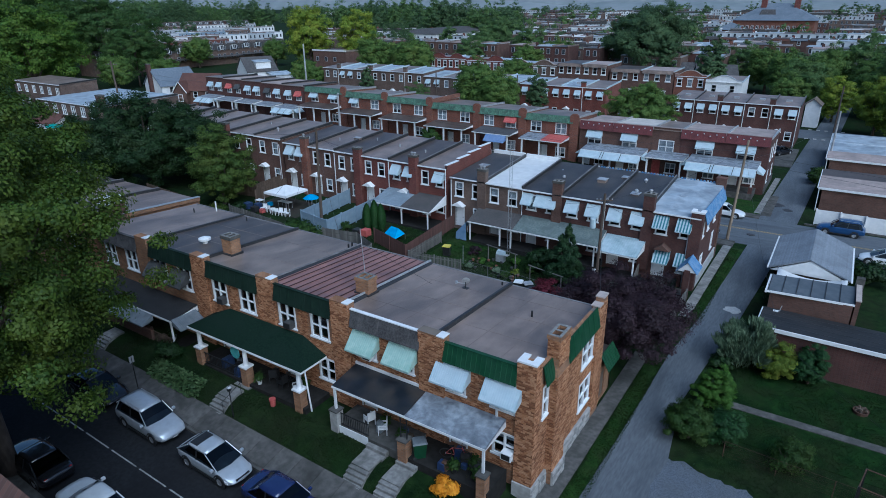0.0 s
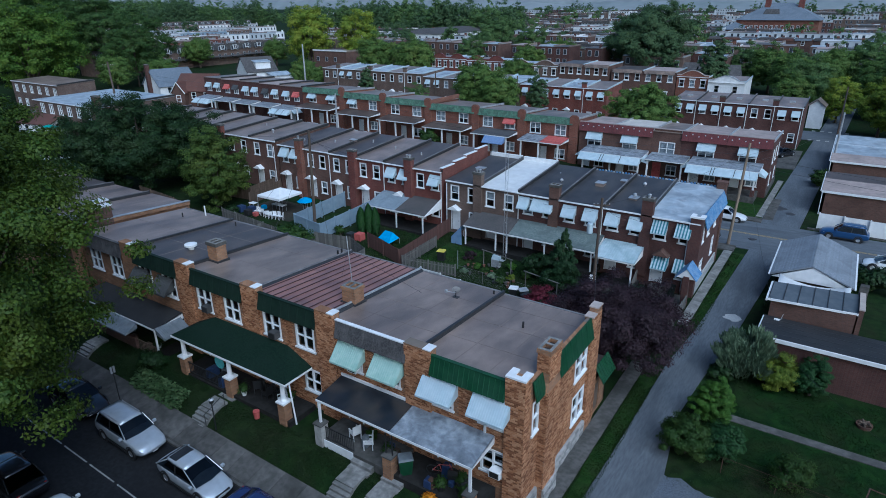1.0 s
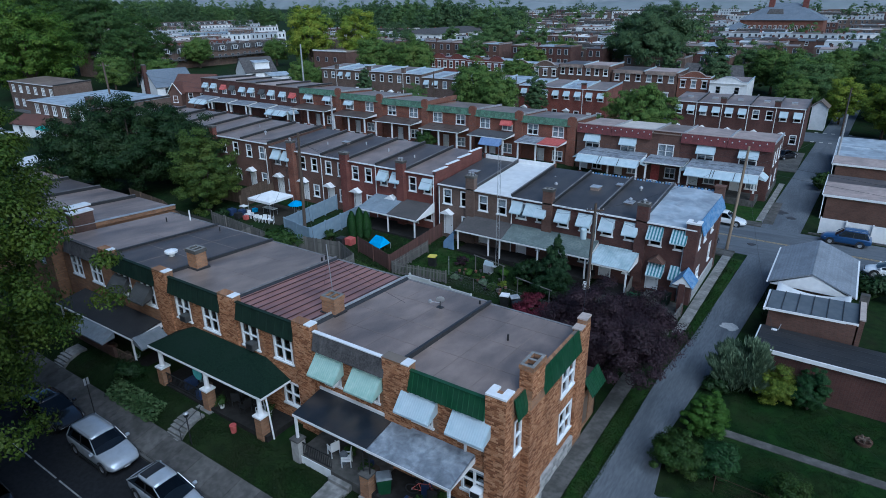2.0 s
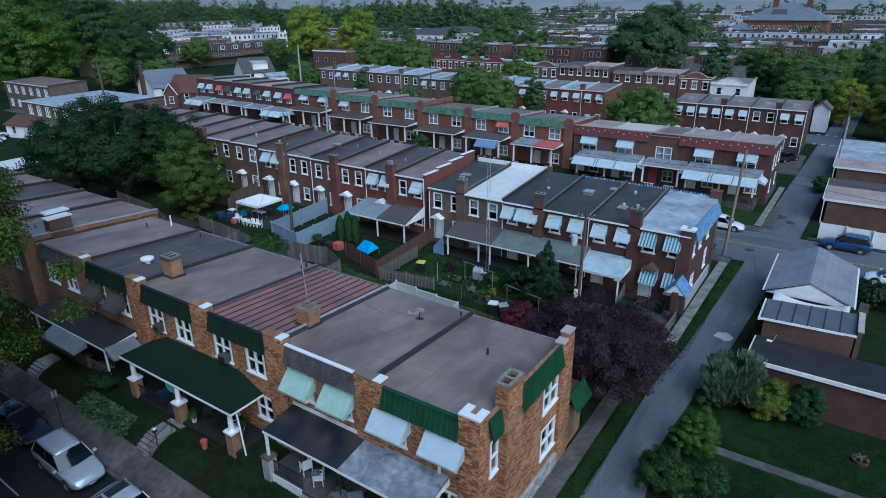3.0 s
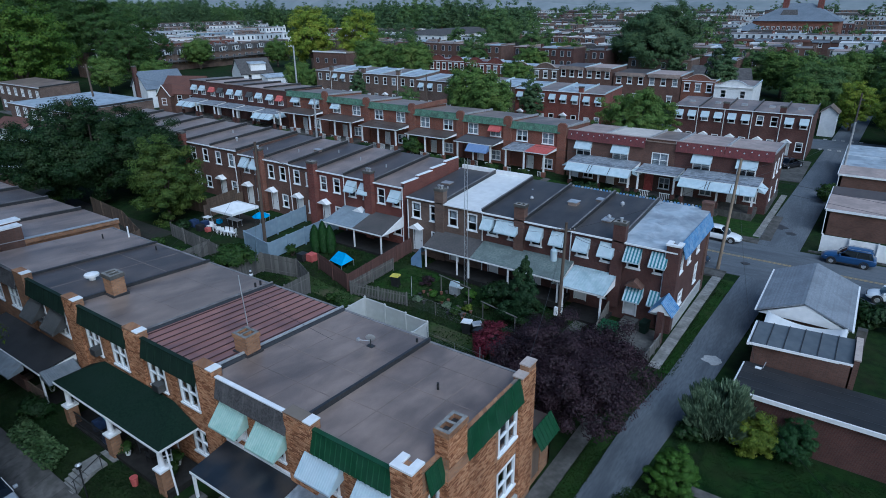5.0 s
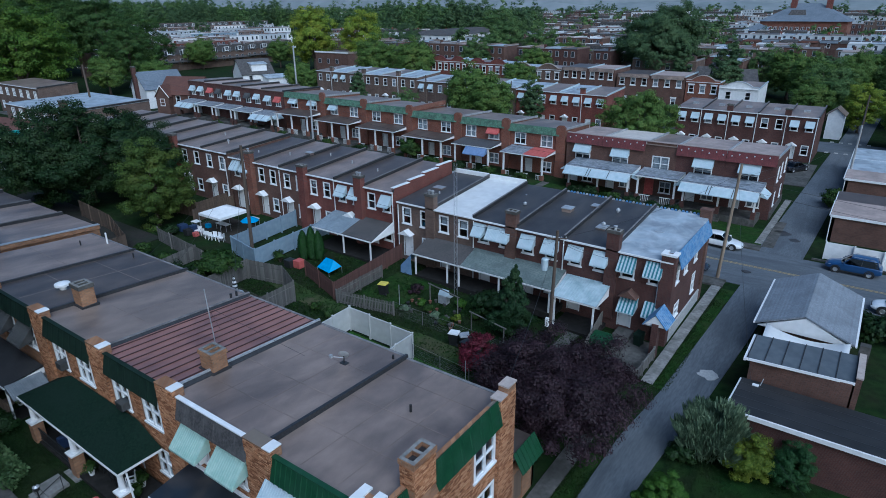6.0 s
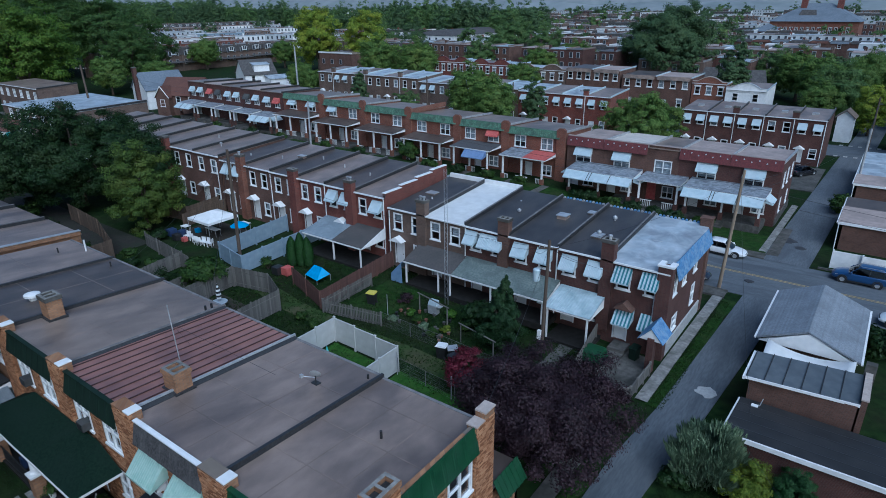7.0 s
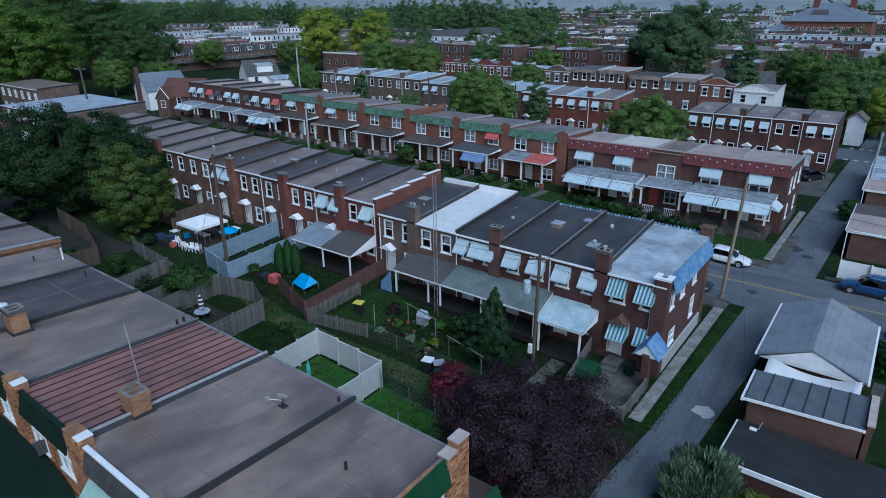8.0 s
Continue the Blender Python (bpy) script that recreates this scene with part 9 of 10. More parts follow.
        part("body", MB().hexa([(-.24, -.28, .05), (.24, -.28, .05), (.24, .28, .05), (-.24, .28, .05)], [(-.3, -.36, .95), (.3, -.36, .95), (.3, .36, .95), (-.3, .36, .95)]), m, t)
        part("lid", MB().hexa([(-.32, -.4, .955), (.32, -.4, .955), (.32, .38, .955), (-.32, .38, .955)], [(-.28, -.34, 1.05), (.28, -.34, 1.05), (.28, .34, 1.08), (-.28, .34, 1.08)]), l, t)
        for s in (-.24, .24):
            part("wheel", MB().tube((s - .03, .3, .1), (s + .03, .3, .1), .1, n=10), M_rubber, t)
    # washing-line frames, grill, planters
    for x, y in ((-14.6, 24.4), (-9.4, 22.6)):
        t = thing("clothes_post", "pale wooden clothes-line bar on posts", "clothes line", "clothes lines")
        g = G(x, y)
        part("bar", MB().tube((x - 1.8, y + .4, g + 1.6), (x + 1.8, y - .4, g + 1.6), .05, n=6), M_wood_grey, t)
        for s in (-1.6, 1.6):
            part("post", MB().tube((x + s, y - s * .22, g - .1), (x + s, y - s * .22, g + 1.6), .05, n=6), M_wood_grey, t)
    for x, y in ((-17.7, 22.6), (-12.0, 17.0), (-7.6, 17.0), (-8.2, 14.4)):
        solid("metal_post", MB().tube((x, y, G(x, y) - .1), (x, y, G(x, y) + 1.8), .03, n=6), M_flash, "thin grey metal post on the lawn", "post", "metal posts")
    t = thing("barbecue_grill", "silver barbecue grill on a wheeled stand", "grill", at=pose(-15.0, 25.0, G(-15, 25)))
    part("hood", MB().hexa([(-.4, -.25, .85), (.4, -.25, .85), (.4, .25, .85), (-.4, .25, .85)], [(-.35, -.12, 1.2), (.35, -.12, 1.2), (.35, .25, 1.2), (-.35, .25, 1.2)]), M_whitemetal, t)
    part("cart", MB().box(-.4, -.25, .1, .4, .25, .845), M_flash, t)
    part("side_shelf", MB().box(.41, -.2, .8, .8, .2, .84), M_flash, t)
    rng2 = random.Random(9)
    for k, (x, y, l, s) in enumerate(((-16.3, 23.7, L_bright, .4), (-15.2, 23.2, L_mid, .45), (-14.2, 22.7, L_sage, .4), (-13.1, 22.3, L_mid, .5), (-12.6, 23.4, L_light, .4), (-17.8, 25.0, L_purple, .7), (-16.8, 22.2, L_sage, .35), (-13.6, 25.4, L_bright, .5), (-11.8, 24.6, L_mid, .6), (-35.4, 19.4, L_mid, .9), (-31.8, 22.4, L_mid, .8), (-29.8, 13.6, L_mid, .9), (-26.2, 12.5, L_bright, .6), (-33.2, 16.0, L_mid, 1.3), (-36.5, 15.0, L_dark, 1.1), (-20.8, 17.7, L_mid, .5), (-22.4, 17.9, L_mid, .5), (-12.3, 14.2, L_mid, .35))):
        shrub("small leafy garden plant in the yard", x, y, (s, s, s * .8), l, 14, 60, s * .4, .1, 200 + k, "garden_plant", group="garden plants")
    for k in range(26):
        x, y = rng2.uniform(-17.5, -12), rng2.uniform(21.9, 25)
        solid("flower_pot", MB().lathe([(.09, 0), (.13, .22), (.14, .24), (.02, .23)], 10, (x, y, G(x, y))), rng2.choice((M_concrete, M_brick_orange, M_wood_brown, M_black)), "small flower pot on the yard ground", "flower pot", "flower pots")
    tree("small leafy tree arching over the board fence", -32.6, 16.4, G(-32, 16), (2.2, 2.0, 1.1), 1.9, .08, L_mid, 50, 80, .55, .16, 14, -.6)
    t = thing("patio_cover", "dark green cover over patio furniture", "cover")
    part("sheet", MB().hexa([(-3.2, 26.0, .35), (-1.5, 26.0, .35), (-1.5, 27.6, .35), (-3.2, 27.6, .35)], [(-3.0, 26.2, 1.1), (-1.7, 26.2, 1.1), (-1.7, 27.4, 1.15), (-3.0, 27.4, 1.15)]), M_green, t, bevel=.12)
    # things on the near porches
    for x, y, z, m in ((-9.4, -1.2, 1.62, M_white), (-8.3, -1.4, 1.62, M_white), (-3.2, -1.0, 1.5, M_black), (-2.4, -1.4, 1.5, M_black), (-16.2, -1.3, 1.62, M_black), (-15.0, -1.2, 1.62, M_white), (-17.2, -1.1, 1.62, M_black)):
        t = thing("porch_chair", "garden chair standing on the front porch", "chair", "porch chairs", at=pose(x, y, z, 0, 0, x * 50))
        part("seat", MB().box(-.25, -.25, .38, .25, .25, .43), m, t)
        part("backrest", MB().box(-.25, .22, .43, .25, .27, .95), m, t)
        for dx in (-.23, .23):
            part("armrest", MB().box(dx - .03, -.25, .6, dx + .03, .25, .64), m, t)
            for dy in (-.23, .23):
                part("leg", MB().box(dx - .02, dy - .02, 0, dx + .02, dy + .02, .38 if dy > 0 else .6), m, t)
    t = thing("red_bin", "small red bucket on the lawn", "bucket", at=pose(-15.6, -2.7, G(-15.6, -2.7)))
    part("body", MB().lathe([(.15, 0), (.2, .5), (.02, .5)], 10), M_redawn, t)
    t = thing("hanging_disc", "round turquoise sign hanging on the porch", "sign")
    part("disc", MB().tube((-20.2, -1.5, 2.9), (-20.2, -1.45, 2.9), .42, n=18), M_turq, t)
    # hedges and bits before the far fronts
    for k, (x, y, w, l) in enumerate(((-18.5, 61.0, 2.2, L_dark), (-14.6, 60.6, 1.8, L_mid), (-12.0, 61.0, 1.4, L_dark), (-9.3, 60.8, 1.4, L_dark), (-7.1, 60.9, 1.2, L_dark), (-4, 61.1, 1.5, L_mid), (-27.6, 60.5, 1.2, L_mid), (-33, 61, 1.4, L_mid), (-38, 61, 1.3, L_dark), (-43, 61, 1.6, L_mid), (-57, 61, 1.4, L_dark), (-65, 61, 1.5, L_mid), (-76, 61, 1.6, L_mid), (-84, 61, 1.6, L_dark), (-95, 61, 1.6, L_mid))):
        shrub("clipped hedge bush before a street porch", x, y, (w, .8, .7), l, 24, 60, .4, .16, 300 + k, "hedge_bush", group="hedge bushes")
    for x in (4.05, -11, -15.5, -24.5, -29.6, -37, -45.5, -55, -65, -75):
        for k in range(5):
            y = 56.3 + .32 * k
            solid("lawn_step", MB().box(x - .55, y, G(x, y) - .3, x + .55, y + .31, G(x, y) + .03 + .02 * k), M_concrete, "concrete step up to the front walk", "step", "lawn steps")
        slab("front_walk", x - .5, 57.95, x + .5, 62.4 if x < 3.7 else 66, .06, M_concrete, "concrete walk to a street porch", "path", ny=2)


def umbrella(label, x, y, r, h, m1, m2, folded=False):
    t = thing("garden_umbrella", label, "umbrella", "umbrellas", at=pose(x, y, G(x, y)))
    part("pole", MB().tube((0, 0, 0), (0, 0, h), .025, n=6), M_flash, t)
    mb = MB()
    n = 8
    if folded:
        rows = [(r * (.5 + .5 * math.sin(k / 7 * 2.6)) * (1 - k / 9), h - 1.3 + 1.3 * k / 8) for k in range(9)]
    else:
        rows = [(r, h - .45), (r * .6, h - .2), (.03, h + .02)]
    for k in range(len(rows) - 1):
        for i in range(n):
            a, b = 2 * math.pi * i / n, 2 * math.pi * (i + 1) / n
            (r0, z0), (r1, z1) = rows[k], rows[k + 1]
            mb.face([(r0 * math.cos(a), r0 * math.sin(a), z0), (r0 * math.cos(b), r0 * math.sin(b), z0), (r1 * math.cos(b), r1 * math.sin(b), z1), (r1 * math.cos(a), r1 * math.sin(a), z1)], k % 2 if m2 else 0)
    part("canopy", mb, [m1, m2] if m2 else [m1], t)
    return t


M_navy_plastic = mat("navy_plastic", (0.02, 0.035, 0.09), (0.03, 0.05, 0.12), 4, 0.5, bump=.05)
M_turq = mat("turquoise_cloth", (0.12, 0.42, 0.42), (0.18, 0.5, 0.5), 4, 0.7, bump=.1)
M_yellow = mat("yellow_plastic", (0.55, 0.48, 0.06), (0.62, 0.54, 0.1), 4, 0.5, bump=.05)
yards()


# ---------------------------------------------------------------- poles and wires
def pole(label, x, y, z0, z1, r, lean=(0, 0), mats=None, arms=(), transformer=None):
    t = thing("utility_pole", label, "utility pole", "utility poles")
    part("shaft", MB().tube((x, y, z0 - .3), (x + lean[0], y + lean[1], z1), r * 1.15, r * .8, 10), mats or M_pole, t)
    for z, w, a in arms:
        u = (z - z0) / (z1 - z0)
        cx, cy = x + lean[0] * u, y + lean[1] * u
        d = Vector((math.cos(a), math.sin(a), 0)) * w
        part("crossarm", MB().tube(Vector((cx, cy, z)) - d, Vector((cx, cy, z)) + d, .06, n=4), mats or M_pole, t)
        for s in (-.9, -.45, .45, .9):
            part("insulator", MB().lathe([(.03, 0), (.05, .05), (.03, .12)], 6, (cx + d.x * s, cy + d.y * s, z + .05)), M_flash, t)
    if transformer:
        part("transformer", MB().lathe([(.05, 0), (.24, .02), (.26, .08), (.26, .85), (.22, .92), (.04, .96)], 14, transformer), M_whitemetal, t, "pale grey transformer can")
    return t


def wire(points, r=.012, sag=.4):
    """A hanging cable from point to point."""
    cu = bpy.data.curves.new("cable", 'CURVE')
    cu.dimensions, cu.bevel_depth, cu.bevel_resolution = '3D', r, 0
    for p, q in zip(points, points[1:]):
        p, q = Vector(p), Vector(q)
        s = cu.splines.new('POLY')
        s.points.add(10)
        for i in range(11):
            u = i / 10
            v = p.lerp(q, u) - Vector((0, 0, sag * 4 * u * (1 - u)))
            s.points[i].co = (*v, 1)
    cu.materials.append(M_black)
    return tagged(new("cable", cu), "thin dark overhead cable between the poles", "cable", "cables")


def poles():
    pole("leaning brown wooden utility pole at the corner", 1.7, 44.8, -.2, 10.5, .14, (.35, .5), M_pole_pale)
    pole("wooden utility pole with a pale transformer", -6.1, 26.2, .4, 8.6, .13, (.15, 0), None, ((8.0, .7, .5),), (-6.75, 26.1, 5.4))
    part("meter_box", MB().box(-6.35, 25.85, 1.0, -6.1, 26.05, 1.7), M_white, [o for o in scene.objects if o.name.startswith("utility_pole")][-1], "pale meter box")
    pole("tall dark wooden utility pole between the yards", -34.4, 21.4, 1.2, 12.2, .15, (.35, 0), None, ())
    pole("pale grey street pole before the brick fronts", -62.8, 56, 1.4, 9.7, .16, (.2, 0), M_flash)
    pole("tall pole among the far houses", -109.6, 45, 2, 13.8, .2, (-.6, 0), None, ((13.2, 1.2, .4),))
    pole("tall pale pole among the far houses", -104, 90, 2, 14.7, .2, (0, 0), M_flash)
    pole("pale pole beside the far alley", 9.0, 84, -.4, 8.5, .15, (.1, 0), M_flash)
    pole("pole beside the far trees", 8.6, 112, -.4, 9, .15)
    pole("pole with wires over the far rows", -64, 88, 1, 10.5, .14)
    pole("thin pole before the far rows", -47, 92, 1, 10, .12)
    a = (-6.0, 26.2, 8.0)
    for q, s in (((-.2, 9.0, 7.5), .5), ((-9.0, 29.9, 5.9), .3), ((-13.0, 29.9, 6.0), .4), ((-2.0, 29.9, 5.7), .2), ((1.9, 45.2, 9.6), .7), ((-34.1, 21.4, 11.2), 1.0), ((-4.9, 29.9, 5.8), .2)):
        wire([a, q], .012, s)
    b = (-34.2, 21.4, 11.6)
    for q, s in (((-27.0, 9.5, 6.6), .6), ((-30.5, 9.5, 6.6), .5), ((-36, 30.2, 6.9), .3), ((-44, 30.2, 7), .5), ((-20.5, 9.5, 6.6), .8), ((-75, 22, 11), 1.2)):
        wire([b, q], .012, s)
    for z in (9.3, 8.4):
        wire([(2.0, 45.2, z), (-62.7, 56, z), (-150, 60, z + 2)], .014, 1.0)
        wire([(2.0, 45.2, z), (9.0, 84, z - 1), (8.6, 112, z - 1)], .012, .8)
        wire([(2.0, 45.2, z), (40, 40, z)], .012, .8)
    wire([(2.0, 45.2, 9.2), (8.3, 22.0, 3.0)], .01, .6)
    wire([(8.3, 20.1, 2.8), (15.5, 12.0, 2.0)], .01, .3)
    wire([(-12.1, 17.2, 1.9), (-7.6, 17.0, 1.9), (-8.2, 14.4, 1.9), (-12.3, 13.4, 2.3)], .008, .08)


poles()


def lattice_mast():
    """A thin two-railed aerial mast that stands before the long porch."""
    t = thing("aerial_mast", "thin grey lattice aerial mast standing in the yard", "aerial")
    x, y, g = -15.2, 27.0, G(-15, 27)
    for d in (-.15, .15):
        part("rail", MB().tube((x + d, y, g - .1), (x + d * .9, y, 12.0), .02, n=5), M_flash, t)
    for k in range(27):
        z = g + .4 + k * .4
        s = 1 if k % 2 else -1
        part("brace", MB().tube((x - .15 * s, y, z), (x + .15 * s, y, z + .4), .009, n=4), M_flash, t)


lattice_mast()


# ---------------------------------------------------------------- clutter under the near porch roofs
def bicycle(label, at, paint):
    t = thing("bicycle", label, "bicycle", "bicycles", at=at)
    for x in (-.52, .52):
        w = part("wheel", MB().lathe([(.3, -.02), (.335, -.02), (.335, .02), (.3, .02)], 20), M_rubber, t, at=pose(x, 0, .335, 90, 0, 0))
        part("hub", MB().lathe([(.01, -.04), (.03, -.04), (.03, .04), (.01, .04)], 8), M_rim, w)
    for p, q in (((-.52, 0, .335), (-.15, 0, .78)), ((-.52, 0, .335), (-.05, 0, .3)), ((-.05, 0, .3), (-.18, 0, .86)), ((-.05, 0, .3), (.38, 0, .72)), ((-.15, 0, .76), (.36, 0, .8)), ((.52, 0, .335), (.36, 0, .92))):
        part("frame_tube", MB().tube(p, q, .02, n=6), paint, t)
    part("saddle", MB().box(-.3, -.07, .86, -.06, .07, .91), M_black, t, bevel=.02)
    part("handlebar", MB().tube((.33, -.27, .98), (.33, .27, .98), .015, n=6), M_black, t)


def porch_clutter():
    bicycle("dark bicycle leaning under the porch roof", pose(-15.9, -.75, 1.62, 6, 0, 14), M_black)
    bicycle("red bicycle under the porch roof", pose(-3.9, -.9, 1.5, 6, 0, 20), M_redawn)
    rng = random.Random(23)
    for x0, x1, z, n in ((-22.6, -14.2, 1.62, 12), (-5.8, -2.0, 1.5, 8), (-10.8, -6.6, 1.62, 5), (-34, -26, 1.65, 8)):
        for k in range(n):
            x, y = rng.uniform(x0, x1), rng.uniform(-1.9, -.7)
            s, h = rng.uniform(.12, .28), rng.uniform(.25, .75)
            if k % 3 == 0:
                t = thing("planter", "potted plant standing on the porch floor", "potted plant", "porch planters", at=pose(x, y, z))
                part("pot", MB().lathe([(.12, 0), (.17, .28), (.19, .3), (.02, .28)], 12), rng.choice((M_brick_orange, M_black, M_white)), t)
                g = np.random.default_rng(k + int(-x * 10))
                p = g.normal(size=(160, 3)) * np.array([.14, .14, .16]) + np.array([0, 0, .5])
                tagged(part("foliage", leaf_mesh("foliage", L_mid, np.repeat(p, 3, 0) + g.normal(size=(480, 3)) * .04, np.repeat(p, 3, 0) - np.array([0, 0, .3]), .07, g), None, t), kind="stuff")
            else:
                solid("porch_box", MB().hexa([(x - s, y - s, z), (x + s, y - s, z), (x + s, y + s, z), (x - s, y + s, z)], [(x - s * .9, y - s * .9, z + h), (x + s * .9, y - s * .9, z + h), (x + s * .9, y + s * .9, z + h), (x - s * .9, y + s * .9, z + h)]), rng.choice((M_wood_brown, M_navy_plastic, M_black, M_rust, M_greyawn)), "stored box or tub on the porch floor", "box", "porch boxes", bevel=.03)


porch_clutter()

# ---------------------------------------------------------------- cars
M_silver = paint_mat("silver_car_paint", (0.5, 0.53, 0.57), 0.3, 0.8, 0.35)
M_navy = paint_mat("dark_blue_car_paint", (0.02, 0.03, 0.1), 0.25, 0.9)
M_carblack = paint_mat("black_car_paint", (0.015, 0.015, 0.018), 0.25, 0.9)
M_carblue = paint_mat("blue_car_paint", (0.018, 0.06, 0.17), 0.3, 0.9, 0.2)
M_carwhite = paint_mat("white_car_paint", (0.7, 0.72, 0.74), 0.3, 0.7)
M_lens = mat("headlight_lens", (0.6, 0.62, 0.65), (0.7, 0.7, 0.72), 5, 0.15, bump=0)
M_tail = mat("tail_light_lens", (0.3, 0.01, 0.01), (0.4, 0.02, 0.02), 5, 0.2, bump=0)


def car(label, kind, paint, at, group="parked cars"):
    """A car along +x, its wheels on z = 0."""
    t = thing("car", label, "car", group, at=at)
    L, W, H, belt, hood = {"suv": (4.55, 1.84, 1.66, 1.02, .98), "hatch": (4.45, 1.74, 1.48, .92, .8), "sedan": (4.7, 1.8, 1.44, .9, .82)}[kind]
    hw = W / 2
    # body: stations from the tail to the nose: x, half width, top at the flank, top in the middle, underside
    if kind == "suv":
        st = [(-L / 2, .78, .75, .76, .5), (-L / 2 + .06, .86, .98, 1.0, .36), (-L / 2 + .5, hw, belt, belt, .25), (-.6, hw, belt, belt, .22), (.75, hw, belt - .03, belt, .22), (1.0, hw, hood - .04, hood + .03, .22), (1.7, hw - .04, hood - .13, hood - .04, .24), (2.08, .8, hood - .26, hood - .16, .28), (L / 2 - .05, .66, hood - .42, hood - .36, .36), (L / 2, .56, .52, .53, .45)]
        glass = (-2.0, .95, -1.72, .25)
    elif kind == "hatch":
        st = [(-L / 2, .7, .7, .72, .45), (-L / 2 + .08, .8, .93, .98, .34), (-L / 2 + .55, hw, belt, belt + .02, .22), (-.6, hw, belt, belt, .2), (.85, hw, belt - .05, belt, .2), (1.15, hw, hood, hood + .08, .2), (1.7, hw - .04, hood - .1, hood, .22), (2.02, .76, hood - .22, hood - .14, .26), (L / 2 - .05, .6, hood - .34, hood - .28, .32), (L / 2, .48, .46, .47, .4)]
        glass = (-2.05, 1.2, -1.25, .15)
    else:
        st = [(-L / 2, .7, .74, .76, .45), (-L / 2 + .08, .82, .9, .94, .34), (-L / 2 + .6, hw, belt - .02, belt + .02, .22), (-.8, hw, belt, belt, .2), (.7, hw, belt - .03, belt, .2), (1.0, hw, hood, hood + .06, .2), (1.75, hw - .04, hood - .1, hood - .01, .22), (2.1, .8, hood - .2, hood - .12, .26), (L / 2 - .06, .66, hood - .34, hood - .28, .34), (L / 2, .54, .5, .51, .42)]
        glass = (-1.75, 1.0, -1.0, .2)
    mb = MB()
    rings = []
    for x, w, z1, zc, z0 in st:
        rings.append([(x, -w * .9, z0), (x, -w, z0 + .14), (x, -w, z0 + (z1 - z0) * .6), (x, -w * .97, z1 - .03), (x, -w * .86, z1 + .02), (x, 0, zc + .03), (x, w * .86, z1 + .02), (x, w * .97, z1 - .03), (x, w, z0 + (z1 - z0) * .6), (x, w, z0 + .14), (x, w * .9, z0)])
    for a, b in zip(rings, rings[1:]):
        for k in range(len(a)):
            j = (k + 1) % len(a)
            mb.face([a[k], b[k], b[j], a[j]][::-1])
    mb.face(rings[0][::-1])
    mb.face(rings[-1])
    body = part("body", mb, paint, t, smooth=True)
    ss = body.modifiers.new("round", 'SUBSURF')
    ss.levels = ss.render_levels = 2
    # cabin: glass band with painted roof and pillars
    xb0, xf0, xb1, xf1 = glass
    wt = hw * .76
    wb = hw * .93
    zb, zt = belt - .02, H - .06
    low = [(xb0, -wb, zb), (xf0, -wb, zb), (xf0 + .12, 0, zb), (xf0, wb, zb), (xb0, wb, zb), (xb0 - .05, 0, zb)]
    top = [(xb1, -wt, zt), (xf1, -wt, zt), (xf1 + .08, 0, zt + .02), (xf1, wt, zt), (xb1, wt, zt), (xb1 - .04, 0, zt + .02)]
    g = MB()
    for k in range(6):
        j = (k + 1) % 6
        g.face([low[k], low[j], top[j], top[k]])
    cab = part("glazing", g, M_carglass, t, "dark car glazing")
    # one black block behind the glass gives the darkness of the cabin
    part("cabin_core", MB().hexa([(xb0 + .25, -wb * .85, zb - .1), (xf0 - .3, -wb * .85, zb - .1), (xf0 - .3, wb * .85, zb - .1), (xb0 + .25, wb * .85, zb - .1)], [(xb1 + .2, -wt * .85, zt - .25), (xf1 - .3, -wt * .85, zt - .25), (xf1 - .3, wt * .85, zt - .25), (xb1 + .2, wt * .85, zt - .25)]), M_black, t, "black block standing for the dark cabin")
    r = MB()
    n = 8
    rows = []
    for k in range(n + 1):
        u = k / n
        x = xb1 - .1 + (xf1 + .16 - xb1) * u
        rise = .07 * (1 - (2 * u - 1) ** 4)
        w = wt * (1.0 - .1 * (2 * u - 1) ** 4)
        rows.append([(x, -w - .015, zt - .03), (x, -w * .93, zt + .02 + rise * .6), (x, -w * .5, zt + .035 + rise), (x, w * .5, zt + .035 + rise), (x, w * .93, zt + .02 + rise * .6), (x, w + .015, zt - .03)])
    for p, q in zip(rows, rows[1:]):
        for k in range(5):
            r.face([p[k], q[k], q[k + 1], p[k + 1]])
        r.face([p[5], q[5], q[0], p[0]])
    r.face(rows[0])
    r.face(rows[-1][::-1])
    part("roof", r, paint, t, smooth=True)
    if kind == "hatch":
        part("rear_glass", MB().hexa([(xb1 + .05, -wt * .8, zt + .06), (xb1 + .62, -wt * .8, zt + .085), (xb1 + .62, wt * .8, zt + .085), (xb1 + .05, wt * .8, zt + .06)], [(xb1 + .05, -wt * .78, zt + .1), (xb1 + .62, -wt * .78, zt + .118), (xb1 + .62, wt * .78, zt + .118), (xb1 + .05, wt * .78, zt + .1)]), M_black, t, "black glass rear roof panel")
    for s in (-1, 1):
        for a, b, wdt in ((0, 0, .045), (1, 1, .028)):
            lo, hi = (low[a], top[b]) if s < 0 else (low[4 - a], top[4 - b])
            part("pillar", MB().tube(lo, hi, wdt, wdt * .8, 5), paint, t)
        xm = (xb0 + xf0) / 2 - .05
        part("pillar", MB().tube((xm, s * (wb + .002), zb), (xm - .05, s * (wt + .002), zt), .035, n=5), M_black, t)
        part("mirror", MB().box(xf0 - .28, s * hw - .0 if s > 0 else -hw - .2, belt - .02, xf0 - .12, s * hw + .2 if s > 0 else -hw, belt + .13), paint, t, bevel=.03)
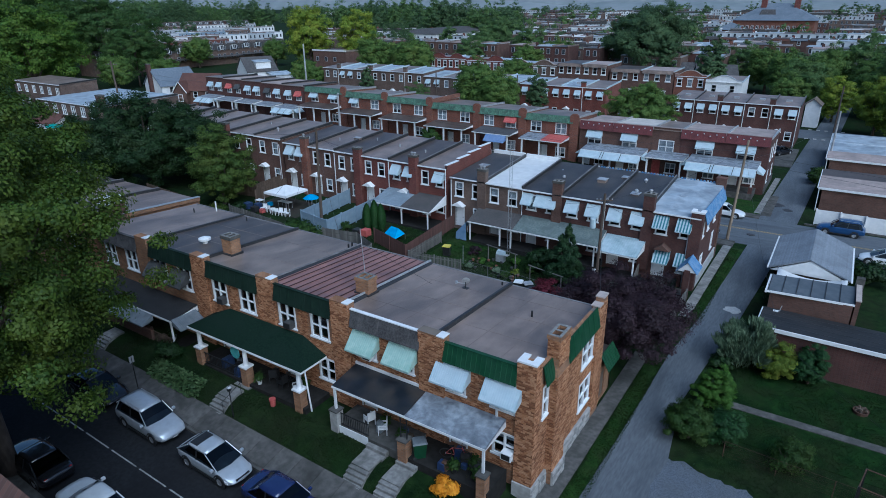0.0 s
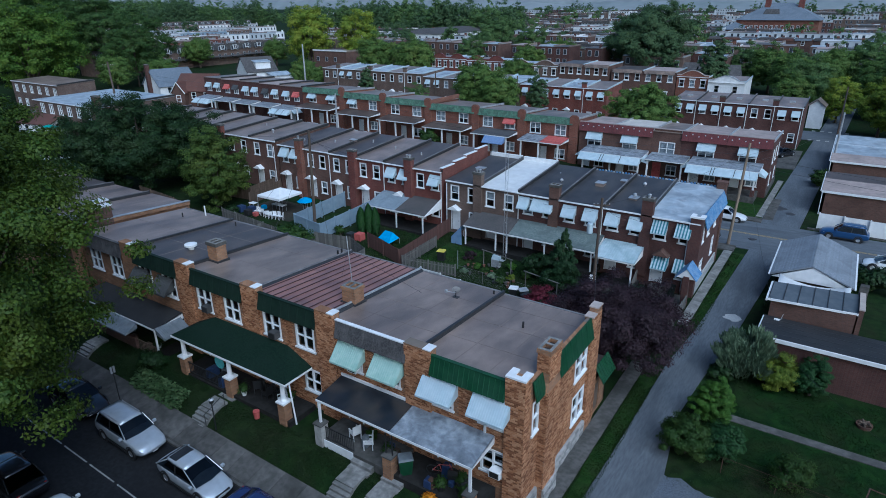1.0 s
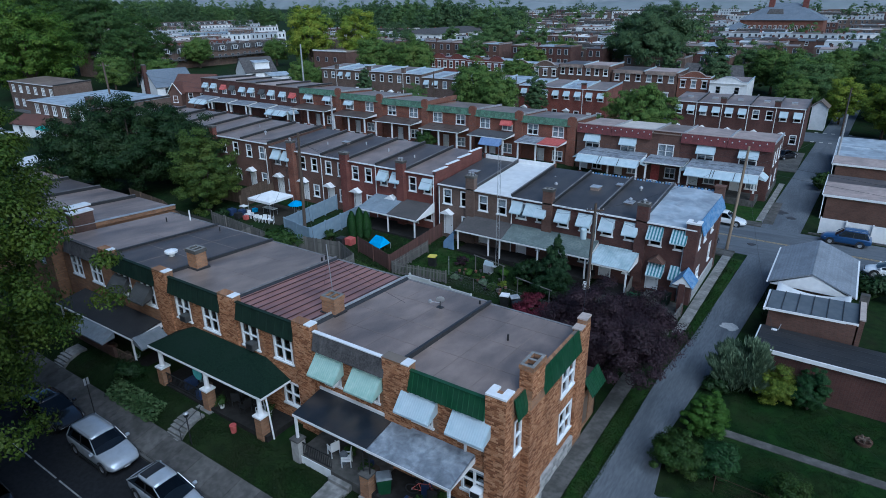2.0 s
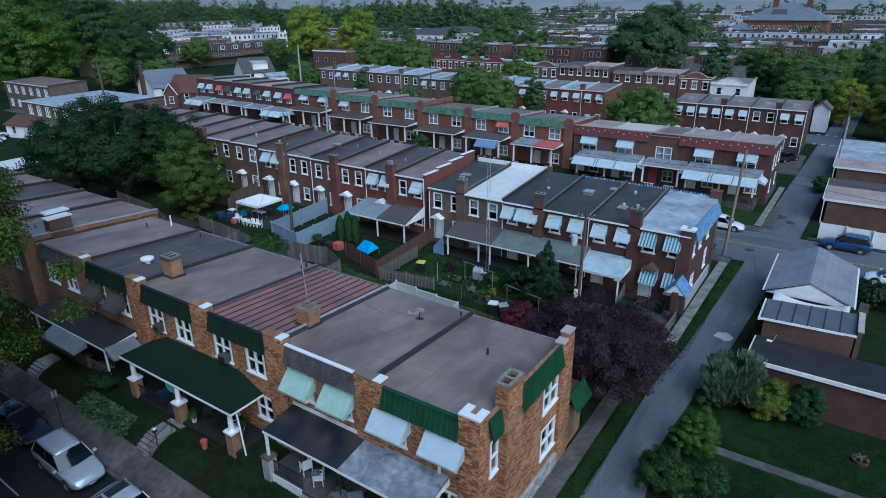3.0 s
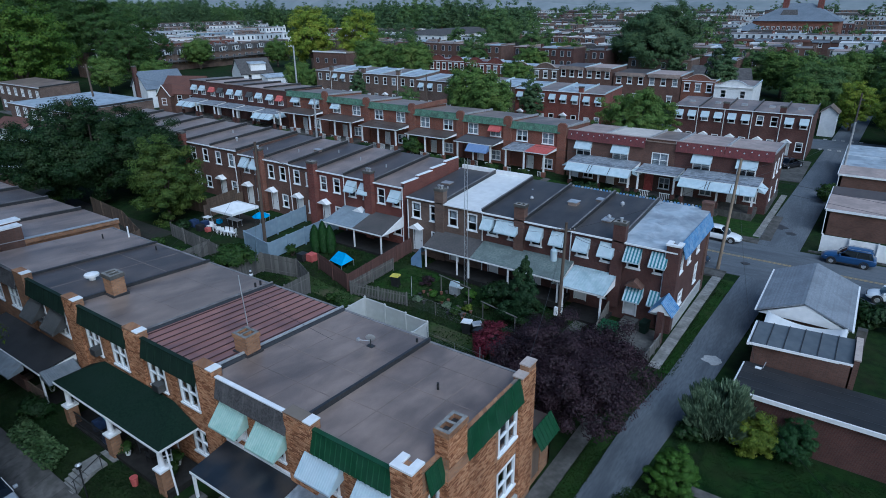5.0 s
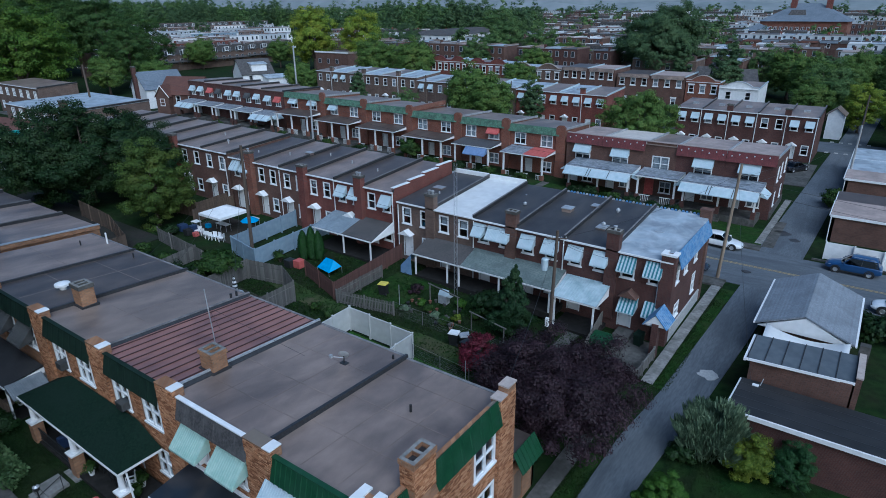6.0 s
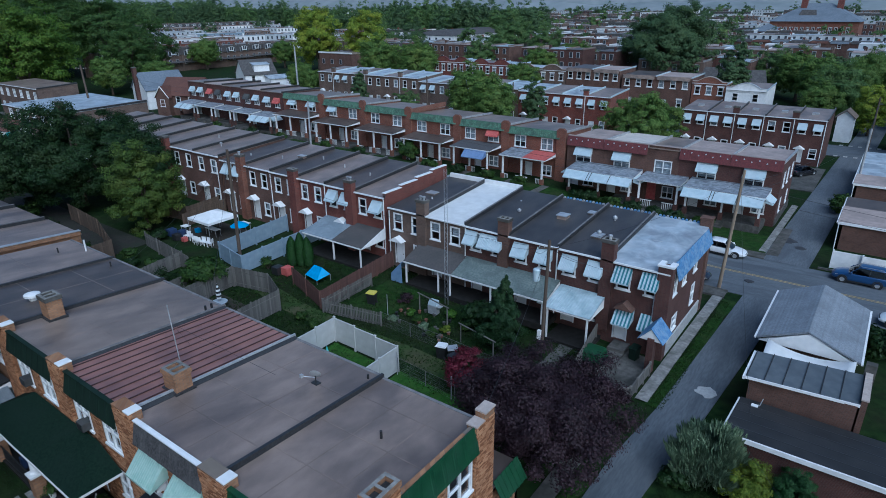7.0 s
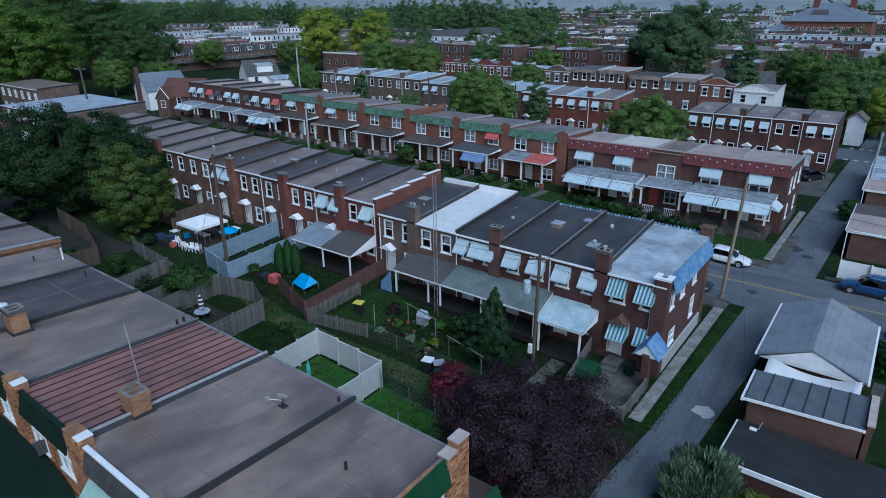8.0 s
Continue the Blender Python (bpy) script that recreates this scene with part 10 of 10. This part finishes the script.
        part("headlight", MB().hexa([(L / 2 - .42, s * .52, hood - .4), (L / 2 - .1, s * .5, hood - .44), (L / 2 - .3, s * .8, hood - .4), (L / 2 - .5, s * .83, hood - .38)], [(L / 2 - .46, s * .52, hood - .2), (L / 2 - .14, s * .5, hood - .32), (L / 2 - .34, s * .8, hood - .27), (L / 2 - .52, s * .83, hood - .22)]), M_lens, t, "clear headlight")
        part("tail_light", MB().box(-L / 2 + .09, s * .5 if s > 0 else -.7, .72, -L / 2 + .24, s * .7 if s > 0 else -.5, .88), M_tail, t, "red tail light", bevel=.03)
        part("sill_trim", MB().box(-.9, s * hw - .03, .22, 1.0, s * hw + .012, .33), M_black, t)
    part("grille", MB().box(L / 2 - .16, -.42, .42, L / 2 - .03, .42, .56), M_black, t, "dark front grille")
    part("number_plate", MB().box(L / 2 - .06, -.16, .36, L / 2 - .022, .16, .44), M_white, t)
    wb2 = 1.33 if kind != "sedan" else 1.38
    for sx in (-1, 1):
        for s in (-1, 1):
            w = part("wheel", MB().lathe([(.2, -.1), (.31, -.1), (.335, -.06), (.335, .06), (.31, .1), (.2, .1)], 20), M_rubber, t, at=pose(sx * wb2 + .02, s * (hw - .1), .335, 90, 0, 0))
            part("rim", MB().lathe([(.01, .07), (.07, .085), (.19, .075), (.21, .1)], 10, (0, 0, 0)).lathe([(.21, -.1), (.19, -.075), (.07, -.085), (.01, -.07)], 10), M_rim, w, "alloy rim")
            part("wheel_arch", MB().lathe([(.34, -.03), (.42, -.03), (.42, .03), (.34, .03)], 20), M_black, t, at=pose(sx * wb2 + .02, s * (hw - .015), .345, 90, 0, 0))
    if kind == "suv":
        for s in (-1, 1):
            part("roof_rail", MB().tube((xb1 + .15, s * wt * .88, H + .06), (xf1 - .1, s * wt * .88, H + .06), .02, n=5), M_flash, t)
    return t


def on_street(x, y, turn, dz=.025):
    a = math.degrees(math.atan2(G(x + 1, y) - G(x - 1, y), 2))
    return Matrix.Translation((x, y, G(x, y) + dz)) @ Matrix.Rotation(radians(-a), 4, 'Y') @ Matrix.Rotation(radians(turn), 4, 'Z')


car("silver compact SUV parked at the kerb", "suv", M_silver, on_street(-20.9, -7.25, 0))
car("silver hatchback with a dark rear window parked at the kerb", "hatch", M_silver, on_street(-15.1, -7.3, 0))
car("dark blue sedan parked at the kerb", "sedan", M_navy, on_street(-9.9, -7.3, 0))
car("black sedan parked half under the street tree", "sedan", M_carblack, on_street(-26.6, -7.2, 0))
car("black car parked across the street", "sedan", M_carblack, on_street(-22.8, -12.6, 180))
car("white car parked across the street", "sedan", M_carwhite, on_street(-17.4, -12.6, 180))
car("blue SUV parked beside the white fence", "suv", M_carblue, on_street(11.7, 53.6, 180))
car("white sedan parked below the front lawns", "sedan", M_carwhite, on_street(-.2, 53.9, 0))
car("dark car parked behind the corner house", "sedan", M_carblack, on_street(-1.6, 45.6, 0))
car("white car parked beside the garage hedge", "hatch", M_carwhite, on_street(15.6, 45.3, 180))
car("dark car parked in the far alley", "sedan", M_carblack, on_street(1.8, 93.0, 60))
for x in (-62, -71, -34, -48, -56):
    car("car parked along the cross street", "sedan" if int(x) % 2 else "suv", (M_carblack, M_silver, M_carwhite)[int(-x) % 3], on_street(x, 53.6, 180))
car("pale car parked behind the far yards", "hatch", M_carwhite, on_street(-112.5, 25.5, 70))
car("silver car parked behind the far yards", "suv", M_silver, on_street(-116.5, 27.5, 70))


# ---------------------------------------------------------------- the near houses' bricks, each proud of the mortar
def brick_skins():
    rng = random.Random(17)
    L, R, gap = .23, .094, .013
    unit = []
    for v in range(4):
        d = .016 + .006 * v
        mb = MB().hexa([(0, 0, 0), (L - gap, 0, 0), (L - gap, -d, .004), (0, -d, .004)][::-1], [(0, 0, R - gap), (L - gap, 0, R - gap), (L - gap, -d * .9, R - gap - .004), (0, -d * .9, R - gap - .004)][::-1])
        unit.append(mb.mesh("brick", M_tan_brick))

    def lay(face, u0, u1, z0, z1, holes, keep):
        """face: a place on the wall for (u, depth, z); keep: called for each brick."""
        row = 0
        z = z0
        while z < z1 - R * .6:
            u = u0 - (L / 2 if row % 2 else 0) + rng.uniform(-.01, .01)
            while u < u1 - .05:
                a, b = max(u, u0), min(u + L - gap, u1)
                if b - a > .05:
                    cut = [h for h in holes if a < h[2] + .1 and b > h[0] - .1 and z < h[3] + .1 and z + R > h[1] - .11]
                    if not cut:
                        keep(face, a, b, z, min(z + R - gap, z1))
                u += L
            z += R
            row += 1

    def joined(mb):
        def keep(face, a, b, z, t):
            d = rng.uniform(.012, .034)
            e = rng.uniform(-.006, .006)
            lo = [face(a, 0, z), face(b, 0, z), face(b, d, z + .003), face(a, d + e, z + .003)]
            hi = [face(a, 0, t), face(b, 0, t), face(b, d, t - .003), face(a, d + e, t - .003)]
            mb.face([lo[3], lo[2], hi[2], hi[3]])
            mb.face([hi[3], hi[2], hi[1], hi[0]])
            mb.face([lo[0], lo[1], lo[2], lo[3]])
            mb.face([lo[0], lo[3], hi[3], hi[0]])
            mb.face([lo[2], lo[1], hi[1], hi[2]])
        return keep

    def front(y):
        return lambda u, d, z: (u, y - d, z)

    def side(x):
        return lambda u, d, z: (x + d, u, z)

    for i in range(4):
        h = NEAR[i]
        holes = []
        for o in h.children:
            if o.name.startswith(("window", "door")) and abs(o.matrix_basis.to_euler().z) < .1:
                x, _, z = o.matrix_basis.translation
                w, t = (max(v.co.x for v in o.data.vertices), max(v.co.z for v in o.data.vertices))
                holes.append((x - w - .02, z - .06, x + w + .02, z + t + .0))
        x1, x0 = NEAR_EDGES[i], NEAR_EDGES[i + 1]
        zf = near_roof(i, 0)
        mb = MB()
        lay(front(0), x0 + .72, x1 - (.62 if i else .96), 1.4, zf - .8, holes, joined(mb))
        w0, w1 = (x0 - .7, x0 + .85) if i == 0 else (x0 - .6, x0 + .7)
        lay(front(-.16), w0, w1, 1.2, zf + .41, [], joined(mb))
        lay(side(w1), -.155, .0, 1.2, zf + .41, [], joined(mb))
        tagged(part("brickwork", mb, M_tan_brick, h, "joined tan face bricks"), kind="stuff")
    # the alley side
    holes = []
    for o in NEAR[0].children:
        if o.name.startswith("window") and abs(o.matrix_basis.to_euler().z - radians(90)) < .1:
            _, y, z = o.matrix_basis.translation
            w, t = (max(v.co.x for v in o.data.vertices), max(v.co.z for v in o.data.vertices))
            holes.append((y - w - .02, z - .06, y + w + .02, z + t))
    mb = MB()
    lay(side(.0), .45, 1.54, .95, 6.6, holes, joined(mb))
    lay(side(.0), 3.06, 7.94, .86, 6.4, holes, joined(mb))
    lay(side(.42), 1.55, 3.05, .85, 6.6, [], joined(mb))
    lay(side(.16), 7.95, 9.3, .3, 7.54, [], joined(mb))
    lay(lambda u, d, z: (u, 1.55 - d, z), .02, .42, .9, 6.6, [], joined(mb))
    lay(lambda u, d, z: (u, 7.95 - d, z), .0, .16, .9, 7.5, [], joined(mb))
    lay(side(.38), 1.68, 2.92, 7.1, 8.54, [], joined(mb))
    lay(front(1.675), -.26, .38, 7.6, 8.54, [], joined(mb))
    lay(side(.04), -.16, .44, 4.2, 7.98, [], joined(mb))
    tagged(part("brickwork", mb, M_tan_brick, NEAR[0], "joined tan face bricks"), kind="stuff")
    # the corner pier, brick by brick
    rest = MB()
    spare = joined(rest)
    pier = [o for o in NEAR[0].children if o.name.startswith("pier")][-1]
    count = [0]

    def single(turn):
        def keep(face, a, b, z, t):
            if count[0] < 298:
                count[0] += 1
                x, y, zz = face(a, 0, z)
                part("brick", unit[rng.randrange(4)], None, pier, at=pose(x, y, zz, 0, 0, turn) @ Matrix.Diagonal(((b - a) / (L - gap), 1, (t - z) / (R - gap), 1)))
            else:
                spare(face, a, b, z, t)
        return keep

    lay(front(-.16), -.95, .04, 1.0, 7.98, [], single(0))
    lay(side(.04), -.16, .44, 1.0, 4.2, [], single(90))
    tagged(part("brickwork", rest, M_tan_brick, pier, "joined tan face bricks"), kind="stuff")
    # rough blocks of the foundation on the alley side
    block = [MB().hexa([(0, 0, 0), (.43, 0, 0), (.41, -.03 - .015 * v, .02), (.02, -.03 - .01 * v, .02)][::-1], [(0, 0, .2), (.43, 0, .2), (.41, -.03 - .01 * v, .18), (.02, -.035 - .012 * v, .18)][::-1]).mesh("stone", M_block) for v in range(3)]
    base = [o for o in NEAR[0].children if o.name.startswith("foundation")][0]
    for x, y0, y1, rows in ((.14, .7, 1.5, 5), (.52, 1.52, 3.08, 5), (.14, 3.1, 7.95, 5), (.1, -.22, .64, 5)):
        for k in range(rows):
            y = y0 - (.22 if k % 2 else 0)
            while y < y1 - .1:
                a, b = max(y, y0), min(y + .435, y1)
                if b - a > .08:
                    part("stone", block[rng.randrange(3)], None, base, at=pose(x, a, -.22 + k * .212, 0, 0, 90) @ Matrix.Diagonal(((b - a - .01) / .43, 1, 1, 1)))
                y += .445


brick_skins()
